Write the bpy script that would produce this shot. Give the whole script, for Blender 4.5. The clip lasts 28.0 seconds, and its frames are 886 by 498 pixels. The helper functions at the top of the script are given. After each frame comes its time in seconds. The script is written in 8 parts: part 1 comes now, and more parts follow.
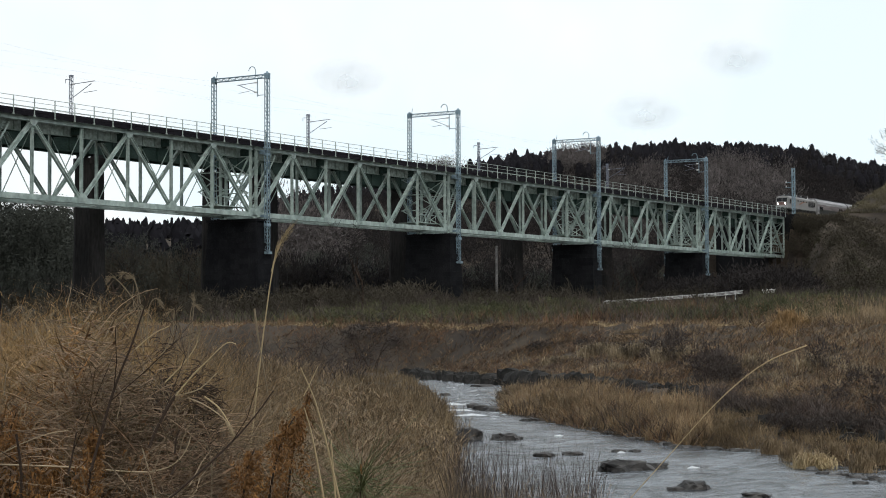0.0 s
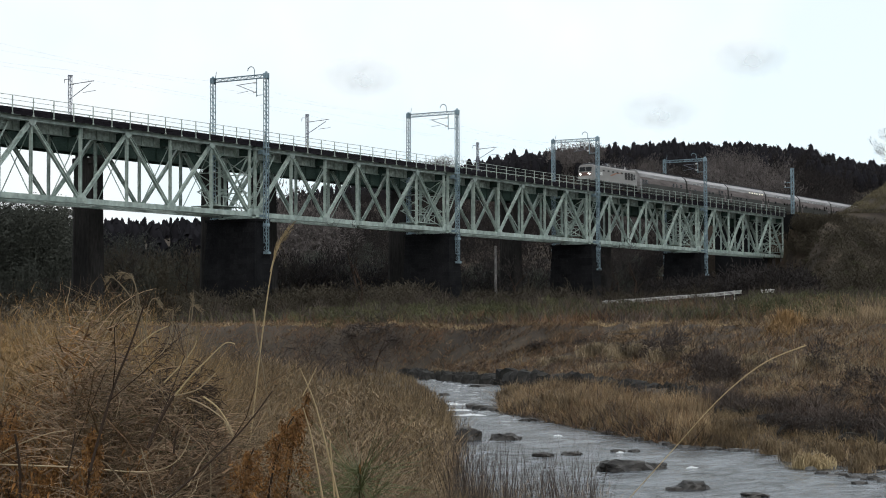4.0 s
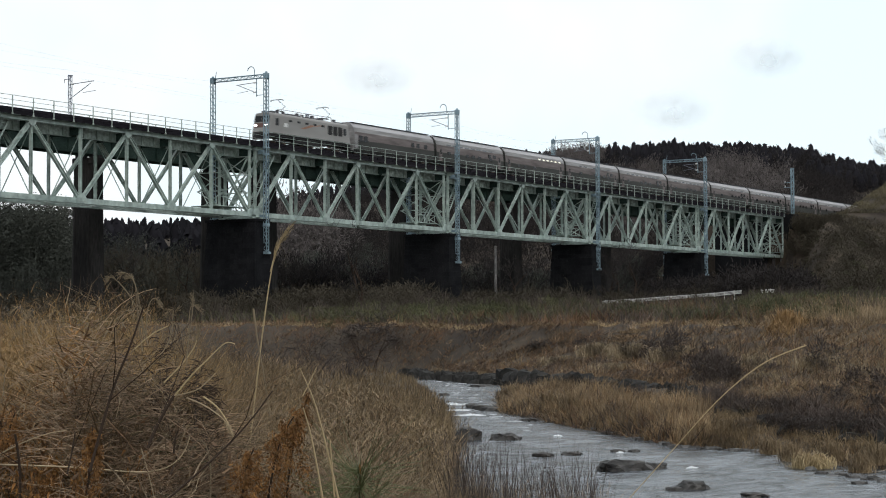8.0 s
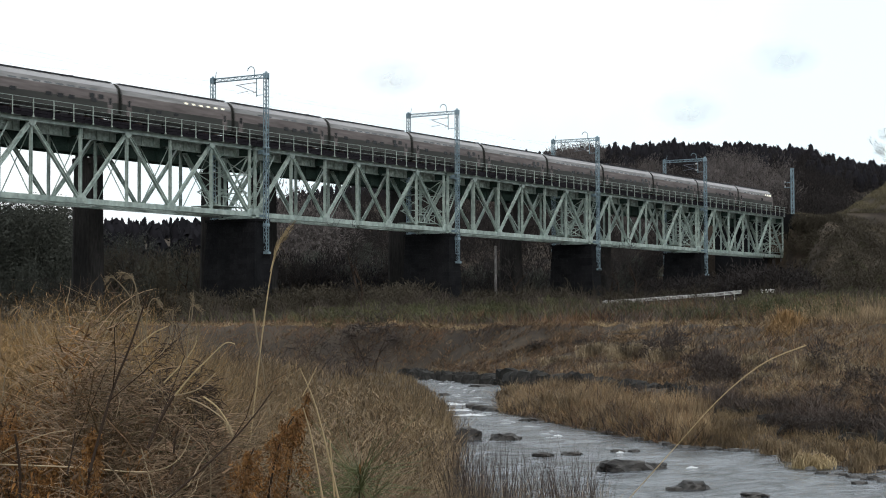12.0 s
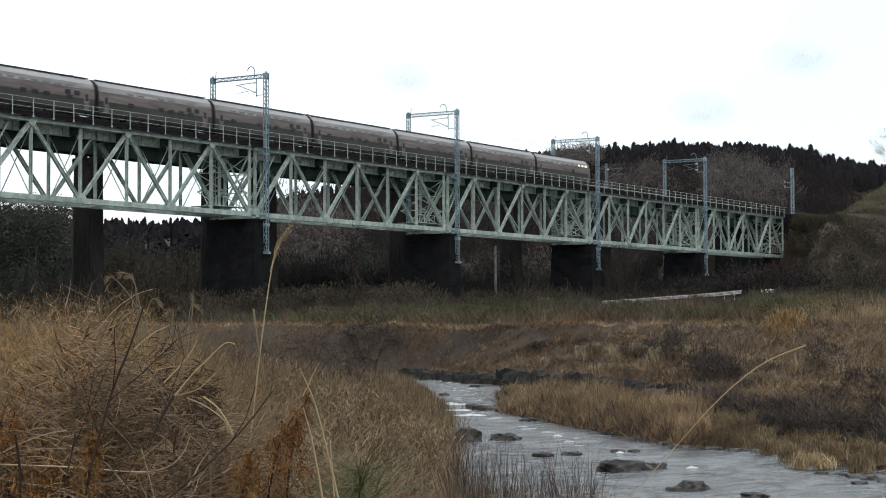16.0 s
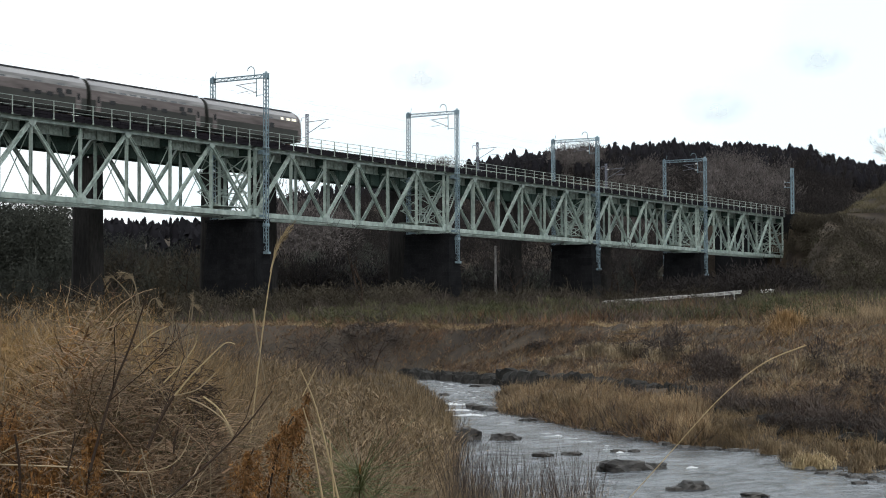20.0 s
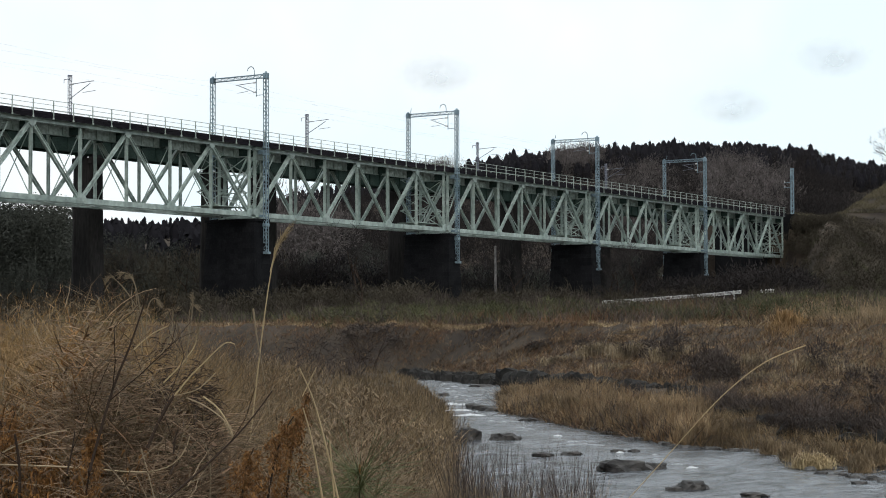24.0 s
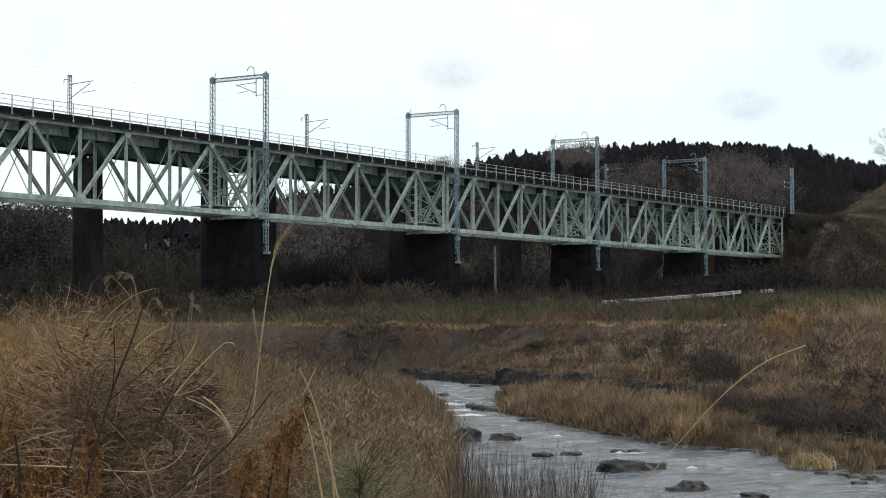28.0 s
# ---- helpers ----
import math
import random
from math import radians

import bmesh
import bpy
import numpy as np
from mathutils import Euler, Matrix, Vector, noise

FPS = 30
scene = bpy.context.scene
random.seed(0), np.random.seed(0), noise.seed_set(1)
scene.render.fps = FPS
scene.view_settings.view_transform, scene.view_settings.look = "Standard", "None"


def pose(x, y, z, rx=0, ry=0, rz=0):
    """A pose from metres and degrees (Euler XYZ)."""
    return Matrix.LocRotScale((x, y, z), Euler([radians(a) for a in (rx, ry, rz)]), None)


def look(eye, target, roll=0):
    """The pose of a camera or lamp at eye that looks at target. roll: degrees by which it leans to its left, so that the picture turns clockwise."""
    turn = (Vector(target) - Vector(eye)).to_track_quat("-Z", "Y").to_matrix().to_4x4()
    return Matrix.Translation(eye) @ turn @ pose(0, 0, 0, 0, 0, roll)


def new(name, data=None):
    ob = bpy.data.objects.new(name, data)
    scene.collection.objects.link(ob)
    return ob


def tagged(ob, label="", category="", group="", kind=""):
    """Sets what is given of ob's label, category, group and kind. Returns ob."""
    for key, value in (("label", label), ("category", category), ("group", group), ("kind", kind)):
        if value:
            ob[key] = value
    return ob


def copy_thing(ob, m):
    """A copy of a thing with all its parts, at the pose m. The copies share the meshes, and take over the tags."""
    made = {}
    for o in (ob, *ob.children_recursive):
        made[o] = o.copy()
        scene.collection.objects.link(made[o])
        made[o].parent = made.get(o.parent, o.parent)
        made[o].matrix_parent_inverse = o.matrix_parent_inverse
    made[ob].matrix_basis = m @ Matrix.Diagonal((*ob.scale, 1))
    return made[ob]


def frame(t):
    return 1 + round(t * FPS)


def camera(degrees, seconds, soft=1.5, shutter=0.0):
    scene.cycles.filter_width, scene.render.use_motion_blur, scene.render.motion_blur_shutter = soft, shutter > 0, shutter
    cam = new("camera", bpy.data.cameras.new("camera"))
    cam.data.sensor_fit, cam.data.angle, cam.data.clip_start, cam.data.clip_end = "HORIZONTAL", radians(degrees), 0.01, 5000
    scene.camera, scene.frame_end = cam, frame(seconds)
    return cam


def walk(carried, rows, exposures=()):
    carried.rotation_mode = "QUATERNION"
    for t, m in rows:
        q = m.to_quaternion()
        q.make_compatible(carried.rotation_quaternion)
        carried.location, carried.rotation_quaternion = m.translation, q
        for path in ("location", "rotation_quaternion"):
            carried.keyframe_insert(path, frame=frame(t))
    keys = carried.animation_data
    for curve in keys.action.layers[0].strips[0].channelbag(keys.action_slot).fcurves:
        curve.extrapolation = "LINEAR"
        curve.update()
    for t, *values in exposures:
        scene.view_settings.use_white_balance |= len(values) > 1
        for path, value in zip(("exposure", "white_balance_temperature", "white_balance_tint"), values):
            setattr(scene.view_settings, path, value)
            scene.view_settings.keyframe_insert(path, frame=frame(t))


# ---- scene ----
cam = camera(28.385, 28.0, soft=1.0, shutter=0.5)


def heading(yaw):
    """The tripod's pose: the head turned by a small yaw in degrees."""
    return pose(0, 0, 3.2) @ pose(0, 0, 0, 0, 0, 31.598 - 90 + yaw) @ pose(0, 0, 0, 92.31, 0, 0) @ pose(0, 0, 0, 0, 0, -0.235)


walk(cam, [(0.0, heading(0.033)), (0.6, heading(0.033)), (0.9, heading(0.004)), (1.6, heading(0.0)), (2.0, heading(-0.016)),
           (2.4, heading(0.0)), (16.0, heading(-0.002)), (24.0, heading(-0.008)), (28.0, heading(-0.014))],
     exposures=[(0.0, -0.07), (6.0, -0.07), (9.0, -0.02), (12.0, 0.05), (15.0, 0.09), (19.0, 0.09), (21.0, 0.05), (24.0, -0.06), (28.0, -0.05)])

# ---- world and light ----
SUN_ELEVATION, SUN_AZIMUTH = 38.0, -150.0   # where the sun stands behind the cloud, degrees; azimuth from +x towards +y
world = bpy.data.worlds.new("overcast_sky")
scene.world = world
world.use_nodes = True
wn, wl = world.node_tree.nodes, world.node_tree.links
wn.clear()
w_out, w_bg = wn.new("ShaderNodeOutputWorld"), wn.new("ShaderNodeBackground")
w_sky = wn.new("ShaderNodeTexSky")
w_sky.sky_type = "NISHITA"
w_sky.sun_disc = False
w_sky.sun_elevation = radians(SUN_ELEVATION)
w_sky.sun_rotation = radians(90 - SUN_AZIMUTH)
w_scale = wn.new("ShaderNodeVectorMath")
w_scale.operation = "SCALE"
w_scale.inputs["Scale"].default_value = 0.10
w_co, w_noise, w_ramp = wn.new("ShaderNodeTexCoord"), wn.new("ShaderNodeTexNoise"), wn.new("ShaderNodeValToRGB")
w_noise.inputs["Scale"].default_value = 5.0
w_noise.inputs["Detail"].default_value = 4.0
w_ramp.color_ramp.elements[0].position, w_ramp.color_ramp.elements[0].color = 0.40, (0.86, 0.97, 1.02, 1)
w_ramp.color_ramp.elements[1].position, w_ramp.color_ramp.elements[1].color = 0.62, (1.0, 1.0, 1.0, 1)
w_mix = wn.new("ShaderNodeMix")
w_mix.data_type = "RGBA"
w_mix.inputs["Factor"].default_value = 0.90
wl.new(w_sky.outputs[0], w_scale.inputs[0])
wl.new(w_co.outputs["Generated"], w_noise.inputs["Vector"])
wl.new(w_noise.outputs["Fac"], w_ramp.inputs[0])
wl.new(w_scale.outputs[0], w_mix.inputs[6])
wl.new(w_ramp.outputs[0], w_mix.inputs[7])
wl.new(w_mix.outputs[2], w_bg.inputs["Color"])
wl.new(w_bg.outputs[0], w_out.inputs[0])
w_bg.inputs["Strength"].default_value = 1.13

sun = new("sun", bpy.data.lights.new("sun", "SUN"))
sun.data.energy, sun.data.angle, sun.data.color = 0.6, radians(25), (1.0, 0.95, 0.88)
sun.matrix_basis = look((0, 0, 0), (-math.cos(radians(SUN_AZIMUTH)) * math.cos(radians(SUN_ELEVATION)),
                                    -math.sin(radians(SUN_AZIMUTH)) * math.cos(radians(SUN_ELEVATION)), -math.sin(radians(SUN_ELEVATION))))


# ---- materials ----
def material(name, a, b, rough=0.8, metal=0.0, scale=3.0, bump=0.0, island=0.0, objrand=0.0, stretch=(1, 1, 1), spec=0.3, fine=0.0, glow=0.0, patch=0.28):
    """A surface whose colour drifts from a to b over scale (per metre), with grain, and by piece where island or objrand is set."""
    m = bpy.data.materials.new(name)
    m.use_nodes = True
    n, k = m.node_tree.nodes, m.node_tree.links
    p = n["Principled BSDF"]
    p.inputs["Roughness"].default_value, p.inputs["Metallic"].default_value = rough, metal
    p.inputs["Specular IOR Level"].default_value = spec
    co, mp = n.new("ShaderNodeTexCoord"), n.new("ShaderNodeMapping")
    mp.inputs["Scale"].default_value = stretch
    k.new(co.outputs["Object"], mp.inputs[0])
    no = n.new("ShaderNodeTexNoise")
    no.inputs["Scale"].default_value, no.inputs["Detail"].default_value = scale, 6.0
    k.new(mp.outputs[0], no.inputs["Vector"])
    fac = no.outputs["Fac"]
    spread = n.new("ShaderNodeMapRange")
    spread.inputs[1].default_value, spread.inputs[2].default_value = 0.32, 0.68
    k.new(fac, spread.inputs[0])
    fac = spread.outputs[0]
    if island or objrand:
        src = n.new("ShaderNodeNewGeometry").outputs["Random Per Island"] if island else n.new("ShaderNodeObjectInfo").outputs["Random"]
        mx = n.new("ShaderNodeMix")
        mx.inputs["Factor"].default_value = island * 0.55 or objrand
        k.new(fac, mx.inputs[2])
        k.new(src, mx.inputs[3])
        fac = mx.outputs[0]
    cm = n.new("ShaderNodeMix")
    cm.data_type = "RGBA"
    cm.inputs[6].default_value, cm.inputs[7].default_value = (*a, 1), (*b, 1)
    k.new(fac, cm.inputs["Factor"])
    colour = cm.outputs[2]
    if fine:
        f2 = n.new("ShaderNodeTexNoise")
        f2.inputs["Scale"].default_value, f2.inputs["Detail"].default_value = fine, 8.0
        k.new(mp.outputs[0], f2.inputs["Vector"])
        r2 = n.new("ShaderNodeMapRange")
        r2.inputs[1].default_value, r2.inputs[2].default_value, r2.inputs[3].default_value, r2.inputs[4].default_value = 0.3, 0.7, 0.6, 1.25
        k.new(f2.outputs["Fac"], r2.inputs[0])
        ml = n.new("ShaderNodeMix")
        ml.data_type, ml.blend_type = "RGBA", "MULTIPLY"
        ml.inputs["Factor"].default_value = 1.0
        k.new(colour, ml.inputs[6])
        k.new(r2.outputs[0], ml.inputs[7])
        colour = ml.outputs[2]
    if island and scale > 0.1:
        # patches of older and fresher growth
        f3 = n.new("ShaderNodeTexNoise")
        f3.inputs["Scale"].default_value, f3.inputs["Detail"].default_value = patch, 5.0
        k.new(co.outputs["Object"], f3.inputs["Vector"])
        r3 = n.new("ShaderNodeMapRange")
        r3.inputs[1].default_value, r3.inputs[2].default_value, r3.inputs[3].default_value, r3.inputs[4].default_value = 0.34, 0.66, 0.36 if patch > 0.3 else 0.58, 1.7 if patch > 0.3 else 1.44
        k.new(f3.outputs["Fac"], r3.inputs[0])
        m3 = n.new("ShaderNodeMix")
        m3.data_type, m3.blend_type = "RGBA", "MULTIPLY"
        m3.inputs["Factor"].default_value = 1.0
        k.new(colour, m3.inputs[6])
        k.new(r3.outputs[0], m3.inputs[7])
        colour = m3.outputs[2]
    k.new(colour, p.inputs["Base Color"])
    if bump:
        bn = n.new("ShaderNodeTexNoise")
        bn.inputs["Scale"].default_value, bn.inputs["Detail"].default_value = scale * 4, 8.0
        k.new(mp.outputs[0], bn.inputs["Vector"])
        bp = n.new("ShaderNodeBump")
        bp.inputs["Strength"].default_value, bp.inputs["Distance"].default_value = 0.8, bump
        k.new(bn.outputs["Fac"], bp.inputs["Height"])
        k.new(bp.outputs[0], p.inputs["Normal"])
    if glow:
        p.inputs["Emission Color"].default_value = (*b, 1)
        p.inputs["Emission Strength"].default_value = glow
    return m


M_green = material("green_bridge_paint", (0.282, 0.356, 0.326), (0.478, 0.556, 0.516), 0.55, 0, 0.6, 0.002, objrand=0.25, fine=1.3)
M_dgreen = material("dark_green_girder", (0.022, 0.044, 0.037), (0.048, 0.076, 0.064), 0.7, 0, 0.5, 0.002, fine=6, spec=0.15)
M_blue = material("pale_blue_mast_paint", (0.16, 0.24, 0.29), (0.28, 0.37, 0.42), 0.5, 0.2, 0.7, 0.001, objrand=0.2, fine=1.5)
M_mastfar = material("weathered_zinc", (0.14, 0.15, 0.20), (0.26, 0.28, 0.33), 0.5, 0.4, 0.8, 0.001, fine=8)
M_stringer = material("grey_green_stringer_paint", (0.19, 0.235, 0.21), (0.30, 0.345, 0.315), 0.65, 0, 0.5, 0.002, fine=3, spec=0.15)
M_timber = material("creosoted_timber", (0.009, 0.008, 0.011), (0.024, 0.021, 0.026), 0.9, 0, 1.5, 0.004, objrand=0.5, fine=5, spec=0.1)
M_rail = material("rusty_rail_steel", (0.10, 0.06, 0.045), (0.20, 0.15, 0.12), 0.4, 0.7, 1.0, 0.001)
M_handrail = material("grey_handrail_paint", (0.30, 0.36, 0.33), (0.45, 0.50, 0.46), 0.5, 0.2, 0.8, 0.001, objrand=0.4)
M_pier = material("near_black_stone", (0.0065, 0.0070, 0.0085), (0.019, 0.0192, 0.0212), 0.9, 0, 0.6, 0.02, objrand=0.5, fine=6, spec=0.08)
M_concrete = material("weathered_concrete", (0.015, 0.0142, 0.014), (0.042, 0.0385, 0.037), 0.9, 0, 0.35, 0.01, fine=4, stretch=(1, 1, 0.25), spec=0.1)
M_ballast = material("ballast", (0.10, 0.09, 0.08), (0.19, 0.17, 0.15), 0.95, 0, 6, 0.03, fine=30)
M_ground = material("winter_earth_and_litter", (0.026, 0.0192, 0.0145), (0.078, 0.057, 0.038), 0.95, 0, 0.12, 0.05, fine=2.2)
M_straw = material("dry_straw_grass", (0.060, 0.041, 0.025), (0.435, 0.318, 0.188), 0.75, 0, 0.9, 0, island=0.5)
M_straw_pale = material("pale_straw", (0.30, 0.22, 0.12), (0.50, 0.39, 0.22), 0.7, 0, 0.5, 0, island=0.7)
M_straw_dull = material("dull_grey_straw", (0.14, 0.105, 0.065), (0.30, 0.235, 0.15), 0.75, 0, 1.5, 0, island=0.5, patch=1.0)
M_gold = material("golden_meadow_straw", (0.07, 0.040, 0.013), (0.36, 0.225, 0.086), 0.75, 0, 0.7, 0, island=0.6, patch=1.6)
M_knoll = material("olive_straw_turf", (0.055, 0.047, 0.027), (0.17, 0.143, 0.085), 0.8, 0, 0.1, 0, island=0.5)
M_heap = material("rust_orange_straw", (0.11, 0.065, 0.028), (0.44, 0.275, 0.125), 0.75, 0, 2.0, 0, island=0.6)
M_reed = material("weathered_reed", (0.043, 0.029, 0.0155), (0.231, 0.166, 0.092), 0.75, 0, 0.8, 0, island=0.6, patch=1.5)
M_wisp = material("pinkish_tan_dead_wisps", (0.095, 0.060, 0.037), (0.31, 0.216, 0.140), 0.8, 0, 1.2, 0, island=0.6, patch=3.5)
M_leaf = material("curled_brown_leaves", (0.05, 0.03, 0.018), (0.22, 0.13, 0.07), 0.8, 0, 2.0, 0, island=0.8, patch=3.0)
M_rust = material("rust_brown_brush", (0.05, 0.026, 0.014), (0.21, 0.115, 0.06), 0.8, 0, 0.2, 0, island=0.6)
M_tan = material("tan_curled_stems", (0.052, 0.036, 0.023), (0.27, 0.202, 0.128), 0.8, 0, 0.8, 0, island=0.65, patch=3.5)
M_brown = material("brown_dead_stems", (0.048, 0.030, 0.017), (0.295, 0.192, 0.102), 0.8, 0, 0.5, 0, island=0.6, patch=1.8)
M_purple = material("grey_purple_stems", (0.032, 0.024, 0.021), (0.098, 0.074, 0.062), 0.8, 0, 0.3, 0, island=0.6)
M_orange = material("rust_orange_leaves", (0.065, 0.028, 0.009), (0.38, 0.187, 0.056), 0.75, 0, 1.0, 0, island=0.8, patch=3.0)
M_olive = material("olive_undergrowth", (0.022, 0.025, 0.010), (0.112, 0.114, 0.048), 0.8, 0, 0.15, 0, island=0.6)
M_evergreen = material("dark_evergreen", (0.037, 0.0405, 0.0358), (0.074, 0.078, 0.066), 0.9, 0, 0.05, 0, island=0.3, spec=0.06)
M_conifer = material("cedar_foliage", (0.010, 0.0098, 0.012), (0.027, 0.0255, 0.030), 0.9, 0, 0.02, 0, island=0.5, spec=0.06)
M_bark = material("dark_bark", (0.026, 0.018, 0.014), (0.07, 0.050, 0.038), 0.9, 0, 2.0, 0.01, objrand=0.4, spec=0.06)
M_twig = material("bare_grey_twigs", (0.017, 0.0153, 0.0148), (0.058, 0.051, 0.048), 0.9, 0, 0.4, 0, island=0.6, spec=0.06)
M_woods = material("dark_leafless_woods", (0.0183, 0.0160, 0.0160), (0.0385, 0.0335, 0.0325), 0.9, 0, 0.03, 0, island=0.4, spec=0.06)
M_brush = material("dark_hillside_brush", (0.037, 0.0318, 0.0240), (0.081, 0.070, 0.0525), 0.9, 0, 0.06, 0, island=0.4, spec=0.06)
M_twig_pale = material("pale_grey_twigs", (0.076, 0.067, 0.065), (0.138, 0.121, 0.116), 0.9, 0, 0.4, 0, island=0.5, spec=0.06)
M_rock = material("wet_dark_rock", (0.016, 0.016, 0.017), (0.085, 0.078, 0.072), 0.6, 0, 2.5, 0.03, fine=12)
M_ledge = material("dark_bank_rock", (0.010, 0.010, 0.010), (0.045, 0.042, 0.038), 0.85, 0, 1.5, 0.04, fine=9)
M_boulder = material("pale_boulder", (0.075, 0.072, 0.07), (0.17, 0.165, 0.16), 0.85, 0, 1.0, 0.03, fine=4)
M_whitewater = material("breaking_white_water", (0.5, 0.52, 0.54), (0.82, 0.84, 0.86), 0.5, 0, 6, 0.03)
M_white = material("white_guardrail_paint", (0.55, 0.55, 0.55), (0.80, 0.80, 0.78), 0.5, 0, 1.0, 0.002, fine=6)
# car side colours carry the steel's reflections: sky, brown fields, dark ground
M_silver = material("silver_and_roof_edge_sheen", (0.36, 0.35, 0.36), (0.48, 0.47, 0.48), 0.5, 0.1, 0.25, 0, stretch=(0.3, 1, 1.5), spec=0.2)
M_upper = material("stainless_grey_with_sky_tone", (0.248, 0.243, 0.243), (0.345, 0.338, 0.337), 0.75, 0.05, 0.35, 0, stretch=(0.3, 1, 2.5), spec=0.08, fine=0.9)
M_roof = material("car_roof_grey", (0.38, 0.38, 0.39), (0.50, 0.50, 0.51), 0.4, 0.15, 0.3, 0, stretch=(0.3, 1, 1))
M_roofline = material("sooty_roof_top", (0.05, 0.05, 0.055), (0.10, 0.10, 0.11), 0.7, 0, 0.5, 0)
M_rose = material("stainless_with_rose_field_reflection", (0.150, 0.129, 0.126), (0.222, 0.193, 0.188), 0.75, 0.05, 0.35, 0, stretch=(0.3, 1, 2.5), spec=0.08, fine=0.9)
M_band = material("dark_ground_reflection_and_end_grey", (0.040, 0.042, 0.039), (0.074, 0.074, 0.069), 0.5, 0.1, 0.3, 0, stretch=(0.3, 1, 2), spec=0.1)
M_loco = material("silver_grey_loco_paint", (0.225, 0.217, 0.208), (0.305, 0.294, 0.282), 0.45, 0.15, 0.5, 0, stretch=(0.3, 1, 1))
M_red = material("orange_red_stripe", (0.26, 0.13, 0.08), (0.36, 0.17, 0.10), 0.5, 0, 1.0)
M_face = material("brownish_red_face", (0.10, 0.05, 0.042), (0.16, 0.085, 0.07), 0.5, 0, 1.0)
M_black = material("black_underframe", (0.015, 0.015, 0.016), (0.04, 0.038, 0.038), 0.7, 0.2, 1.0, 0)
M_glass = material("dark_window_glass", (0.010, 0.011, 0.013), (0.022, 0.023, 0.026), 0.25, 0, 0.5, 0, spec=0.2)
M_upglass = material("tinted_upper_window", (0.10, 0.11, 0.12), (0.16, 0.175, 0.19), 0.2, 0, 0.5, 0, spec=0.4)
M_lamp = material("lit_headlamp", (1, 0.97, 0.9), (1, 0.97, 0.9), 0.3, 0, 1.0, glow=9.0)
M_litwin = material("lit_window", (1, 0.93, 0.75), (1, 0.93, 0.75), 0.3, 0, 1.0, glow=0.55)
M_needle = material("green_pine_needles", (0.07, 0.085, 0.03), (0.17, 0.19, 0.08), 0.6, 0, 2.0, 0, island=0.6)
M_foam = material("white_water_foam", (0.22, 0.235, 0.25), (0.55, 0.57, 0.59), 0.6, 0, 9, 0.02)


def water_material():
    m = bpy.data.materials.new("grey_rippled_water")
    m.use_nodes = True
    n, k = m.node_tree.nodes, m.node_tree.links
    p = n["Principled BSDF"]
    p.inputs["Roughness"].default_value = 0.22
    p.inputs["IOR"].default_value = 1.33
    co = n.new("ShaderNodeTexCoord")
    mp = n.new("ShaderNodeMapping")
    mp.inputs["Rotation"].default_value = (0, 0, radians(50))
    mp.inputs["Scale"].default_value = (0.8, 1.3, 1)
    k.new(co.outputs["Object"], mp.inputs[0])
    big, small = n.new("ShaderNodeTexNoise"), n.new("ShaderNodeTexNoise")
    big.inputs["Scale"].default_value, big.inputs["Detail"].default_value = 0.8, 6
    small.inputs["Scale"].default_value, small.inputs["Detail"].default_value = 3.2, 4
    for t in (big, small):
        k.new(mp.outputs[0], t.inputs["Vector"])
    # dark and bright ripple reflections, painted into the base colour by noise
    ramp = n.new("ShaderNodeValToRGB")
    ramp.color_ramp.elements[0].position, ramp.color_ramp.elements[0].color = 0.40, (0.022, 0.025, 0.029, 1)
    ramp.color_ramp.elements[1].position, ramp.color_ramp.elements[1].color = 0.64, (0.155, 0.168, 0.187, 1)
    mid = n.new("ShaderNodeTexNoise")
    mid.inputs["Scale"].default_value, mid.inputs["Detail"].default_value, mid.inputs["Distortion"].default_value = 0.75, 7, 1.2
    k.new(mp.outputs[0], mid.inputs["Vector"])
    k.new(mid.outputs["Fac"], ramp.inputs[0])
    k.new(ramp.outputs[0], p.inputs["Base Color"])
    b1, b2 = n.new("ShaderNodeBump"), n.new("ShaderNodeBump")
    b1.inputs["Distance"].default_value, b2.inputs["Distance"].default_value = 0.26, 0.085
    k.new(big.outputs["Fac"], b1.inputs["Height"])
    k.new(small.outputs["Fac"], b2.inputs["Height"])
    k.new(b1.outputs[0], b2.inputs["Normal"])
    k.new(b2.outputs[0], p.inputs["Normal"])
    return m


M_water = water_material()


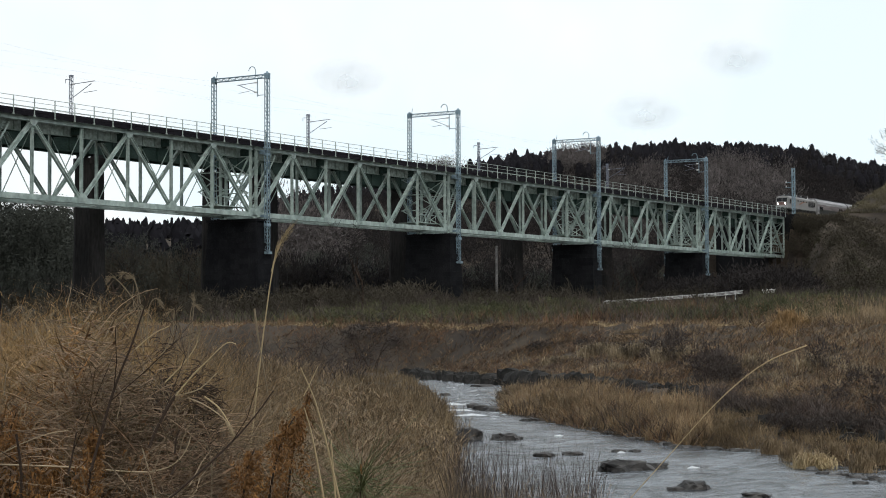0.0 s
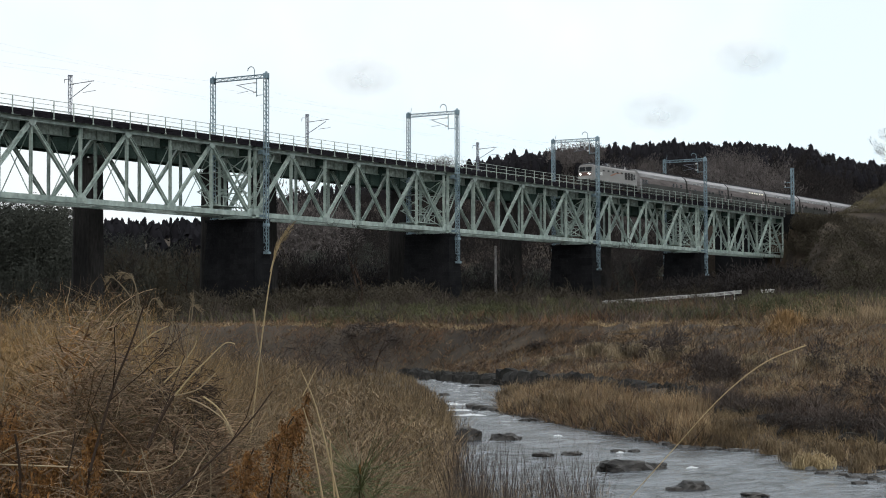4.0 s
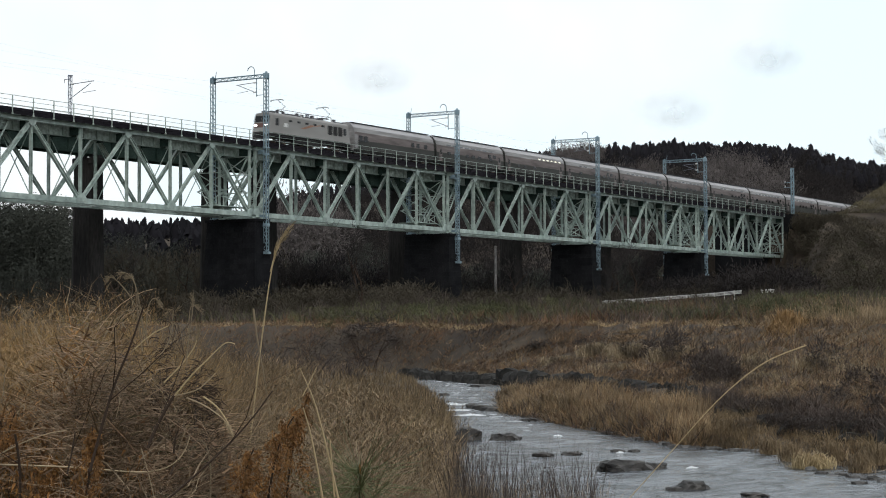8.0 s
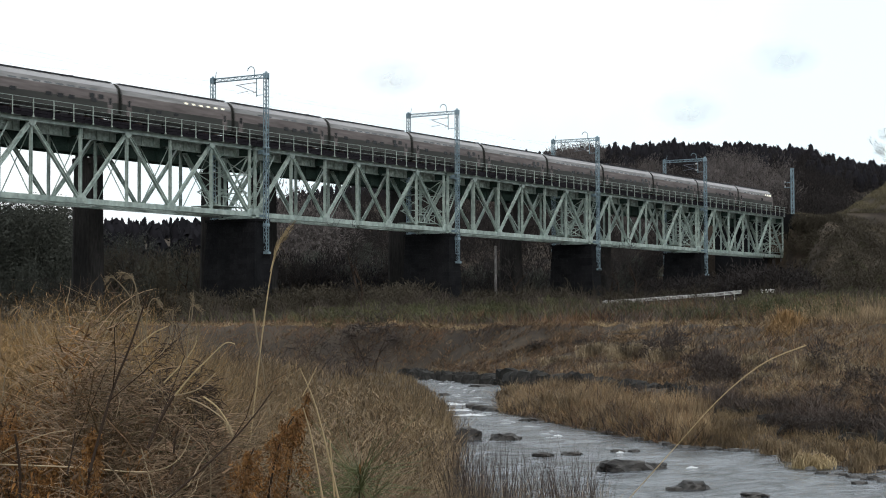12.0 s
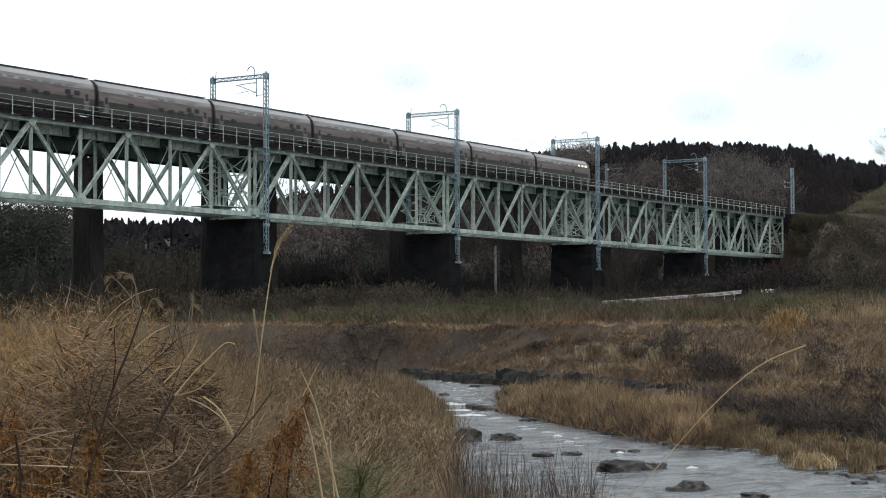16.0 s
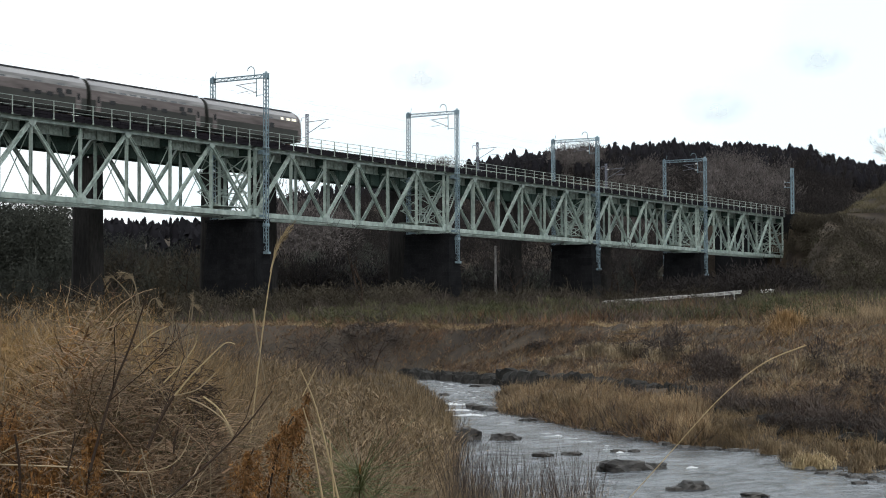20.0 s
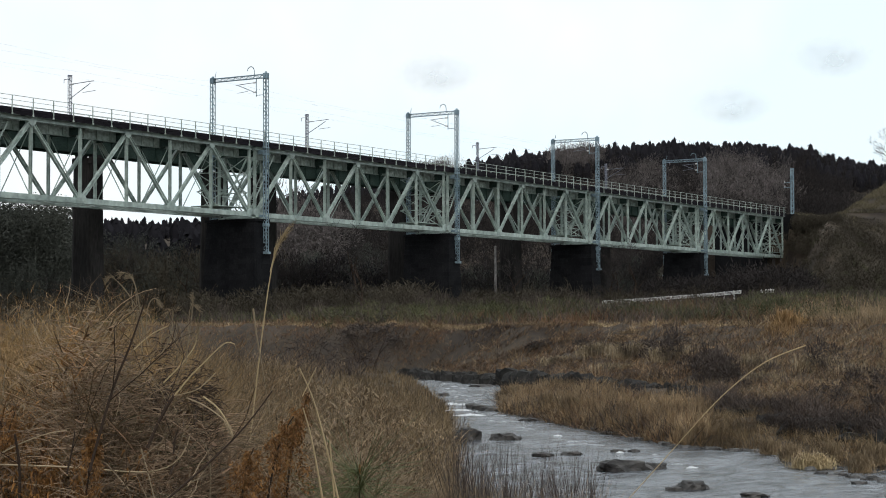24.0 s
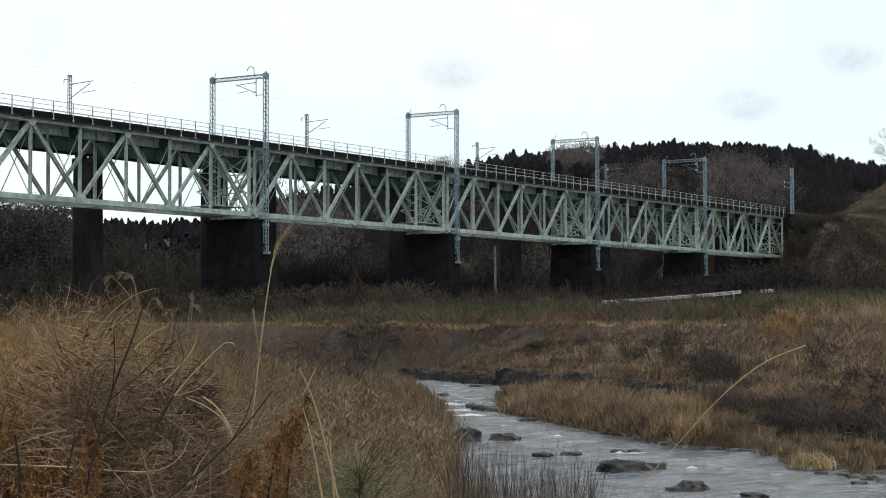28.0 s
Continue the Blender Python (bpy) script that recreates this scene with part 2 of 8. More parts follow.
def cloud_material():
    m = bpy.data.materials.new("thin_grey_cloud")
    m.use_nodes = True
    n, k = m.node_tree.nodes, m.node_tree.links
    p = n["Principled BSDF"]
    p.inputs["Base Color"].default_value = (0.70, 0.80, 0.88, 1)
    p.inputs["Roughness"].default_value = 1.0
    co = n.new("ShaderNodeTexCoord")
    ln = n.new("ShaderNodeVectorMath")
    ln.operation = "LENGTH"
    sc = n.new("ShaderNodeMapping")
    sc.inputs["Scale"].default_value = (1 / 66, 1 / 34, 0)
    k.new(co.outputs["Object"], sc.inputs[0])
    no = n.new("ShaderNodeTexNoise")
    no.inputs["Scale"].default_value, no.inputs["Detail"].default_value = 0.03, 3
    k.new(co.outputs["Object"], no.inputs["Vector"])
    k.new(sc.outputs[0], ln.inputs[0])
    fall = n.new("ShaderNodeMapRange")
    fall.interpolation_type = "SMOOTHSTEP"
    fall.inputs[1].default_value, fall.inputs[2].default_value, fall.inputs[3].default_value, fall.inputs[4].default_value = 0.05, 1.0, 1.0, 0.0
    k.new(ln.outputs["Value"], fall.inputs[0])
    mul = n.new("ShaderNodeMath")
    mul.operation = "MULTIPLY"
    k.new(fall.outputs[0], mul.inputs[0])
    nr = n.new("ShaderNodeMapRange")
    nr.inputs[1].default_value, nr.inputs[2].default_value, nr.inputs[3].default_value, nr.inputs[4].default_value = 0.25, 0.75, 0.14, 0.54
    k.new(no.outputs["Fac"], nr.inputs[0])
    k.new(nr.outputs[0], mul.inputs[1])
    k.new(mul.outputs[0], p.inputs["Alpha"])
    return m


M_cloud = cloud_material()


# ---- mesh helpers ----
def mesh(name, verts, faces, mat, smooth=False):
    me = bpy.data.meshes.new(name)
    me.from_pydata([tuple(v) for v in verts], [], [tuple(f) for f in faces])
    me.materials.append(mat)
    if smooth:
        me.polygons.foreach_set("use_smooth", [True] * len(me.polygons))
    return me


def fast_mesh(name, verts, quads, mat):
    """A mesh from numpy arrays of vertices and of faces with one number of corners."""
    me = bpy.data.meshes.new(name)
    nf, k = quads.shape
    me.vertices.add(len(verts))
    me.vertices.foreach_set("co", np.ascontiguousarray(verts, dtype=np.float32).ravel())
    me.loops.add(nf * k)
    me.loops.foreach_set("vertex_index", np.ascontiguousarray(quads, dtype=np.int32).ravel())
    me.polygons.add(nf)
    me.polygons.foreach_set("loop_start", np.arange(0, nf * k, k, dtype=np.int32))
    me.materials.append(mat)
    me.update(calc_edges=True)
    me.validate()
    return me


def thing(name, label, category, group="", kind="", at=None):
    ob = tagged(new(name), label, category, group, kind)
    if at is not None:
        ob.matrix_basis = at
    return ob


def part(name, me, parent, label="", m=None):
    """Links a mesh as one part under a thing or a part."""
    ob = new(name, me)
    ob.parent = parent
    if m is not None:
        ob.matrix_basis = m
    if label:
        ob["label"] = label
    return ob


BOX = [(0, 3, 2, 1), (4, 5, 6, 7), (0, 1, 5, 4), (1, 2, 6, 5), (2, 3, 7, 6), (3, 0, 4, 7)]


class Shape:
    """Gathers boxes, beams and lofts into one mesh."""

    def __init__(self):
        self.v, self.f = [], []

    def add(self, verts, faces):
        o = len(self.v)
        self.v += [tuple(p) for p in verts]
        self.f += [tuple(i + o for i in f) for f in faces]
        return self

    def box(self, x0, y0, z0, x1, y1, z1, c=0.0):
        if c <= 0:
            return self.add([(x0, y0, z0), (x1, y0, z0), (x1, y1, z0), (x0, y1, z0), (x0, y0, z1), (x1, y0, z1), (x1, y1, z1), (x0, y1, z1)], BOX)
        ring = [(x0 + c, y0), (x1 - c, y0), (x1, y0 + c), (x1, y1 - c), (x1 - c, y1), (x0 + c, y1), (x0, y1 - c), (x0, y0 + c)]
        v = [(x, y, z0) for x, y in ring] + [(x, y, z1) for x, y in ring]
        return self.add(v, [tuple(range(7, -1, -1)), tuple(range(8, 16))] + [(i, (i + 1) % 8, 8 + (i + 1) % 8, 8 + i) for i in range(8)])

    def beam(self, p, q, w, h, side=(0, 1, 0)):
        """A bar from p to q, w thick along side, h across."""
        p, q = Vector(p), Vector(q)
        d = (q - p).normalized()
        s = Vector(side)
        s = (s - d * s.dot(d)).normalized() * (w / 2)
        u = d.cross(s).normalized() * (h / 2)
        return self.add([p - s - u, p + s - u, p + s + u, p - s + u, q - s - u, q + s - u, q + s + u, q - s + u], BOX)

    def ibeam(self, p, q, w, h, side=(0, 1, 0), t=0.05):
        """A rolled bar: two flanges and a web, w wide along side, h deep."""
        p, q = Vector(p), Vector(q)
        d = (q - p).normalized()
        s = Vector(side)
        s = (s - d * s.dot(d)).normalized()
        u = d.cross(s).normalized()
        for e in (-1, 1):
            off = u * (h / 2 - t / 2) * e
            self.beam(p + off, q + off, w, t, side)
        return self.beam(p, q, t, h - 2 * t, side)

    def tube(self, p, q, r0, r1=None, n=8):
        r1 = r0 if r1 is None else r1
        p, q = Vector(p), Vector(q)
        d = (q - p).normalized()
        s = d.orthogonal().normalized()
        u = d.cross(s)
        ring = [(math.cos(6.28318 * i / n), math.sin(6.28318 * i / n)) for i in range(n)]
        v = [p + (s * a + u * b) * r0 for a, b in ring] + [q + (s * a + u * b) * r1 for a, b in ring]
        return self.add(v, [tuple(range(n - 1, -1, -1)), tuple(range(n, 2 * n))] + [(i, (i + 1) % n, n + (i + 1) % n, n + i) for i in range(n)])

    def loft(self, rings, closed=True, caps=True):
        n = len(rings[0])
        v = [p for r in rings for p in r]
        f = []
        for j in range(len(rings) - 1):
            for i in range(n if closed else n - 1):
                f.append((j * n + i, j * n + (i + 1) % n, (j + 1) * n + (i + 1) % n, (j + 1) * n + i))
        if caps and closed:
            f += [tuple(range(n - 1, -1, -1)), tuple((len(rings) - 1) * n + i for i in range(n))]
        return self.add(v, f)

    def done(self, name, mat, smooth=False):
        return mesh(name, self.v, self.f, mat, smooth)


# ---- plan: a runs across the valley, d along it from the tripod, world x follows the railway ----
TH = radians(31.598)
CT, ST = math.cos(TH), math.sin(TH)


def world_xy(a, d):
    return d * CT + a * ST, d * ST - a * CT


def plan_ad(x, y):
    return x * ST - y * CT, x * CT + y * ST


def smooth(t):
    t = np.clip(t, 0, 1)
    return t * t * (3 - 2 * t)


RIVER_LEFT = [(-75, 190), (-26, 125), (-5.5, 104), (-1.8, 94), (-0.6, 78), (0.1, 64.7), (0.27, 51), (0.4, 42.4), (0.2, 34), (0.3, 27), (1.6, 21.5), (6.0, 18.5), (30, 15.0), (90, 11.0)]
RIVER_RIGHT = [(-68, 196), (-21, 130), (-1.5, 108), (2.2, 95), (3.1, 83), (2.2, 72), (1.9, 60.5), (4.3, 50), (5.9, 43.8), (8.0, 42.6), (8.2, 38.5), (9.3, 36.9), (16, 35.0), (36, 30.0), (92, 24.0)]
CREST = [(-90, 238), (-40, 166), (-14, 134), (0, 112), (10, 100), (20, 84), (32, 72), (70, 58), (140, 50)]
SKYLINE = [(-2600, 300), (-200, 390), (440, 372), (480, 335), (560, 318), (700, 306), (760, 300), (820, 285), (900, 269), (985, 263), (1060, 258),
           (1180, 247), (1300, 254), (1440, 261), (1475, 275), (1568, 286), (1800, 300), (2600, 330), (6000, 380)]


def seg_dist(a, d, line):
    best = np.full(a.shape, 1e9)
    for (x0, y0), (x1, y1) in zip(line, line[1:]):
        dx, dy = x1 - x0, y1 - y0
        t = np.clip(((a - x0) * dx + (d - y0) * dy) / (dx * dx + dy * dy), 0, 1)
        best = np.minimum(best, np.hypot(a - x0 - t * dx, d - y0 - t * dy))
    return best


def in_river(a, d):
    poly = RIVER_LEFT + RIVER_RIGHT[::-1]
    inside = np.zeros(a.shape, bool)
    for (x0, y0), (x1, y1) in zip(poly, poly[1:] + poly[:1]):
        if y0 != y1:
            inside ^= ((y0 > d) != (y1 > d)) & (a < (x1 - x0) * (d - y0) / (y1 - y0) + x0)
    return inside


def lump(a, d, s, seed):
    """Soft ground waves of about s metres, by sines."""
    r = np.random.RandomState(seed)
    out = 0
    for i in range(5):
        w, p, q = r.uniform(0, 6.28), r.uniform(0, 6.28), r.uniform(0.7, 2.2)
        out = out + np.sin((a * np.cos(w) + d * np.sin(w)) * 6.28 * q / s + p) / q
    return out / 3


def ground_z(a, d):
    """Height of the ground above the water at plan points (arrays)."""
    a, d = np.asarray(a, float), np.asarray(d, float)
    left, right = seg_dist(a, d, RIVER_LEFT), seg_dist(a, d, RIVER_RIGHT)
    wet = in_river(a, d)
    near = (left < right) & ~wet
    crest = seg_dist(a, d, CREST)
    crest_d = np.interp(a, [p[0] for p in CREST], [p[1] for p in CREST])
    # the near bank, with the tripod on it
    z_near = 0.35 * smooth(left / 1.2) + 1.15 * smooth(left / 16) + 0.12 * lump(a, d, 5, 1) * smooth(left / 3)
    z_near = z_near + (3.4 - 1.5) * smooth((left - 16) / 60) * (d > 40)
    # the far bank up to the levee and the flats behind it
    t = right / (right + crest + 1e-6)
    z_far = 0.28 * smooth(right / 0.8) + 0.27 * smooth(right / 5) + 2.25 * smooth(t * 1.05) + (0.24 * lump(a, d, 4, 2) + 0.13 * lump(a, d, 1.7, 31)) * smooth(right / 4)
    behind = d > crest_d
    back = np.maximum(d - crest_d, 0)
    z_flat = 2.8 + 1.7 * smooth(back / 90) + 0.15 * lump(a, d, 14, 3) + 0.22 * lump(a, d, 5, 32) * smooth(back / 8)
    z = np.where(near, z_near, np.where(behind, z_flat, z_far))
    z = np.where(wet, -0.45 * smooth(np.minimum(left, right) / 0.8), z)
    # hills beyond the railway
    px = 784 + 3100 * a / np.maximum(d, 1)
    top = np.interp(px, [p[0] for p in SKYLINE], [p[1] for p in SKYLINE])
    crest_z = 3.2 + (566 - top) / 3100 * 780 - 13.4
    rise = smooth((d - 330) / 440)
    hill = 4.5 + np.maximum(crest_z - 4.5, 0) * rise * np.where(d > 800, 1 - 0.5 * smooth((d - 800) / 900), 1)
    hill = hill + 1.5 * lump(a, d, 160, 4) * rise
    ahead = (d > 300)
    z = np.where(ahead, np.maximum(z, hill), z)
    # the valley's right side, cut into a shelf that carries the railway
    x, y = world_xy(a, d)
    foot = np.interp(d, [60, 150, 250, 345, 420], [60, 58, 57, 64, 78])
    side = 4.2 + 20.6 * smooth((a - foot) / np.interp(d, [60, 250, 345], [40, 30, 15])) + 0.8 * lump(a, d, 18, 5) * smooth((a - foot) / 12)
    side = np.minimum(side, 24.9 + 1.9 * smooth((x - 350) / 32) * (y < 129.6) - 0.55 * np.maximum(124 - y, 0) + 0.7 * lump(a, d, 9, 44) * smooth((124 - y) / 8))
    z = np.where((d > 60) & (y < 147), np.maximum(z, np.where(a > foot, side, -9)), z)
    knoll = 26.6 + 0.27 * np.maximum(x - 383, 0) + 0.5 * lump(a, d, 11, 6) * smooth((x - 381) / 14)
    z = np.where((x > 380) & (y < 131.0) & (d > 200), np.minimum(knoll, 43) * smooth((y - 60) / 30) + z * (1 - smooth((y - 60) / 30)), z)
    # embankments at both ends of the bridges
    off = np.maximum(np.abs(y - 137.5) - 9.5, 0)
    over = np.where(x > 170, np.maximum(349.8 - x, 0), np.maximum(x + 12, 0))
    bank = 24.9 - 0.75 * off - 1.5 * over + 0.5 * lump(a, d, 6, 61) * smooth(off / 4)
    ends = np.where(x > 349.8, 1.0, np.where(x < -12, 1.0, 0.0))
    z = np.where(bank > z, bank, z)
    shelf = (np.abs(y - 137.5) < 7.0) & (ends > 0)
    z = np.where(shelf, 24.9, z)
    hold = (x < 349.5) & (x > -11.8) & (np.abs(y - 137.5) < 9)
    z = np.where(hold, np.minimum(z, 5.5), z)
    return z


def build_ground():
    fine = np.radians(np.arange(-22, 22.01, 0.2))
    rest = np.radians(np.arange(24, 337, 3.0))
    ang = np.concatenate([fine, rest])
    rad = np.concatenate([np.linspace(0.8, 30, 40, endpoint=False), np.geomspace(30, 460, 120, endpoint=False), np.geomspace(460, 4600, 36)])
    aa, rr = np.meshgrid(ang, rad, indexing="ij")
    A, D = rr * np.sin(aa), rr * np.cos(aa)
    Z = ground_z(A, D)
    X, Y = world_xy(A, D)
    n, m = A.shape
    verts = np.stack([X, Y, Z], -1).reshape(-1, 3)
    i, j = np.meshgrid(np.arange(n), np.arange(m - 1), indexing="ij")
    i2 = (i + 1) % n
    quads = np.stack([i * m + j, i2 * m + j, i2 * m + j + 1, i * m + j + 1], -1).reshape(-1, 4)
    centre = len(verts)
    verts = np.vstack([verts, [[0, 0, float(ground_z(np.array([0.0]), np.array([0.01]))[0])]]])
    me = fast_mesh("ground", verts, quads, M_ground)
    cap = mesh("ground_patch", [verts[k * m] for k in range(n)] + [verts[centre]], [((k + 1) % n, k, n) for k in range(n)], M_ground)
    bm = bmesh.new()
    bm.from_mesh(me)
    bm.from_mesh(cap)
    bmesh.ops.remove_doubles(bm, verts=[v for v in bm.verts if v.co.xy.length < 1.2], dist=0.001)
    for f in bm.faces:
        f.smooth = True
    bm.to_mesh(me)
    bm.free()
    tagged(new("ground", me), "brown winter valley floor with earth and dead litter", "ground", kind="structure")


build_ground()


def build_water():
    # one flat sheet below the banks
    lo = [world_xy(a - 3, d - 5) for a, d in RIVER_LEFT]
    hi = [world_xy(a + 3, d + 5) for a, d in RIVER_RIGHT[:len(RIVER_LEFT) - 1] + RIVER_RIGHT[-1:]]
    v = [(x, y, 0.0) for x, y in lo] + [(x, y, 0.0) for x, y in hi]
    n = len(lo)
    f = [(i, n + i, n + i + 1, i + 1) for i in range(n - 1)]
    ob = tagged(new("water", mesh("water", v, f, M_water)), "shallow grey river water with ripples", "river", kind="structure")
    return ob


build_water()

# ---- the railway bridge ----
SPAN, Y_NEAR, Y_FAR, Y_TRACK = 44.95, 130.78, 135.4, 133.1
Z_BOT, Z_TOP, Z_RAIL = 16.05, 23.95, 25.05
SPANS = [169.6 + SPAN * k for k in range(-4, 4)]   # pier lines
SHIFT = -1.12   # the trusses end this far before the pier lines


def gusset(cx, y, cz, up, w=1.3, h=1.0):
    s = Shape()
    e = -1 if up else 1
    pts = [(cx - w / 2, cz), (cx - w * 0.42, cz + e * h * 0.6), (cx - w * 0.15, cz + e * h), (cx + w * 0.15, cz + e * h), (cx + w * 0.42, cz + e * h * 0.6), (cx + w / 2, cz)]
    s.loft([[(px, y - 0.26, pz) for px, pz in pts], [(px, y - 0.22, pz) for px, pz in pts]])
    s.loft([[(px, y + 0.22, pz) for px, pz in pts], [(px, y + 0.26, pz) for px, pz in pts]])
    return s.done("gusset_plate", M_green)


def truss_span(at, first):
    """One deck truss span: two Warren trusses with posts, cross frames, timber deck and railings. Its own x runs from 0."""
    sp = thing("bridge_span", "pale green steel deck truss span with timber deck and railings", "bridge", "spans of the truss bridge", at=at)
    x0, x1 = 0.55, SPAN - 0.55
    pitch = (x1 - x0) / 6
    nodes = [x0 + pitch * i for i in range(7)]
    for y in (Y_NEAR, Y_FAR):
        part("top_chord", Shape().ibeam((x0 - 0.25, y, Z_TOP + 0.14), (x1 + 0.25, y, Z_TOP + 0.14), 0.5, 0.44 if y < 133 else 0.36, t=0.06).done("top_chord", M_green), sp)
        c = Shape().beam((x0 - 0.1, y - 0.2, Z_BOT), (x1 + 0.1, y - 0.2, Z_BOT), 0.06, 0.55).beam((x0 - 0.1, y + 0.2, Z_BOT), (x1 + 0.1, y + 0.2, Z_BOT), 0.06, 0.55)
        c.beam((x0 - 0.1, y, Z_BOT + 0.22), (x1 + 0.1, y, Z_BOT + 0.22), 0.34, 0.05).beam((x0 - 0.12, y, Z_BOT - 0.29), (x1 + 0.12, y, Z_BOT - 0.29), 0.56, 0.04)
        part("bottom_chord", c.done("bottom_chord", M_green), sp)
        for i, x in enumerate(nodes):
            w = 0.27
            part("post", Shape().ibeam((x, y, Z_BOT + 0.2), (x, y, Z_TOP + 0.02), 0.30, w, t=0.05).done("post", M_green), sp)
            top = i % 2 == 1
            if top:
                part("gusset_plate", gusset(x, y, Z_TOP + 0.08, True, 1.15, 0.62), sp)
            else:
                part("gusset_plate", gusset(x, y, Z_BOT - 0.1, False, 1.6, 0.85), sp)
        for i in range(6):
            za, zb = (Z_BOT, Z_TOP) if i % 2 == 0 else (Z_TOP, Z_BOT)
            heavy = 0.44 if i in (0, 5) else 0.36
            p, q = Vector((nodes[i], y, za)), Vector((nodes[i + 1], y, zb))
            dd = (q - p).normalized()
            part("diagonal", Shape().ibeam(p + dd * 0.25, q - dd * 0.25, 0.34, heavy, t=0.06).done("diagonal", M_green), sp)
    for i, x in enumerate(nodes):
        part("cross_strut", Shape().ibeam((x, Y_NEAR + 0.2, Z_BOT + 0.05), (x, Y_FAR - 0.2, Z_BOT + 0.05), 0.25, 0.3, (1, 0, 0)).done("cross_strut", M_green), sp)
        # cross girders take the far girders' darker green, not the truss green
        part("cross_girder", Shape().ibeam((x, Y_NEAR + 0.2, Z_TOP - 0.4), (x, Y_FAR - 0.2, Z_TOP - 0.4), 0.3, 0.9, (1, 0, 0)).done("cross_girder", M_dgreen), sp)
        for s in (0, 1):
            ya, yb = (Y_NEAR, Y_FAR) if s else (Y_FAR, Y_NEAR)
            t = 0.17 if i in (0, 6) else 0.08
            part("sway_brace", Shape().beam((x + 0.05 * s, ya + (0.2 if s else -0.2), Z_BOT + 0.35), (x + 0.05 * s, yb - (0.2 if s else -0.2), Z_TOP - 0.9), t, t, (1, 0, 0)).done("sway_brace", M_green), sp)
    # heavy lattice frames towards the pier end
    for x in (nodes[6] - 0.12, nodes[5] * 0.62 + nodes[6] * 0.38):
        for k in range(3):
            za, zb = Z_BOT + 0.4 + k * 2.2, Z_BOT + 0.4 + (k + 1) * 2.2
            part("lattice_bar", Shape().beam((x, Y_NEAR + 0.3, za), (x, Y_FAR - 0.3, zb), 0.07, 0.10, (1, 0, 0)).done("lattice_bar", M_green), sp)
            part("lattice_bar", Shape().beam((x + 0.1, Y_FAR - 0.3, za), (x + 0.1, Y_NEAR + 0.3, zb), 0.07, 0.10, (1, 0, 0)).done("lattice_bar", M_green), sp)
            part("lattice_strut", Shape().beam((x, Y_NEAR + 0.2, zb), (x, Y_FAR - 0.2, zb), 0.08, 0.12, (1, 0, 0)).done("lattice_strut", M_green), sp)
    part("inspection_platform", Shape().box(nodes[5] + 1.5, Y_NEAR + 0.4, Z_BOT + 0.75, x1 - 0.5, Y_FAR - 0.4, Z_BOT + 0.83).done("inspection_platform", M_green), sp)
    for j in range(5):
        xx = nodes[5] + 1.6 + j * 1.3
        part("platform_post", Shape().beam((xx, Y_NEAR + 0.5, Z_BOT + 0.8), (xx, Y_NEAR + 0.5, Z_BOT + 1.9), 0.06, 0.06).done("platform_post", M_green), sp)
    part("platform_rail", Shape().tube((nodes[5] + 1.5, Y_NEAR + 0.5, Z_BOT + 1.9), (x1 - 0.5, Y_NEAR + 0.5, Z_BOT + 1.9), 0.035, n=6).done("platform_rail", M_green), sp)
    for i in range(6):
        for z, w in ((Z_BOT - 0.12, 0.16), (Z_TOP + 0.16, 0.16)):
            part("lateral_brace", Shape().beam((nodes[i], Y_NEAR, z), (nodes[i + 1], Y_FAR, z), 0.1, w, (0, 0, 1)).done("lateral_brace", M_green), sp)
            part("lateral_brace", Shape().beam((nodes[i], Y_FAR, z - 0.11), (nodes[i + 1], Y_NEAR, z - 0.11), 0.1, w, (0, 0, 1)).done("lateral_brace", M_green), sp)
    # deep stringers, coped at the cross girders, under the near rail; a shallow one under the far rail
    for i in range(6):
        xa, xb, y = nodes[i] + 0.95, nodes[i + 1] - 0.15, Y_TRACK - 0.85
        st = part("stringer", Shape().ibeam((xa, y, Z_TOP - 0.16), (xb, y, Z_TOP - 0.16), 0.35, 1.70).done("stringer", M_stringer), sp, "grey-green plate stringer under the track")
        for j in range(3):
            xx = xa + (j + 0.5) * (xb - xa) / 3
            part("stiffener", Shape().box(xx - 0.04, y - 0.16, Z_TOP - 0.93, xx + 0.04, y + 0.16, Z_TOP + 0.62).done("stiffener", M_stringer), st)
    part("rail_bearer", Shape().ibeam((x0 - 0.2, Y_TRACK + 0.85, Z_TOP + 0.575), (x1 + 0.2, Y_TRACK + 0.85, Z_TOP + 0.575), 0.35, 0.23).done("rail_bearer", M_stringer), sp)
    # timber deck: sleepers and the edge boards
    n = int(SPAN / 0.62)
    long_one = Shape().box(-0.115, Y_NEAR - 0.67, Z_TOP + 0.69, 0.115, Y_FAR + 0.67, Z_TOP + 0.95, 0.015).done("sleeper", M_timber)
    short_one = Shape().box(-0.115, Y_NEAR - 0.45, Z_TOP + 0.69, 0.115, Y_FAR + 0.45, Z_TOP + 0.95, 0.015).done("sleeper", M_timber)
    for i in range(n):
        part("sleeper", long_one if i % 3 == 0 else short_one, sp, "", pose(0.31 + i * (SPAN / n), 0, 0))
    # unseen planks added between the rails to keep skylight out of the truss
    for o in (-0.3, 0.0, 0.3):
        part("centre_plank", Shape().beam((0.02, Y_TRACK + o, Z_TOP + 0.98), (SPAN - 0.02, Y_TRACK + o, Z_TOP + 0.98), 0.27, 0.05).done("centre_plank", M_timber), sp)
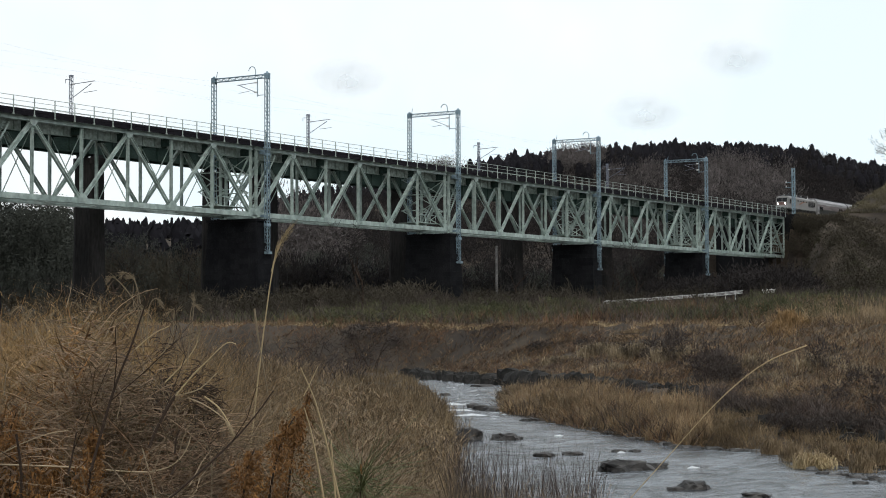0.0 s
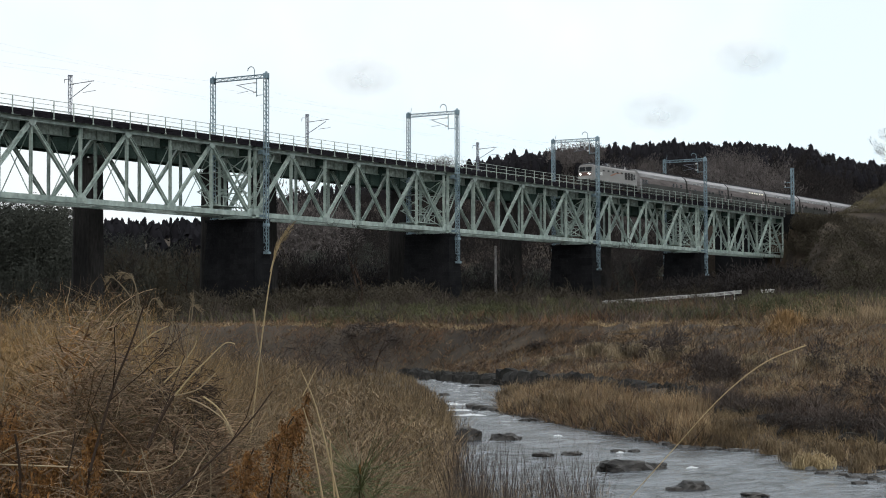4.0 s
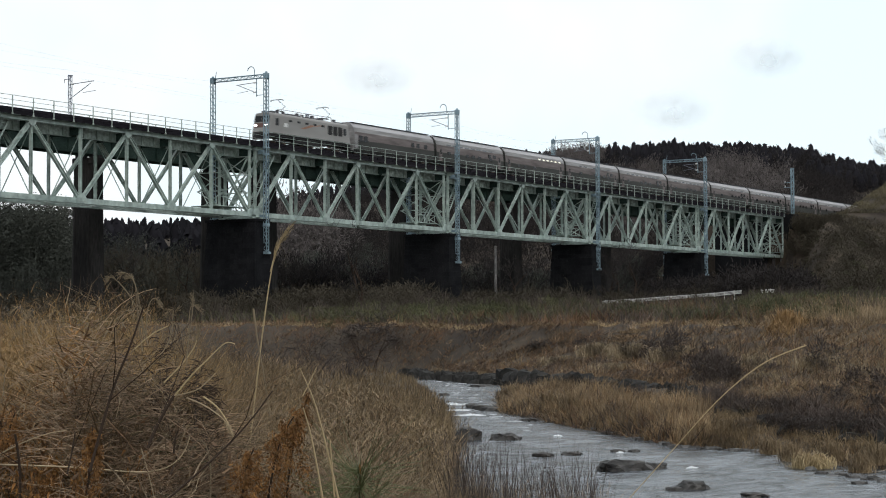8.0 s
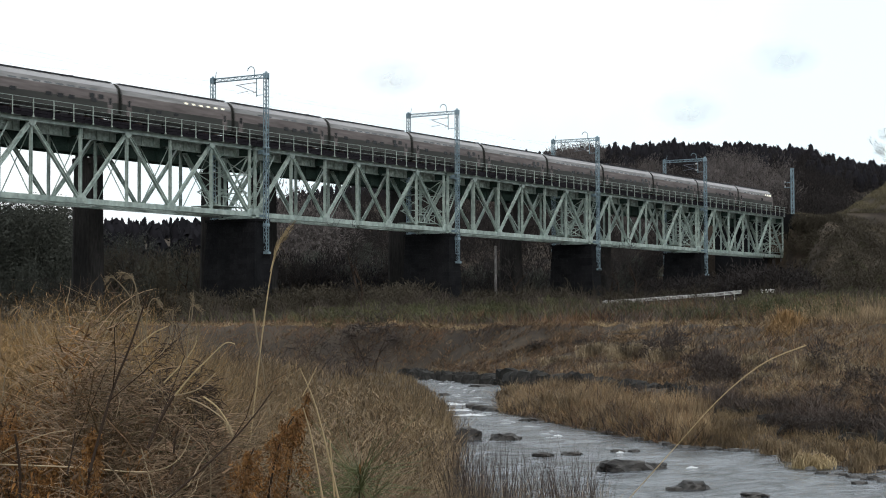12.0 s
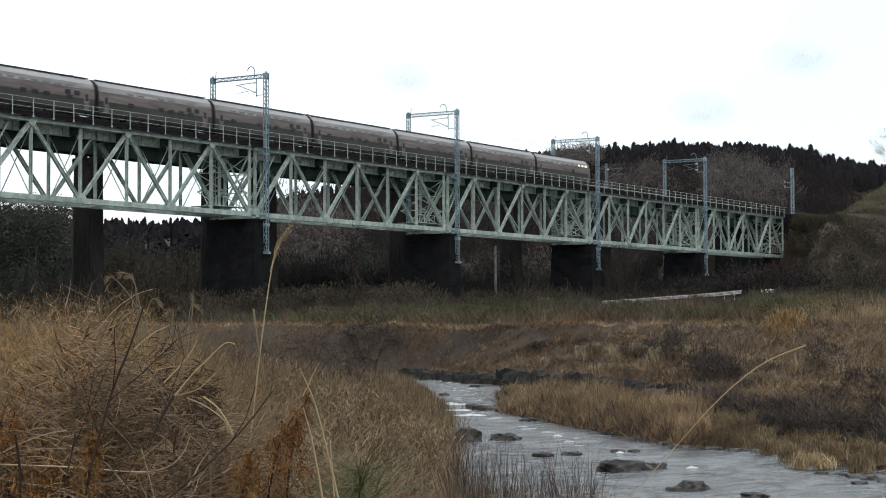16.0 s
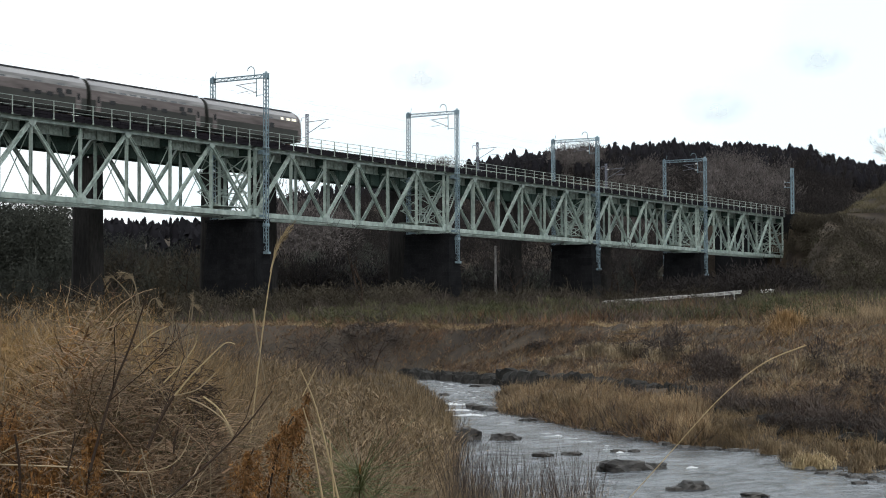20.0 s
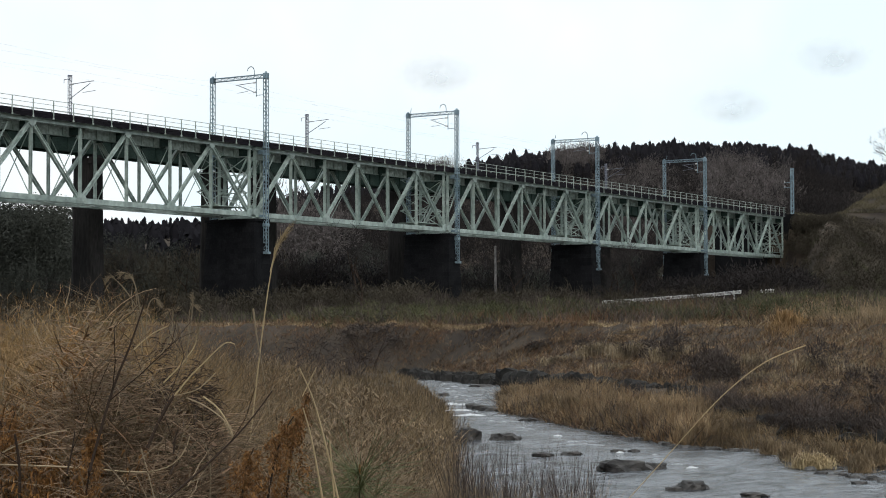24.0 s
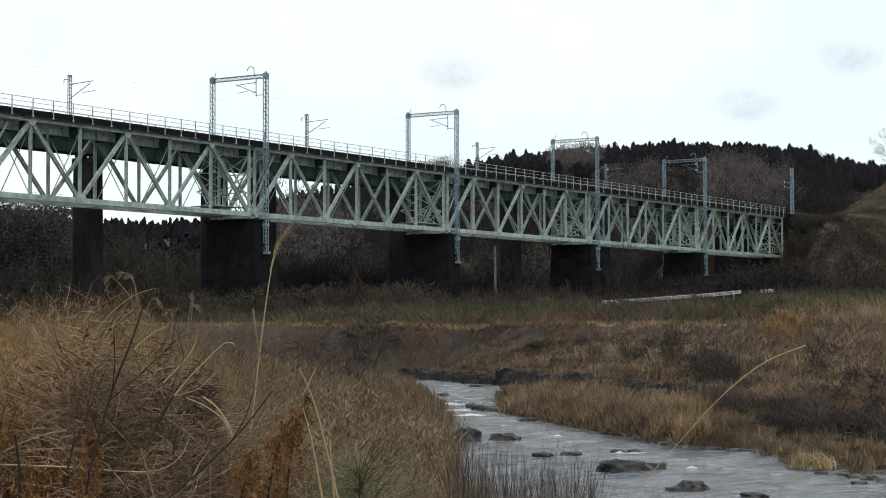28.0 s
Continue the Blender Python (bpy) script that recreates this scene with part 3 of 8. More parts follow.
    for side, y in ((-1, Y_NEAR - 0.62), (1, Y_FAR + 0.62)):
        zb = Z_TOP + (0.55 if side < 0 else 0.80)
        part("edge_board", Shape().beam((0.02, y, zb), (SPAN - 0.02, y, zb), 0.07, 0.36 if side < 0 else 0.16).done("edge_board", M_timber), sp, "dark timber edge board")
        part("guard_timber", Shape().beam((0.02, y - side * 0.12, Z_TOP + 0.92), (SPAN - 0.02, y - side * 0.12, Z_TOP + 0.92), 0.2, 0.28).done("guard_timber", M_timber), sp)
        for j, o in enumerate((0.03, 0.36)):
            yy = y - side * (0.1 + o)
            part("walkway_plank", Shape().beam((0.02, yy, zb + 0.08), (SPAN - 0.02, yy, zb + 0.08), 0.28, 0.05).done("walkway_plank", M_timber), sp)
        yr = y + side * 0.09
        for x in [1.6 + 2.95 * j for j in range(10)] + [30.95 + 2.52 * j for j in range(6)]:
            part("railing_post", Shape().beam((x, yr, Z_TOP + 0.35), (x, yr, Z_TOP + 2.28), 0.085, 0.085).box(x - 0.1, yr - 0.06, Z_TOP + 0.30, x + 0.1, yr + 0.06, Z_TOP + 0.46).done("railing_post", M_handrail), sp)
        for z, r in ((Z_TOP + 2.26, 0.030), (Z_TOP + 1.78, 0.025), (Z_TOP + 1.3, 0.025)):
            part("handrail", Shape().tube((0.02, yr, z), (SPAN - 0.02, yr, z), r, n=6).done("handrail", M_handrail), sp)
    if first:
        # inspection stair beside the first diagonal
        st = part("inspection_stair", Shape().beam((0.9, Y_NEAR + 0.75, Z_BOT + 0.9), (5.4, Y_NEAR + 0.75, Z_TOP - 0.3), 0.06, 0.2).beam((0.9, Y_NEAR + 1.45, Z_BOT + 0.9), (5.4, Y_NEAR + 1.45, Z_TOP - 0.3), 0.06, 0.2).done("stair_stringer", M_green), sp)
        for j in range(22):
            f = (j + 0.5) / 22
            x, z = 0.9 + 4.5 * f, Z_BOT + 0.9 + (Z_TOP - Z_BOT - 1.2) * f
            part("tread", Shape().box(x - 0.14, Y_NEAR + 0.75, z - 0.02, x + 0.14, Y_NEAR + 1.45, z + 0.02).done("tread", M_green), st)
        part("stair_rail", Shape().tube((0.5, Y_NEAR + 0.72, Z_BOT + 1.9), (5.0, Y_NEAR + 0.72, Z_TOP + 0.5 - 0.2), 0.03, n=6).done("stair_rail", M_green), st)
    return sp


span0 = truss_span(pose(SPANS[0] + SHIFT, 0, 0), True)
for x in SPANS[1:]:
    copy_thing(span0, pose(x + SHIFT, 0, 0))


def rail_line(y, name, label, top, x0=-420, x1=760):
    tr = thing(name, label, "railway track")
    prof = [(-0.07, 0), (0.07, 0), (0.02, 0.04), (0.02, 0.11), (0.036, 0.12), (0.036, 0.15), (-0.036, 0.15), (-0.036, 0.12), (-0.02, 0.11), (-0.02, 0.04)]
    for o in (-0.5335, 0.5335):
        part("rail", Shape().loft([[(xx, y + o + py, top - 0.15 + pz) for py, pz in prof] for xx in (x0, x1)]).done("rail", M_rail), tr)
    return tr


rail_line(Y_TRACK, "near_track", "rusty steel rails on a timber bridge deck", Z_RAIL)
rail_line(141.3, "far_track", "rusty steel rails on the far girder bridge", 25.05)


def ballast_bed(x0, x1, y, top):
    prof = [(-2.6, 24.5), (2.6, 24.5), (1.7, top), (-1.7, top)]
    tagged(new("ballast_bed", Shape().loft([[(x, y + py, pz) for py, pz in prof] for x in (x0, x1)]).done("ballast_bed", M_ballast)), "grey stone ballast under the rails", "ballast", kind="structure")


for yy, zz in ((Y_TRACK, 24.93), (141.3, 24.9)):
    ballast_bed(350.2, 760, yy, zz)
    ballast_bed(-420, -12.2, yy, zz)


def stone_pier(x, y0, y1, z0, z1, half=1.35):
    """A masonry pier of coursed blocks with a coping, battered towards its base."""
    pr = thing("bridge_pier", "near-black coursed stone bridge pier", "pier", "piers of the truss bridge", at=pose(x, 0, 0))
    core = Shape()
    core.loft([[(-half - g + 0.06, y0 - g + 0.06, z), (half + g - 0.06, y0 - g + 0.06, z), (half + g - 0.06, y1 + g - 0.06, z), (-half - g + 0.06, y1 + g - 0.06, z)] for z, g in ((z0, 0.5), (z1, 0.0))])
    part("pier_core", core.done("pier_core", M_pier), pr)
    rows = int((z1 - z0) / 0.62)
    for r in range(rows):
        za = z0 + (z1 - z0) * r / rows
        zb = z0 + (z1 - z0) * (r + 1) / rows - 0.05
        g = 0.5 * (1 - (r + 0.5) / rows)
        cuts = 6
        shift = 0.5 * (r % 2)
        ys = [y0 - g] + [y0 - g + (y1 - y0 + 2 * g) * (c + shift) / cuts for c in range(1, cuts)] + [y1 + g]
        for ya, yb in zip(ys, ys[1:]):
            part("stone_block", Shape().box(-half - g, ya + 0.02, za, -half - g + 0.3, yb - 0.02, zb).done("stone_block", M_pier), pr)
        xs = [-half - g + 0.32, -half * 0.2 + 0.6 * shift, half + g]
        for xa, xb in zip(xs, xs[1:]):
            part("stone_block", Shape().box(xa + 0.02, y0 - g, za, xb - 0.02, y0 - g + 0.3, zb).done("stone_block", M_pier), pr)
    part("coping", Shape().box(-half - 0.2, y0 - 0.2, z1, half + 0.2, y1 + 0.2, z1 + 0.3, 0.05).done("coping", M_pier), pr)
    for yy in (Y_NEAR, Y_FAR):
        for e in (-0.75, 0.75):
            part("bearing", Shape().box(e - 0.3, yy - 0.3, z1 + 0.3, e + 0.3, yy + 0.3, Z_BOT - 0.31).done("bearing", M_green), pr)
    return pr


p0 = stone_pier(SPANS[0] + SPAN - 0.4, 129.9, 137.3, 3.0, 15.2)
for k in range(2, 8):
    copy_thing(p0, pose(SPANS[0] + SPAN * k - 0.4, 0, 0))


def abutment(x, face):
    ab = thing("abutment", "near-black stone abutment at the end of the bridge", "abutment", at=pose(x, 0, 0))
    s = Shape().box(0 if face > 0 else -3, 129.0, 3, 3 if face > 0 else 0, 146.0, 15.2)
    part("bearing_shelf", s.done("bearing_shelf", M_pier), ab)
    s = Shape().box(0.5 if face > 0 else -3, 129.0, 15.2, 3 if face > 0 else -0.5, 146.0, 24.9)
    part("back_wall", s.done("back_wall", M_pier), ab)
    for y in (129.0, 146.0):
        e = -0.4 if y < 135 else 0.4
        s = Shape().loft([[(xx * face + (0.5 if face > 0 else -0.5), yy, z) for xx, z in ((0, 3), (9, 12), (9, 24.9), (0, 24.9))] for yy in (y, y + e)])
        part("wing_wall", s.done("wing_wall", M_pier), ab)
    return ab


abutment(348.4, 1)
abutment(-11.5, -1)

# ---- the girder bridge of the second track ----
def girder_span(x0, x1):
    g = thing("girder_span", "dark green plate girder span of the far track", "bridge", "spans of the girder bridge", at=pose(x0, 0, 0))
    L = x1 - x0 - 0.2
    for y in (140.2, 142.4):
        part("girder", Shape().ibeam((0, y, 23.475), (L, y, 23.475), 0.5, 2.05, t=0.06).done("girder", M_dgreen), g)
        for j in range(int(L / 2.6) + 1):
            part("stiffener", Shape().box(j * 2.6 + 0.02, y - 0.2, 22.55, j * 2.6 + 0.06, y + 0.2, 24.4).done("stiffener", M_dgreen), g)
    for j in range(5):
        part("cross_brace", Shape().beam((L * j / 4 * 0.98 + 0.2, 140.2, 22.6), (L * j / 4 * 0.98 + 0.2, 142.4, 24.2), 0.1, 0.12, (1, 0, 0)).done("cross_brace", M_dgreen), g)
    n = int(L / 0.62)
    one = Shape().box(-0.11, 139.6, 24.5, 0.11, 143.0, 24.9, 0.015).done("sleeper", M_timber)
    for i in range(n):
        part("sleeper", one, g, "", pose(0.31 + i * L / n, 0, 0))
    for y in (139.5, 143.1):
        part("edge_board", Shape().beam((0, y, 24.6), (L, y, 24.6), 0.08, 0.4).done("edge_board", M_timber), g)
        for j in range(int(L / 3.1) + 1):
            part("railing_post", Shape().beam((j * 3.1 + 0.1, y, 24.4), (j * 3.1 + 0.1, y, 25.75), 0.08, 0.08).done("railing_post", M_handrail), g)
        for z in (25.75, 25.25):
            part("handrail", Shape().tube((0, y, z), (L, y, z), 0.03, n=6).done("handrail", M_handrail), g)
    return g


PIERS2 = [-15.05 + 33.25 * k for k in range(12)]
g0 = girder_span(PIERS2[0], PIERS2[1])
for x in PIERS2[1:-1]:
    copy_thing(g0, pose(x, 0, 0))


def concrete_pier(x):
    p = thing("concrete_pier", "tall dark weathered concrete pier of the girder bridge", "pier", "piers of the girder bridge", at=pose(x, 0, 0))
    ring = lambda z, g: [(1.1 * c * g, 141.3 + 1.5 * s * g, z) for c, s in ((1, .7), (.75, 1), (-.75, 1), (-1, .7), (-1, -.7), (-.75, -1), (.75, -1), (1, -.7))]
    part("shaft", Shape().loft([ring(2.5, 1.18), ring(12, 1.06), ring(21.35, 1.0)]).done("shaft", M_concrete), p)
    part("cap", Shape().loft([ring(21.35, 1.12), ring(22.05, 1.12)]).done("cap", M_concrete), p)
    for y in (140.2, 142.4):
        for e in (-0.5, 0.5):
            part("bearing", Shape().box(e - 0.25, y - 0.25, 22.05, e + 0.25, y + 0.25, 22.45).done("bearing", M_black), p)
    return p


c0 = concrete_pier(PIERS2[1])
for x in PIERS2[2:-1] + [174.3]:
    copy_thing(c0, pose(x, 0, 0))


# ---- overhead line masts ----
def lattice(s, p, q, w, step, leg=0.09, bar=0.045):
    """A square lattice column or beam from p to q."""
    p, q = Vector(p), Vector(q)
    d = (q - p).normalized()
    u = Vector((1, 0, 0)) if abs(d.x) < 0.9 else Vector((0, 1, 0))
    v = d.cross(u)
    cs = [(u * a + v * b) * (w / 2) for a, b in ((1, 1), (-1, 1), (-1, -1), (1, -1))]
    for c in cs:
        s.beam(p + c, q + c, leg, leg, u)
    n = max(2, int((q - p).length / step))
    for i in range(n):
        a, b = p + (q - p) * (i / n), p + (q - p) * ((i + 1) / n)
        for j in range(4):
            c0, c1 = cs[j], cs[(j + 1) % 4]
            if (i + j) % 2:
                c0, c1 = c1, c0
            s.beam(a + c0, b + c1, bar, bar, d.orthogonal())
    return s


def portal(x):
    pt = thing("catenary_portal", "pale blue lattice portal carrying the overhead line", "catenary mast", "portals on the truss bridge", at=pose(x, 0, 0))
    yn, yf, top = 129.62, 137.9, 33.3
    for y, z0, nm in ((yn, 11.5, "near"), (yf, 11.5, "far")):
        part("column", lattice(Shape(), (0, y, z0), (0, y, top), 0.44, 0.44, 0.075, 0.05).done("column", M_blue), pt)
        part("column_cap", Shape().box(-0.29, y - 0.29, top - 0.62, 0.29, y + 0.29, top + 0.02, 0.05).tube((0, y, top), (0, y, top + 0.22), 0.2, 0.12).done("column_cap", M_blue), pt)
        part("foot_plate", Shape().box(-0.42, y - 0.42, 11.25, 0.42, y + 0.42, 11.55).done("foot_plate", M_blue), pt)
        part("collar", Shape().box(-0.34, y - 0.34, 14.6, 0.34, y + 0.34, 14.95, 0.05).done("collar", M_blue), pt)
        e = 1 if y < 133 else -1
        part("bracket", Shape().beam((0, y + 0.3 * e, 15.9), (0, y + 1.1 * e, 15.9), 0.3, 0.3, (1, 0, 0)).beam((0, y + 0.3 * e, 23.7), (0, y + 1.1 * e, 23.7), 0.5, 0.5, (1, 0, 0)).beam((0, y + 0.3 * e, 12), (0, y + 1.0 * e, 13.6), 0.12, 0.12, (1, 0, 0)).done("bracket", M_blue), pt)
        for zz in (23.3, 24.1):
            part("clamp_plate", Shape().box(-0.34, y - 0.28, zz, 0.34, y + 0.28, zz + 0.2).done("clamp_plate", M_blue), pt)
    part("beam", lattice(Shape(), (0, yn + 0.3, top - 0.32), (0, yf - 0.3, top - 0.32), 0.42, 0.5, 0.07, 0.05).done("beam", M_blue), pt)
    h = Shape()
    arc = [Vector((0.0, 131.4 + 0.55 * (1 - math.cos(t)), top + 0.35 + 0.65 * math.sin(t))) for t in np.linspace(0, 2.9, 8)]
    h.tube((0, 131.4, top - 0.1), arc[0], 0.05, n=6)
    for a, b in zip(arc, arc[1:]):
        h.tube(a, b, 0.05, n=6)
    part("feeder_hook", h.done("feeder_hook", M_blue), pt)
    part("spike", Shape().tube((0, yf - 0.35, top), (0, yf - 0.55, top + 0.75), 0.04, n=6).done("spike", M_blue), pt)
    part("drop_post", Shape().tube((0, 131.1, top - 0.5), (0, 131.1, top - 2.75), 0.06, n=6).tube((0, 131.1, top - 2.6), (0, yn + 0.3, top - 2.6), 0.04, n=6).done("drop_post", M_blue), pt)
    arm = part("cantilever_arm", Shape().tube((0, 131.1, top - 1.0), (0, 134.2, top - 1.15), 0.04, n=6).tube((0, 131.1, top - 2.3), (0, 133.9, top - 1.2), 0.045, n=6).tube((0, 132.4, top - 2.0), (0, 134.0, top - 2.15), 0.03, n=6).done("cantilever_arm", M_mastfar), pt)
    for yy, zz in ((131.35, top - 1.02), (131.35, top - 2.2)):
        part("insulator", Shape().tube((0, yy - 0.2, zz), (0, yy + 0.2, zz), 0.1).done("insulator", M_white), arm)
    return pt


pt0 = portal(169.75)
for k in (-4, -3, -2, -1, 1, 2, 3):
    copy_thing(pt0, pose(169.75 + SPAN * k, 0, 0))


def single_mast(x):
    m = thing("catenary_mast", "grey lattice mast with bracket arms over the far track", "catenary mast", "masts of the far track", at=pose(x, 0, 0))
    y = 144.6
    part("column", lattice(Shape(), (0, y, 22.6), (0, y, 32.0), 0.30, 0.4, 0.06, 0.04).done("column", M_mastfar), m)
    part("bracket", Shape().beam((0, 142.4, 23.2), (0, y, 23.2), 0.3, 0.3, (1, 0, 0)).done("bracket", M_mastfar), m)
    part("mast_cap", Shape().box(-0.2, y - 0.2, 31.95, 0.2, y + 0.2, 32.1).done("mast_cap", M_mastfar), m)
    part("cantilever_arm", Shape().tube((0, y, 31.0), (0, 140.9, 31.15), 0.045, n=6).tube((0, y, 29.3), (0, 141.4, 30.9), 0.045, n=6).tube((0, 142.6, 29.9), (0, 140.6, 30.0), 0.03, n=6).done("cantilever_arm", M_mastfar), m)
    part("insulator", Shape().tube((0, y - 0.55, 31.02), (0, y - 0.2, 31.0), 0.1).done("insulator", M_white), m)
    part("feeder_hook", Shape().tube((0, y, 31.6), (0, y + 0.9, 31.65), 0.04, n=6).tube((0, y + 0.9, 31.65), (0, y + 0.95, 31.2), 0.04, n=6).done("feeder_hook", M_mastfar), m)
    return m


sm0 = single_mast(151.6)
for k in (-3, -2, -1, 1, 2, 3):
    copy_thing(sm0, pose(151.6 + 47.2 * k, 0, 0))


def end_mast():
    m = thing("catenary_mast", "pale steel mast with short cross arms at the abutment", "catenary mast", at=pose(350.1, 0, 0))
    y = 129.4
    part("column", lattice(Shape(), (0, y, 22.5), (0, y, 34.6), 0.5, 0.6, 0.12, 0.08).done("column", M_blue), m)
    for z in (31.6, 30.6):
        part("cross_arm", Shape().beam((0, y + 0.2, z), (0, y + 1.8, z), 0.1, 0.1, (1, 0, 0)).done("cross_arm", M_blue), m)
        part("insulator", Shape().tube((0, y + 1.6, z + 0.05), (0, y + 1.6, z + 0.4), 0.09).done("insulator", M_white), m)
    part("footing", Shape().box(-0.6, y - 0.6, 21.5, 0.6, y + 0.6, 24.6).done("footing", M_concrete), m)


end_mast()


def wire(y, z, x0, x1, pitch, sag, phase, r):
    s = Shape()
    prev = None
    for x in np.arange(x0, x1 + 0.1, pitch / 6):
        u = ((x - phase) / pitch) % 1.0
        q = (x, y, z - sag * 4 * u * (1 - u))
        if prev:
            s.tube(prev, q, r, n=4)
        prev = q
    return s.done("wire", M_black)


def overhead(y, name, pitch, phase):
    w = thing(name, "thin dark overhead contact and carrier wires", "overhead wire")
    part("contact_wire", wire(y, 31.2, -230, 700, pitch, 0.0, phase, 0.0035), w)
    part("carrier_wire", wire(y, 32.2, -230, 700, pitch, 0.75, phase, 0.004), w)


overhead(Y_TRACK, "near_overhead_wire", SPAN, 169.75)
overhead(141.2, "far_overhead_wire", 47.2, 151.6)


# ---- the train ----
def section(half, z0, z1, z2, z3):
    """Half profile points of a car from the sill to the roof's crown."""
    return [(half - 0.20, z0), (half - 0.03, z0 + 0.3), (half, z1), (half - 0.06, z2), (half - 0.22, z2 + 0.45 * (z3 - z2)), (half - 0.62, z2 + 0.8 * (z3 - z2)), (half - 1.05, z3), (0, z3 + 0.03)]


def strip(x0, x1, prof, i0, i1, mat, name, sign, thick=0.06):
    """A length of the car's skin between two profile points, on one side (sign -1 near, 1 far)."""
    pts = prof[i0:i1 + 1]
    outer = [(y * sign, z) for y, z in pts]
    inner = [((y - thick) * sign, z) for y, z in pts]
    ring = outer + inner[::-1]
    return Shape().loft([[(x, y, z) for y, z in ring] for x in (x0, x1)]).done(name, mat)


def bogie(parent, x, gauge=0.5335):
    b = part("bogie", Shape().box(-1.7, -1.15, 0.42, 1.7, -1.0, 0.72, 0.03).box(-1.7, 1.0, 0.42, 1.7, 1.15, 0.72, 0.03).box(-0.35, -1.0, 0.45, 0.35, 1.0, 0.75).done("bogie_frame", M_black), parent, "", pose(x, 0, -0.40))
    for e in (-1.05, 1.05):
        part("wheelset", Shape().tube((e, -0.62, 0.43), (e, -0.49, 0.43), 0.43, n=16).tube((e, 0.49, 0.43), (e, 0.62, 0.43), 0.43, n=16).tube((e, -0.49, 0.43), (e, 0.49, 0.43), 0.08).done("wheelset", M_rail), b)


def side_panel(parent, name, x0, x1, z0, z1, y, mat, depth=0.035, c=0.08):
    """A window or door leaf with clipped corners, standing proud of the side."""
    pts = [(x0 + c, z0), (x1 - c, z0), (x1, z0 + c), (x1, z1 - c), (x1 - c, z1), (x0 + c, z1), (x0, z1 - c), (x0, z0 + c)]
    e = 1 if y > 0 else -1
    s = Shape().loft([[(x, y - 0.02 * e, z) for x, z in pts], [(x, y + depth * e, z) for x, z in pts]])
    return part(name, s.done(name, mat), parent)


def leaning_panel(parent, name, x0, x1, pa, pb, sign, mat):
    """A window that follows the inward lean between two profile points."""
    (ya, za), (yb, zb) = pa, pb
    n = Vector((0, zb - za, ya - yb)).normalized() * 0.02
    o = [(x, (y + n.y) * sign, z + n.z) for x, (y, z) in ((x0, pa), (x1, pa), (x1, pb), (x0, pb))]
    i = [(x, (y - n.y) * sign, z - n.z) for x, (y, z) in ((x0, pa), (x1, pa), (x1, pb), (x0, pb))]
    return part(name, Shape().add(o + i, BOX).done(name, mat), parent)


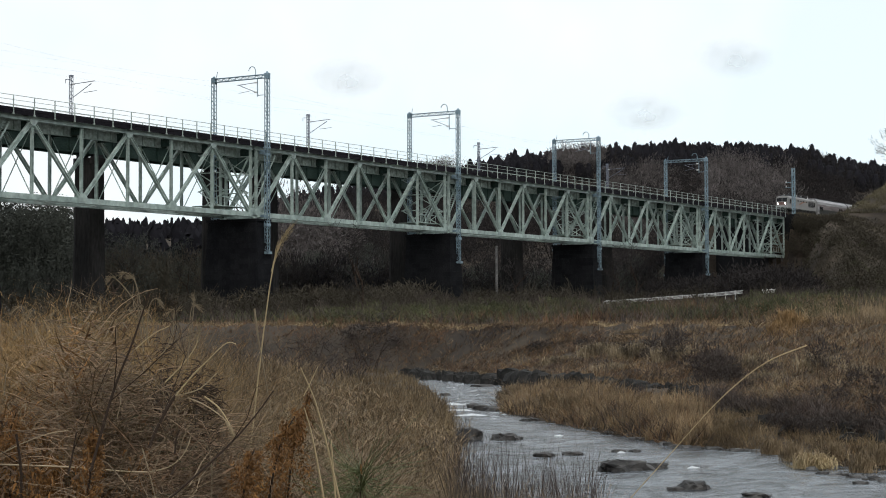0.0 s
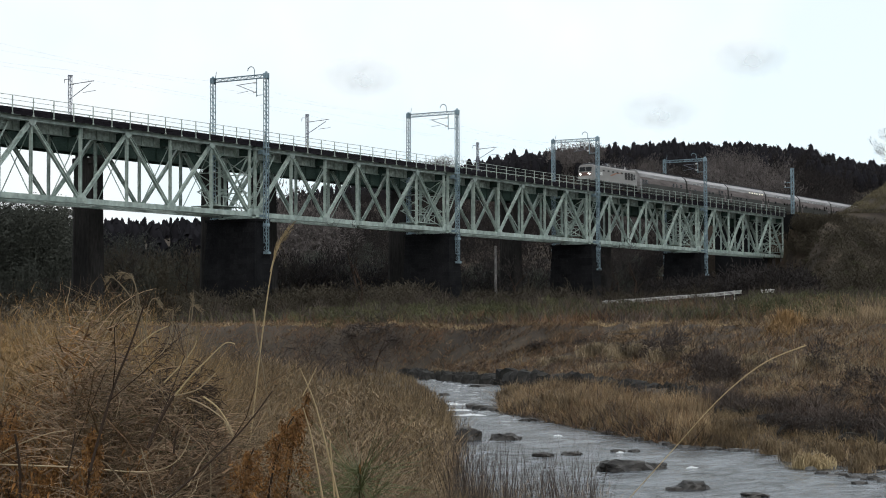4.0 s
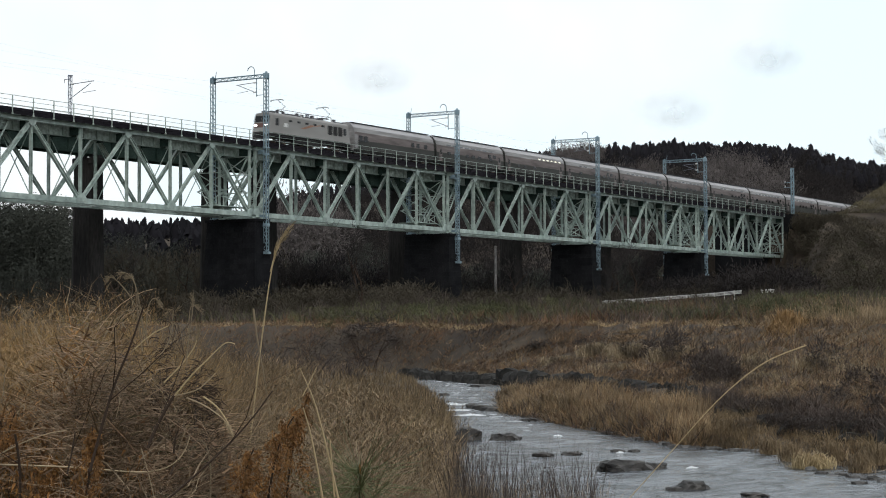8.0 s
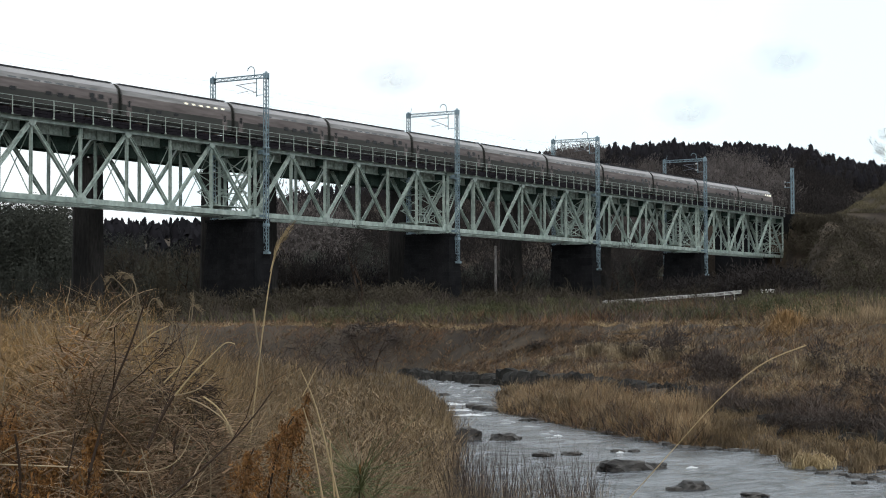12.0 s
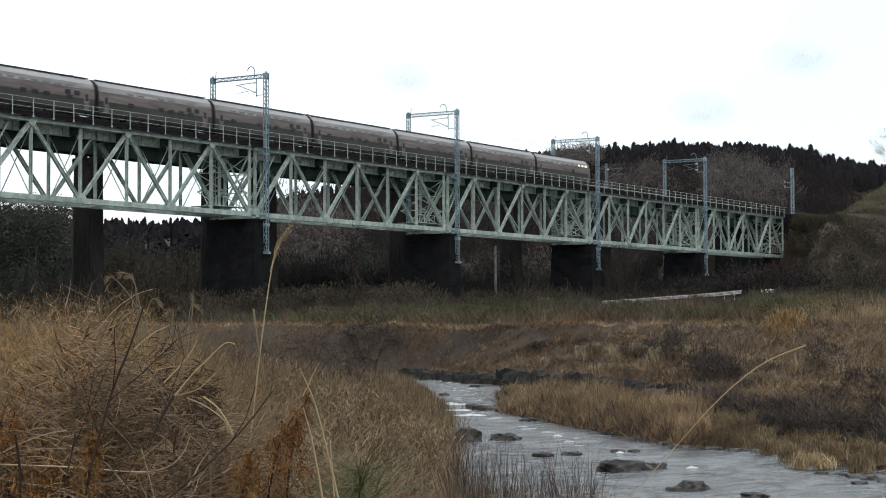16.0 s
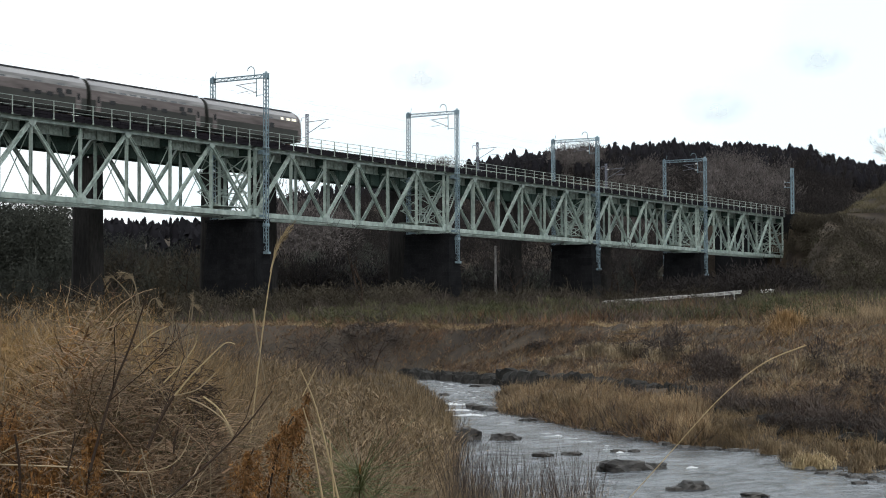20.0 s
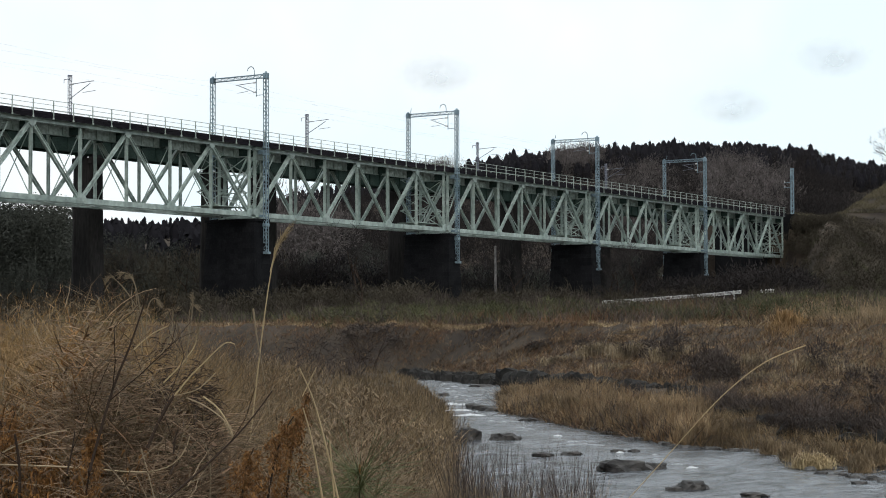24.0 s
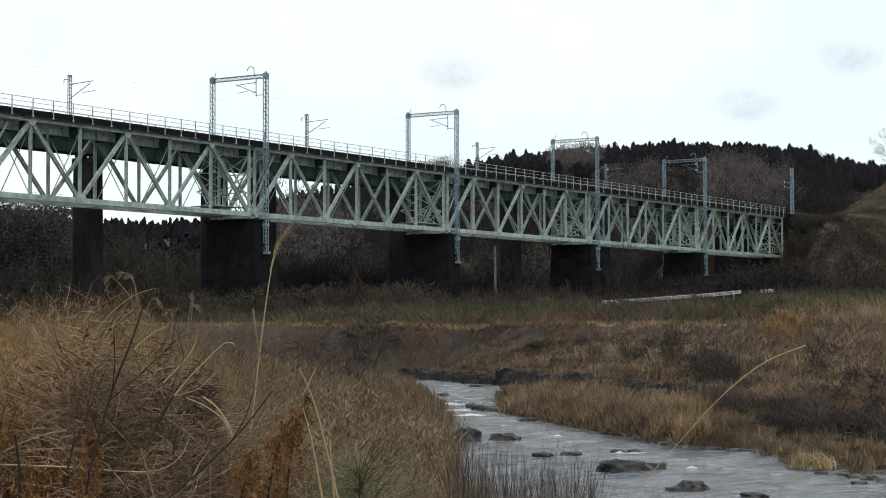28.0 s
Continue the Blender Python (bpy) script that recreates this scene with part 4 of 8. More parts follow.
def sleeping_car(kind, label, L=19.6):
    """A two-deck stainless car; its own origin is its front end on the rail, x runs back."""
    car = thing("passenger_car", label, "train car", "cars of the train")
    H = 1.46
    prof = section(H, 0.34, 1.78, 2.82, 4.14)
    tail = kind == "tail"
    x0, x1 = 0.2, L + (0.0 if not tail else -0.9)
    for sg in (-1, 1):
        # reflections banded into the skin colours: ground lowest, then fields, sky at the top
        part("lower_side", strip(x0, x1, prof, 0, 2, M_band, "lower_side", sg), car, "stainless lower side coloured dark as reflected ground")
        part("middle_side", strip(x0, x1, prof, 2, 3, M_rose, "middle_side", sg), car, "stainless side coloured rose-brown as reflected fields")
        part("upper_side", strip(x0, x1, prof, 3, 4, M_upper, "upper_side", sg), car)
        part("roof_edge", strip(x0, x1, prof, 4, 5, M_silver, "roof_edge", sg), car, "roof edge coloured pale as reflected sky")
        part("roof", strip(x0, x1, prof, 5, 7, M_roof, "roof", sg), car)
    part("roof_ridge", Shape().box(x0 + 0.3, -0.72, 4.12, x1 - 0.3, 0.72, 4.19, 0.03).done("roof_ridge", M_roofline), car, "sooty grey roof top")
    full = [(-y, z) for y, z in prof] + [(y, z) for y, z in prof[::-1]][1:]
    part("front_end", Shape().loft([[(x, y, z) for y, z in full] for x in (x0 - 0.02, x0 + 0.06)]).done("front_end", M_upper if kind == "power" else M_band), car)
    if tail:
        rings = []
        for f in np.linspace(0, 1, 6):
            g = 1 - 0.16 * f ** 2.2
            rings.append([(x1 + 0.9 * math.sin(f * 1.5), y * g, 0.28 + (z - 0.28) * (1 - 0.13 * f ** 2)) for y, z in full])
        part("rounded_tail", Shape().loft(rings).done("rounded_tail", M_rose, True), car, "rounded dull stainless tail end")
        part("tail_window", Shape().box(x1 + 0.72, -1.0, 2.0, x1 + 0.93, 1.0, 2.8, 0.03).done("tail_window", M_glass), car)
        for y in (-0.85, 0.85):
            part("tail_lamp", Shape().tube((x1 + 0.78, y, 1.2), (x1 + 0.96, y, 1.2), 0.12).done("tail_lamp", M_face), car)
    else:
        part("rear_end", Shape().loft([[(x, y, z) for y, z in full] for x in (x1 - 0.06, x1 + 0.02)]).done("rear_end", M_band), car)
        part("gangway", Shape().box(x1 + 0.02, -0.6, 0.9, x1 + 0.4, 0.6, 3.3).done("gangway", M_black), car)
    part("floor_pan", Shape().box(x0 + 0.1, -1.2, 0.28, x1 - 0.1, 1.2, 0.42).done("floor_pan", M_black), car)
    for xa, xb, zz in ((5.0, 7.2, -0.12), (7.6, 10.4, -0.05), (10.8, 12.1, -0.16), (12.5, 14.6, -0.08)):
        part("equipment_box", Shape().box(xa, -1.22, zz, xb, 1.22, 0.29, 0.05).done("equipment_box", M_black), car)
    for x in (2.9, L - 2.9):
        bogie(car, x)
    if kind == "power":
        for sg in (-1, 1):
            for x in (1.2, 2.4):
                side_panel(car, "louvre", x, x + 0.9, 1.6, 2.4, H * sg, M_glass)
            side_panel(car, "pale_end_panel", 0.25, 0.95, 0.7, 2.5, H * sg, M_upper)
            for x in (14.2, 15.6, 17.6):
                side_panel(car, "side_window", x, x + 0.7, 1.85, 2.45, H * sg, M_glass)
        return car
    rnd = random.Random(kind)
    for sg in (-1, 1):
        y = H * sg
        for x in (1.0, L - 1.7) if not tail else (1.0,):
            side_panel(car, "door", x, x + 0.75, 0.5, 2.4, y, M_rose, 0.015)
            side_panel(car, "door_window", x + 0.2, x + 0.55, 1.5, 2.25, y + 0.016 * sg, M_glass)
        if kind == "diner":
            for i in range(6):
                leaning_panel(car, "lit_window", 11.0 + i * 1.35, 11.55 + i * 1.35, (H - 0.08, 2.90), (H - 0.125, 3.10), sg, M_litwin)
            for x in (4.0, 6.0, 9.0):
                side_panel(car, "lower_window", x, x + 0.8, 1.35, 1.65, y, M_glass)
            continue
        n = 8 if not tail else 6
        for i in range(n):
            x = 3.1 + i * 1.72
            if kind != "plain" or i % 3:
                leaning_panel(car, "upper_window", x, x + 1.15, (H - 0.09, 2.86), (H - 0.19, 3.22), sg, M_upglass)
            if not tail and rnd.random() < 0.5:
                side_panel(car, "lower_window", x + 0.1, x + 1.0, 1.56, 1.98, y, M_glass)
        for x in (L - 3.2, L - 4.6) if not tail else ():
            side_panel(car, "corridor_window", x, x + 0.8, 2.0, 2.5, y, M_glass)
        if tail:
            for x in (L - 4.4, L - 3.2, L - 2.1):
                leaning_panel(car, "lounge_window", x, x + (0.5 if x < L - 4 else 0.6 if x < L - 2.5 else 0.8), (H - 0.075, 2.88), (H - 0.16, 3.2), sg, M_litwin)
            side_panel(car, "side_window", L - 6.8, L - 6.0, 1.7, 2.3, y, M_glass)
    return car


def locomotive():
    lo = thing("locomotive", "silver-grey electric locomotive with orange stripe and lit headlamps", "locomotive")
    H, L = 1.42, 18.05
    prof = [(H, 1.0), (H, 3.3), (H - 0.10, 3.5), (H - 0.42, 3.66), (0, 3.72)]
    full = [(-y, z) for y, z in prof] + [(y, z) for y, z in prof[::-1]][1:]
    rings = []
    for x, g, dz in ((0.0, 0.86, -0.08), (0.15, 0.93, -0.02), (0.85, 1.0, 0.0), (L - 0.85, 1.0, 0.0), (L - 0.15, 0.93, -0.02), (L, 0.86, -0.08)):
        rings.append([(x + (0.55 if z > 2.0 and x < 0.5 else (-0.55 if z > 2.0 and x > L - 0.5 else 0)), y * g, z + (dz if z > 3 else 0)) for y, z in full])
    part("body", Shape().loft(rings).done("body", M_loco), lo)
    part("underframe", Shape().box(0.3, -1.3, 0.75, L - 0.3, 1.3, 0.95).box(5.5, -1.15, 0.3, L - 5.5, 1.15, 0.75).done("underframe", M_black), lo)
    for x in (3.1, L / 2, L - 3.1):
        bogie(lo, x)
    for x, e in ((0.0, -1), (L, 1)):
        part("skirt", Shape().box(x - 0.05 if e < 0 else x - 0.5, -1.2, 0.3, x + 0.5 if e < 0 else x + 0.05, 1.2, 0.95, 0.05).done("skirt", M_black), lo)
        part("coupler", Shape().box(x - 0.45 if e < 0 else x, -0.15, 0.75, x if e < 0 else x + 0.45, 0.15, 1.0).done("coupler", M_black), lo)
        lean = [(x - e * ((zz - 1.0) * 0.235 - o), zz) for zz, o in ((1.78, 0.03), (2.34, 0.03), (2.34, -0.06), (1.78, -0.06))]
        part("face_band", Shape().loft([[(px, yy, pz) for px, pz in lean] for yy in (-1.14, 1.14)]).done("face_band", M_face), lo, "brownish red band under the windscreen")
        part("bumper_band", Shape().box(x - 0.06 if e < 0 else x - 0.02, -1.15, 1.0, x + 0.02 if e < 0 else x + 0.06, 1.15, 1.22, 0.02).done("bumper_band", M_band), lo)
        for y0, y1 in ((-1.12, -0.06), (0.06, 1.12)):
            s = Shape().add([(x + 0.31 * -e, y0, 2.48), (x + 0.31 * -e, y1, 2.48), (x + 0.49 * -e, y1, 3.24), (x + 0.49 * -e, y0, 3.24),
                             (x + 0.42 * -e, y0, 2.48), (x + 0.42 * -e, y1, 2.48), (x + 0.62 * -e, y1, 3.24), (x + 0.62 * -e, y0, 3.24)], BOX)
            part("windscreen", s.done("windscreen", M_glass), lo)
        for y in (-0.82, 0.82):
            ring = part("headlamp", Shape().tube((x - 0.34 * e, y, 2.06), (x - 0.16 * e, y, 2.06), 0.19).done("headlamp_ring", M_silver), lo)
            part("lens", Shape().tube((x - 0.16 * e, y, 2.06), (x - 0.13 * e, y, 2.06), 0.14).done("lens", M_lamp if e < 0 else M_glass), ring, "lit white lens" if e < 0 else "")
    for sg in (-1, 1):
        y = H * sg
        side_panel(lo, "cab_window", 1.35, 1.95, 2.05, 2.95, y, M_glass)
        side_panel(lo, "cab_door", 2.15, 2.8, 1.0, 3.0, y, M_loco, 0.02)
        side_panel(lo, "number_panel", 3.1, 3.9, 2.0, 2.5, y, M_white, 0.015)
        for i in range(5):
            side_panel(lo, "vent", 4.1 + i * 1.75, 4.75 + i * 1.75, 2.72, 2.98, y, M_glass)
        for i in range(3):
            lv = side_panel(lo, "louvre_panel", 12.6 + i * 1.15, 13.5 + i * 1.15, 1.9, 3.05, y, M_black, 0.03)
            for j in range(6):
                part("slat", Shape().box(12.66 + i * 1.15, min(y + 0.03 * sg, y + 0.05 * sg), 1.85 + j * 0.18, 13.44 + i * 1.15, max(y + 0.03 * sg, y + 0.05 * sg), 1.90 + j * 0.18).done("slat", M_black), lv)
        side_panel(lo, "cab_window", L - 1.95, L - 1.35, 2.05, 2.95, y, M_glass)
        st = Shape()
        for k, (xa, xb, za, zb) in enumerate(((6.6, 9.9, 2.1, 2.75), (7.9, 12.0, 2.55, 2.9))):
            pts = [(xa, za), (xa + 0.9, za), (xb, zb), (xb - 1.1, zb)]
            st.loft([[(px, y - 0.01 * sg, pz) for px, pz in pts], [(px, y + (0.012 + 0.003 * k) * sg, pz) for px, pz in pts]])
        part("stripe", st.done("stripe", M_red), lo, "slanting orange-red stripe")
        part("sill_line", Shape().box(0.8, min(y, y + 0.02 * sg), 1.0, L - 0.8, max(y, y + 0.02 * sg), 1.12).done("sill_line", M_black), lo)
    for xa, xb, w, h in ((4.6, 7.6, 0.75, 0.06), (8.2, 10.4, 0.85, 0.0), (11.0, 12.6, 0.7, 0.08), (15.2, 16.6, 0.8, 0.0)):
        part("roof_box", Shape().box(xa, -w, 3.5, xb, w, 3.82 + h, 0.08).done("roof_box", M_roofline), lo, "sooty roof equipment")
    for x in (3.0, 7.9, 10.7, 14.6):
        for y in (-0.5, 0.5):
            part("roof_insulator", Shape().tube((x, y, 3.55), (x, y, 4.25), 0.09, 0.06).done("roof_insulator", M_white), lo)
    for k, (x, w, h) in enumerate(((2.9, 0.25, 0.5), (4.4, 0.3, 0.42), (7.8, 0.22, 0.55), (8.0, 0.4, 0.35), (10.6, 0.3, 0.5), (12.9, 0.25, 0.45), (15.1, 0.35, 0.4), (17.3, 0.3, 0.25))):
        part("roof_unit", Shape().box(x, -0.6 + 0.25 * (k % 3), 3.5, x + w, -0.2 + 0.3 * (k % 3), 3.72 + h, 0.04).done("roof_unit", M_roofline), lo)
    part("air_conditioner", Shape().box(1.1, -0.75, 3.5, 2.3, 0.75, 3.9, 0.12).done("air_conditioner", M_roofline), lo, "sooty roof cooler")
    part("roof_bus_bar", Shape().tube((3.0, -0.5, 4.3), (14.6, -0.5, 4.3), 0.03, n=6).done("roof_bus_bar", M_roofline), lo)
    for x, e in ((3.6, 1), (13.4, 1)):
        pg = part("pantograph", Shape().beam((x - 0.7, -0.4, 4.1), (x + 0.7, -0.4, 4.1), 0.08, 0.1).beam((x - 0.7, 0.4, 4.1), (x + 0.7, 0.4, 4.1), 0.08, 0.1).tube((x + 0.5, 0, 4.1), (x + 1.6, 0, 4.85), 0.035, n=6).tube((x + 1.6, 0, 4.85), (x + 0.1, 0, 5.52), 0.028, n=6).tube((x - 0.6, -0.4, 3.5), (x - 0.6, -0.4, 4.1), 0.08).tube((x + 0.6, 0.4, 3.5), (x + 0.6, 0.4, 4.1), 0.08).done("pantograph", M_black), lo, "raised pantograph arm")
        part("contact_strip", Shape().beam((x - 0.1, -0.8, 5.55), (x - 0.1, 0.8, 5.55), 0.3, 0.05, (1, 0, 0)).beam((x - 0.1, -0.8, 5.55), (x - 0.1, -1.0, 5.4), 0.2, 0.04, (1, 0, 0)).beam((x - 0.1, 0.8, 5.55), (x - 0.1, 1.0, 5.4), 0.2, 0.04, (1, 0, 0)).done("contact_strip", M_black), pg)
    return lo


# coupling between locomotive and first car, along the line: metres at seconds
def coupling(t):
    return 371.17 - 23.075 * t + 0.0768 * t * t


def build_train():
    """All vehicles with their distance behind the coupling."""
    made = [(locomotive(), -18.45)]
    kinds = ["power", "twin", "diner", "plain", "twin", "twin", "plain", "twin", "twin", "plain", "twin", "tail"]
    labels = {"power": "silver and grey power car with louvres behind the locomotive", "twin": "silver two-deck sleeping car with dark lower windows",
              "diner": "silver dining car with a row of lit windows", "plain": "silver two-deck sleeping car with few upper windows", "tail": "silver lounge car with rounded tail and lit windows"}
    first = {}
    for i, k in enumerate(kinds):
        if k in first:
            car = copy_thing(first[k], pose(0, 0, 0))
        else:
            car = first[k] = sleeping_car(k, labels[k], {"power": 20.25, "tail": 18.95}.get(k, 19.6))
        made.append((car, i * 20.0 + (0.65 if i else 0.0)))
    return made


TRAIN = build_train()


# ---- plants: strands, twigs and scattered forms ----
def strands(name, a, d, h, w, lean=0.25, bend=0.3, seed=0, segs=3, mat=None, z=None, drift=(0.0, 0.0)):
    """Blades rooted at plan points: one mesh of tapering strips."""
    r = np.random.RandomState(seed)
    n = len(a)
    x, y = world_xy(a, d)
    z = ground_z(a, d) - 0.03 if z is None else z
    az, wz = r.uniform(0, 6.283, n), r.uniform(0, 6.283, n)
    ln, bd = np.abs(r.normal(0, lean, n)), np.abs(r.normal(0, bend, n))
    baz = az + r.normal(0, 0.6, n)
    rows = []
    for k in range(segs + 1):
        t = k / segs
        ox = h * (ln * t * np.cos(az) + bd * t * t * np.cos(baz) + drift[0] * t)
        oy = h * (ln * t * np.sin(az) + bd * t * t * np.sin(baz) + drift[1] * t)
        oz = h * t * (1 - 0.35 * np.minimum(bd, 1.5) * t)
        half = w * 0.5 * (1 - 0.92 * t ** 1.5)
        cx, cy = np.cos(wz) * half, np.sin(wz) * half
        rows.append(np.stack([np.stack([x + ox - cx, y + oy - cy, z + oz], -1), np.stack([x + ox + cx, y + oy + cy, z + oz], -1)], 1))
    v = np.stack(rows, 1)                      # n, segs+1, 2, 3
    per = (segs + 1) * 2
    base = (np.arange(n) * per)[:, None]
    q = np.array([[2 * k, 2 * k + 1, 2 * k + 3, 2 * k + 2] for k in range(segs)])
    quads = (base[:, :, None] + q[None]).reshape(-1, 4)
    return fast_mesh(name, v.reshape(-1, 3), quads, mat)


def stuff(name, me, label, category):
    return tagged(new(name, me), label, category, kind="stuff")


def patch(n, seed, px0, px1, d0, d1, clump=0.0, keep=None):
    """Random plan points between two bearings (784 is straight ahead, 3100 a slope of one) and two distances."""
    r = np.random.RandomState(seed)
    m = int(n * 3) if keep is not None else n
    d = np.exp(r.uniform(np.log(d0), np.log(d1), m)) if d1 / d0 > 2 else np.sqrt(r.uniform(d0 * d0, d1 * d1, m))
    px = r.uniform(px0, px1, m)
    a = (px - 784) / 3100 * d
    if clump:
        c = r.randint(0, max(1, m // 45), m)
        ca, cd = a[c], d[c]
        a, d = ca + r.normal(0, clump, m), cd + r.normal(0, clump, m)
    if keep is not None:
        k = keep(a, d)
        a, d = a[k][:n], d[k][:n]
    return a, d


def dry(a, d):
    return ~in_river(a, d)


def near_side(a, d):
    return (seg_dist(a, d, RIVER_LEFT) < seg_dist(a, d, RIVER_RIGHT)) & ~in_river(a, d)


def far_side(a, d):
    return (seg_dist(a, d, RIVER_LEFT) >= seg_dist(a, d, RIVER_RIGHT)) & ~in_river(a, d)


def tubes(name, segs, mat, sides=3):
    """Thin tapering prisms from rows of x0 y0 z0 x1 y1 z1 r0 r1."""
    s = np.asarray(segs, float)
    p, q = s[:, 0:3], s[:, 3:6]
    dd = q - p
    dd /= np.linalg.norm(dd, axis=1, keepdims=True) + 1e-9
    ref = np.where(np.abs(dd[:, 2:3]) < 0.9, np.array([[0, 0, 1.0]]), np.array([[1.0, 0, 0]]))
    u = np.cross(dd, ref)
    u /= np.linalg.norm(u, axis=1, keepdims=True)
    v = np.cross(dd, u)
    rings = []
    for end, r in ((p, s[:, 6:7]), (q, s[:, 7:8])):
        for k in range(sides):
            t = 6.28318 * k / sides
            rings.append(end + (u * math.cos(t) + v * math.sin(t)) * r)
    vv = np.stack(rings, 1).reshape(-1, 3)
    base = (np.arange(len(s)) * sides * 2)[:, None, None]
    qd = np.array([[k, (k + 1) % sides, sides + (k + 1) % sides, sides + k] for k in range(sides)])
    return fast_mesh(name, vv, (base + qd[None]).reshape(-1, 4), mat)


def sweep(name, c, r0, r1, mat, sides=5):
    """One connected tapering tube along the points c."""
    c = np.asarray(c, float)
    n = len(c)
    tan = np.gradient(c, axis=0)
    tan /= np.linalg.norm(tan, axis=1, keepdims=True) + 1e-9
    u = np.cross(tan, np.array([0.31, 0.87, 0.12]))
    u /= np.linalg.norm(u, axis=1, keepdims=True)
    w = np.cross(tan, u)
    rr = np.linspace(r0, r1, n)[:, None, None]
    ang = np.arange(sides) * 6.28318 / sides
    v = c[:, None, :] + rr * (u[:, None, :] * np.cos(ang)[None, :, None] + w[:, None, :] * np.sin(ang)[None, :, None])
    i, k = np.meshgrid(np.arange(n - 1), np.arange(sides), indexing="ij")
    k2 = (k + 1) % sides
    q = np.stack([i * sides + k, i * sides + k2, (i + 1) * sides + k2, (i + 1) * sides + k], -1).reshape(-1, 4)
    return fast_mesh(name, v.reshape(-1, 3), q, mat)


def fine_part(name, me, parent, label=""):
    """A joined part of pieces too fine to pick apart."""
    return tagged(part(name, me, parent, label), kind="stuff")


def grow(rnd, p, d, length, r, depth, out, spread=0.55, up=0.15, kids=(2, 3), wob=0.12, shrink=0.72):
    """Branches from p towards d; rows for tubes() gather in out[depth]."""
    steps = 3 if depth > 1 else 2
    for k in range(steps):
        nd = (d + Vector((rnd.gauss(0, wob), rnd.gauss(0, wob), rnd.gauss(0, wob) + up * 0.3))).normalized()
        q = p + nd * (length / steps)
        r1 = r * 0.85
        out.append((depth, (*p, *q, r, r1)))
        if depth > 0 and k < steps - 1 and rnd.random() < 0.75:
            side = Vector((rnd.gauss(0, 1), rnd.gauss(0, 1), rnd.gauss(0, 0.5)))
            side = (side - nd * side.dot(nd)).normalized()
            grow(rnd, q, (nd * (1 - spread) + side * spread * 1.3 + Vector((0, 0, up))).normalized(), length * shrink * rnd.uniform(0.6, 0.95), r1 * 0.6, depth - 1, out, spread, up, kids, wob, shrink)
        p, d, r = q, nd, r1
    if depth > 0:
        for _ in range(rnd.randint(*kids)):
            side = Vector((rnd.gauss(0, 1), rnd.gauss(0, 1), rnd.gauss(0, 0.5)))
            side = (side - d * side.dot(d)).normalized()
            grow(rnd, p, (d * (1 - spread) + side * spread + Vector((0, 0, up))).normalized(), length * shrink * rnd.uniform(0.75, 1.05), r * 0.7, depth - 1, out, spread, up, kids, wob, shrink)


def bare_tree(seed, height, label, group, twig=None, at=None, depth=4, spread=0.5):
    rnd = random.Random(seed)
    out = []
    grow(rnd, Vector((0, 0, -0.3)), Vector((rnd.gauss(0, 0.06), rnd.gauss(0, 0.06), 1)).normalized(), height * 0.36, height * 0.017, depth, out, spread, 0.12)
    t = thing("bare_tree", label, "tree", group, at=at)
    part("trunk", tubes("trunk", [r for k, r in out if k >= depth - 1], M_bark, 6), t)
    fine_part("crown", tubes("crown", [(*r[:6], max(r[6], 0.02), max(r[7], 0.014)) for k, r in out if k < depth - 1], twig or M_twig, 3), t)
    return t


def scatter(name, verts, faces, place, mat):
    """Many copies of one small form, turned and scaled, in one mesh. place: rows x, y, z, width, height, turn."""
    pl = np.asarray(place, float)
    v = np.asarray(verts, float)
    c, s = np.cos(pl[:, 5:6]), np.sin(pl[:, 5:6])
    X = (v[None, :, 0] * c - v[None, :, 1] * s) * pl[:, 3:4] + pl[:, 0:1]
    Y = (v[None, :, 0] * s + v[None, :, 1] * c) * pl[:, 3:4] + pl[:, 1:2]
    Z = v[None, :, 2] * pl[:, 4:5] + pl[:, 2:3]
    allv = np.stack([X, Y, Z], -1).reshape(-1, 3)
    f = np.asarray(faces)
    quads = (np.arange(len(pl))[:, None, None] * len(v) + f[None]).reshape(-1, f.shape[1])
    return fast_mesh(name, allv, quads, mat)


def conifer_form(seed, tiers=6, arms=4):
    """A cedar: a dark heart and ragged tiers of drooping branches round it, height 1, width 1."""
    r = np.random.RandomState(seed)
    v, f = [], []
    for k, (z, w) in enumerate(((0.0, 0.28), (0.4, 0.38), (0.7, 0.33), (0.88, 0.20), (0.98, 0.06))):
        for s in range(5):
            g = 6.283 * (s + 0.5 * (k % 2)) / 5 + r.normal(0, 0.2)
            rr = w * r.uniform(0.7, 1.2)
            v.append((math.cos(g) * rr, math.sin(g) * rr, z + r.uniform(-0.03, 0.03)))
    f += [(k * 5 + s, k * 5 + (s + 1) % 5, (k + 1) * 5 + (s + 1) % 5, (k + 1) * 5 + s) for k in range(4) for s in range(5)]
    for k in range(tiers):
        z = 0.14 + 0.80 * k / (tiers - 1)
        for s in range(arms if k < tiers - 2 else 3):
            g = r.uniform(0, 6.283)
            rr = (0.54 * (1.06 - z) ** 0.32) * r.uniform(0.55, 1.15)
            h, t = r.uniform(0.05, 0.11), r.uniform(0.25, 0.5)
            o = len(v)
            tip = z - 0.04 + r.uniform(-0.05, 0.05)
            v.extend([(0, 0, z + h), (math.cos(g - t) * rr * 0.7, math.sin(g - t) * rr * 0.7, z - 0.02), (math.cos(g) * rr, math.sin(g) * rr, tip), (math.cos(g + t) * rr * 0.7, math.sin(g + t) * rr * 0.7, z - 0.01)])
            f.append((o, o + 1, o + 2, o + 3))
    return v, f


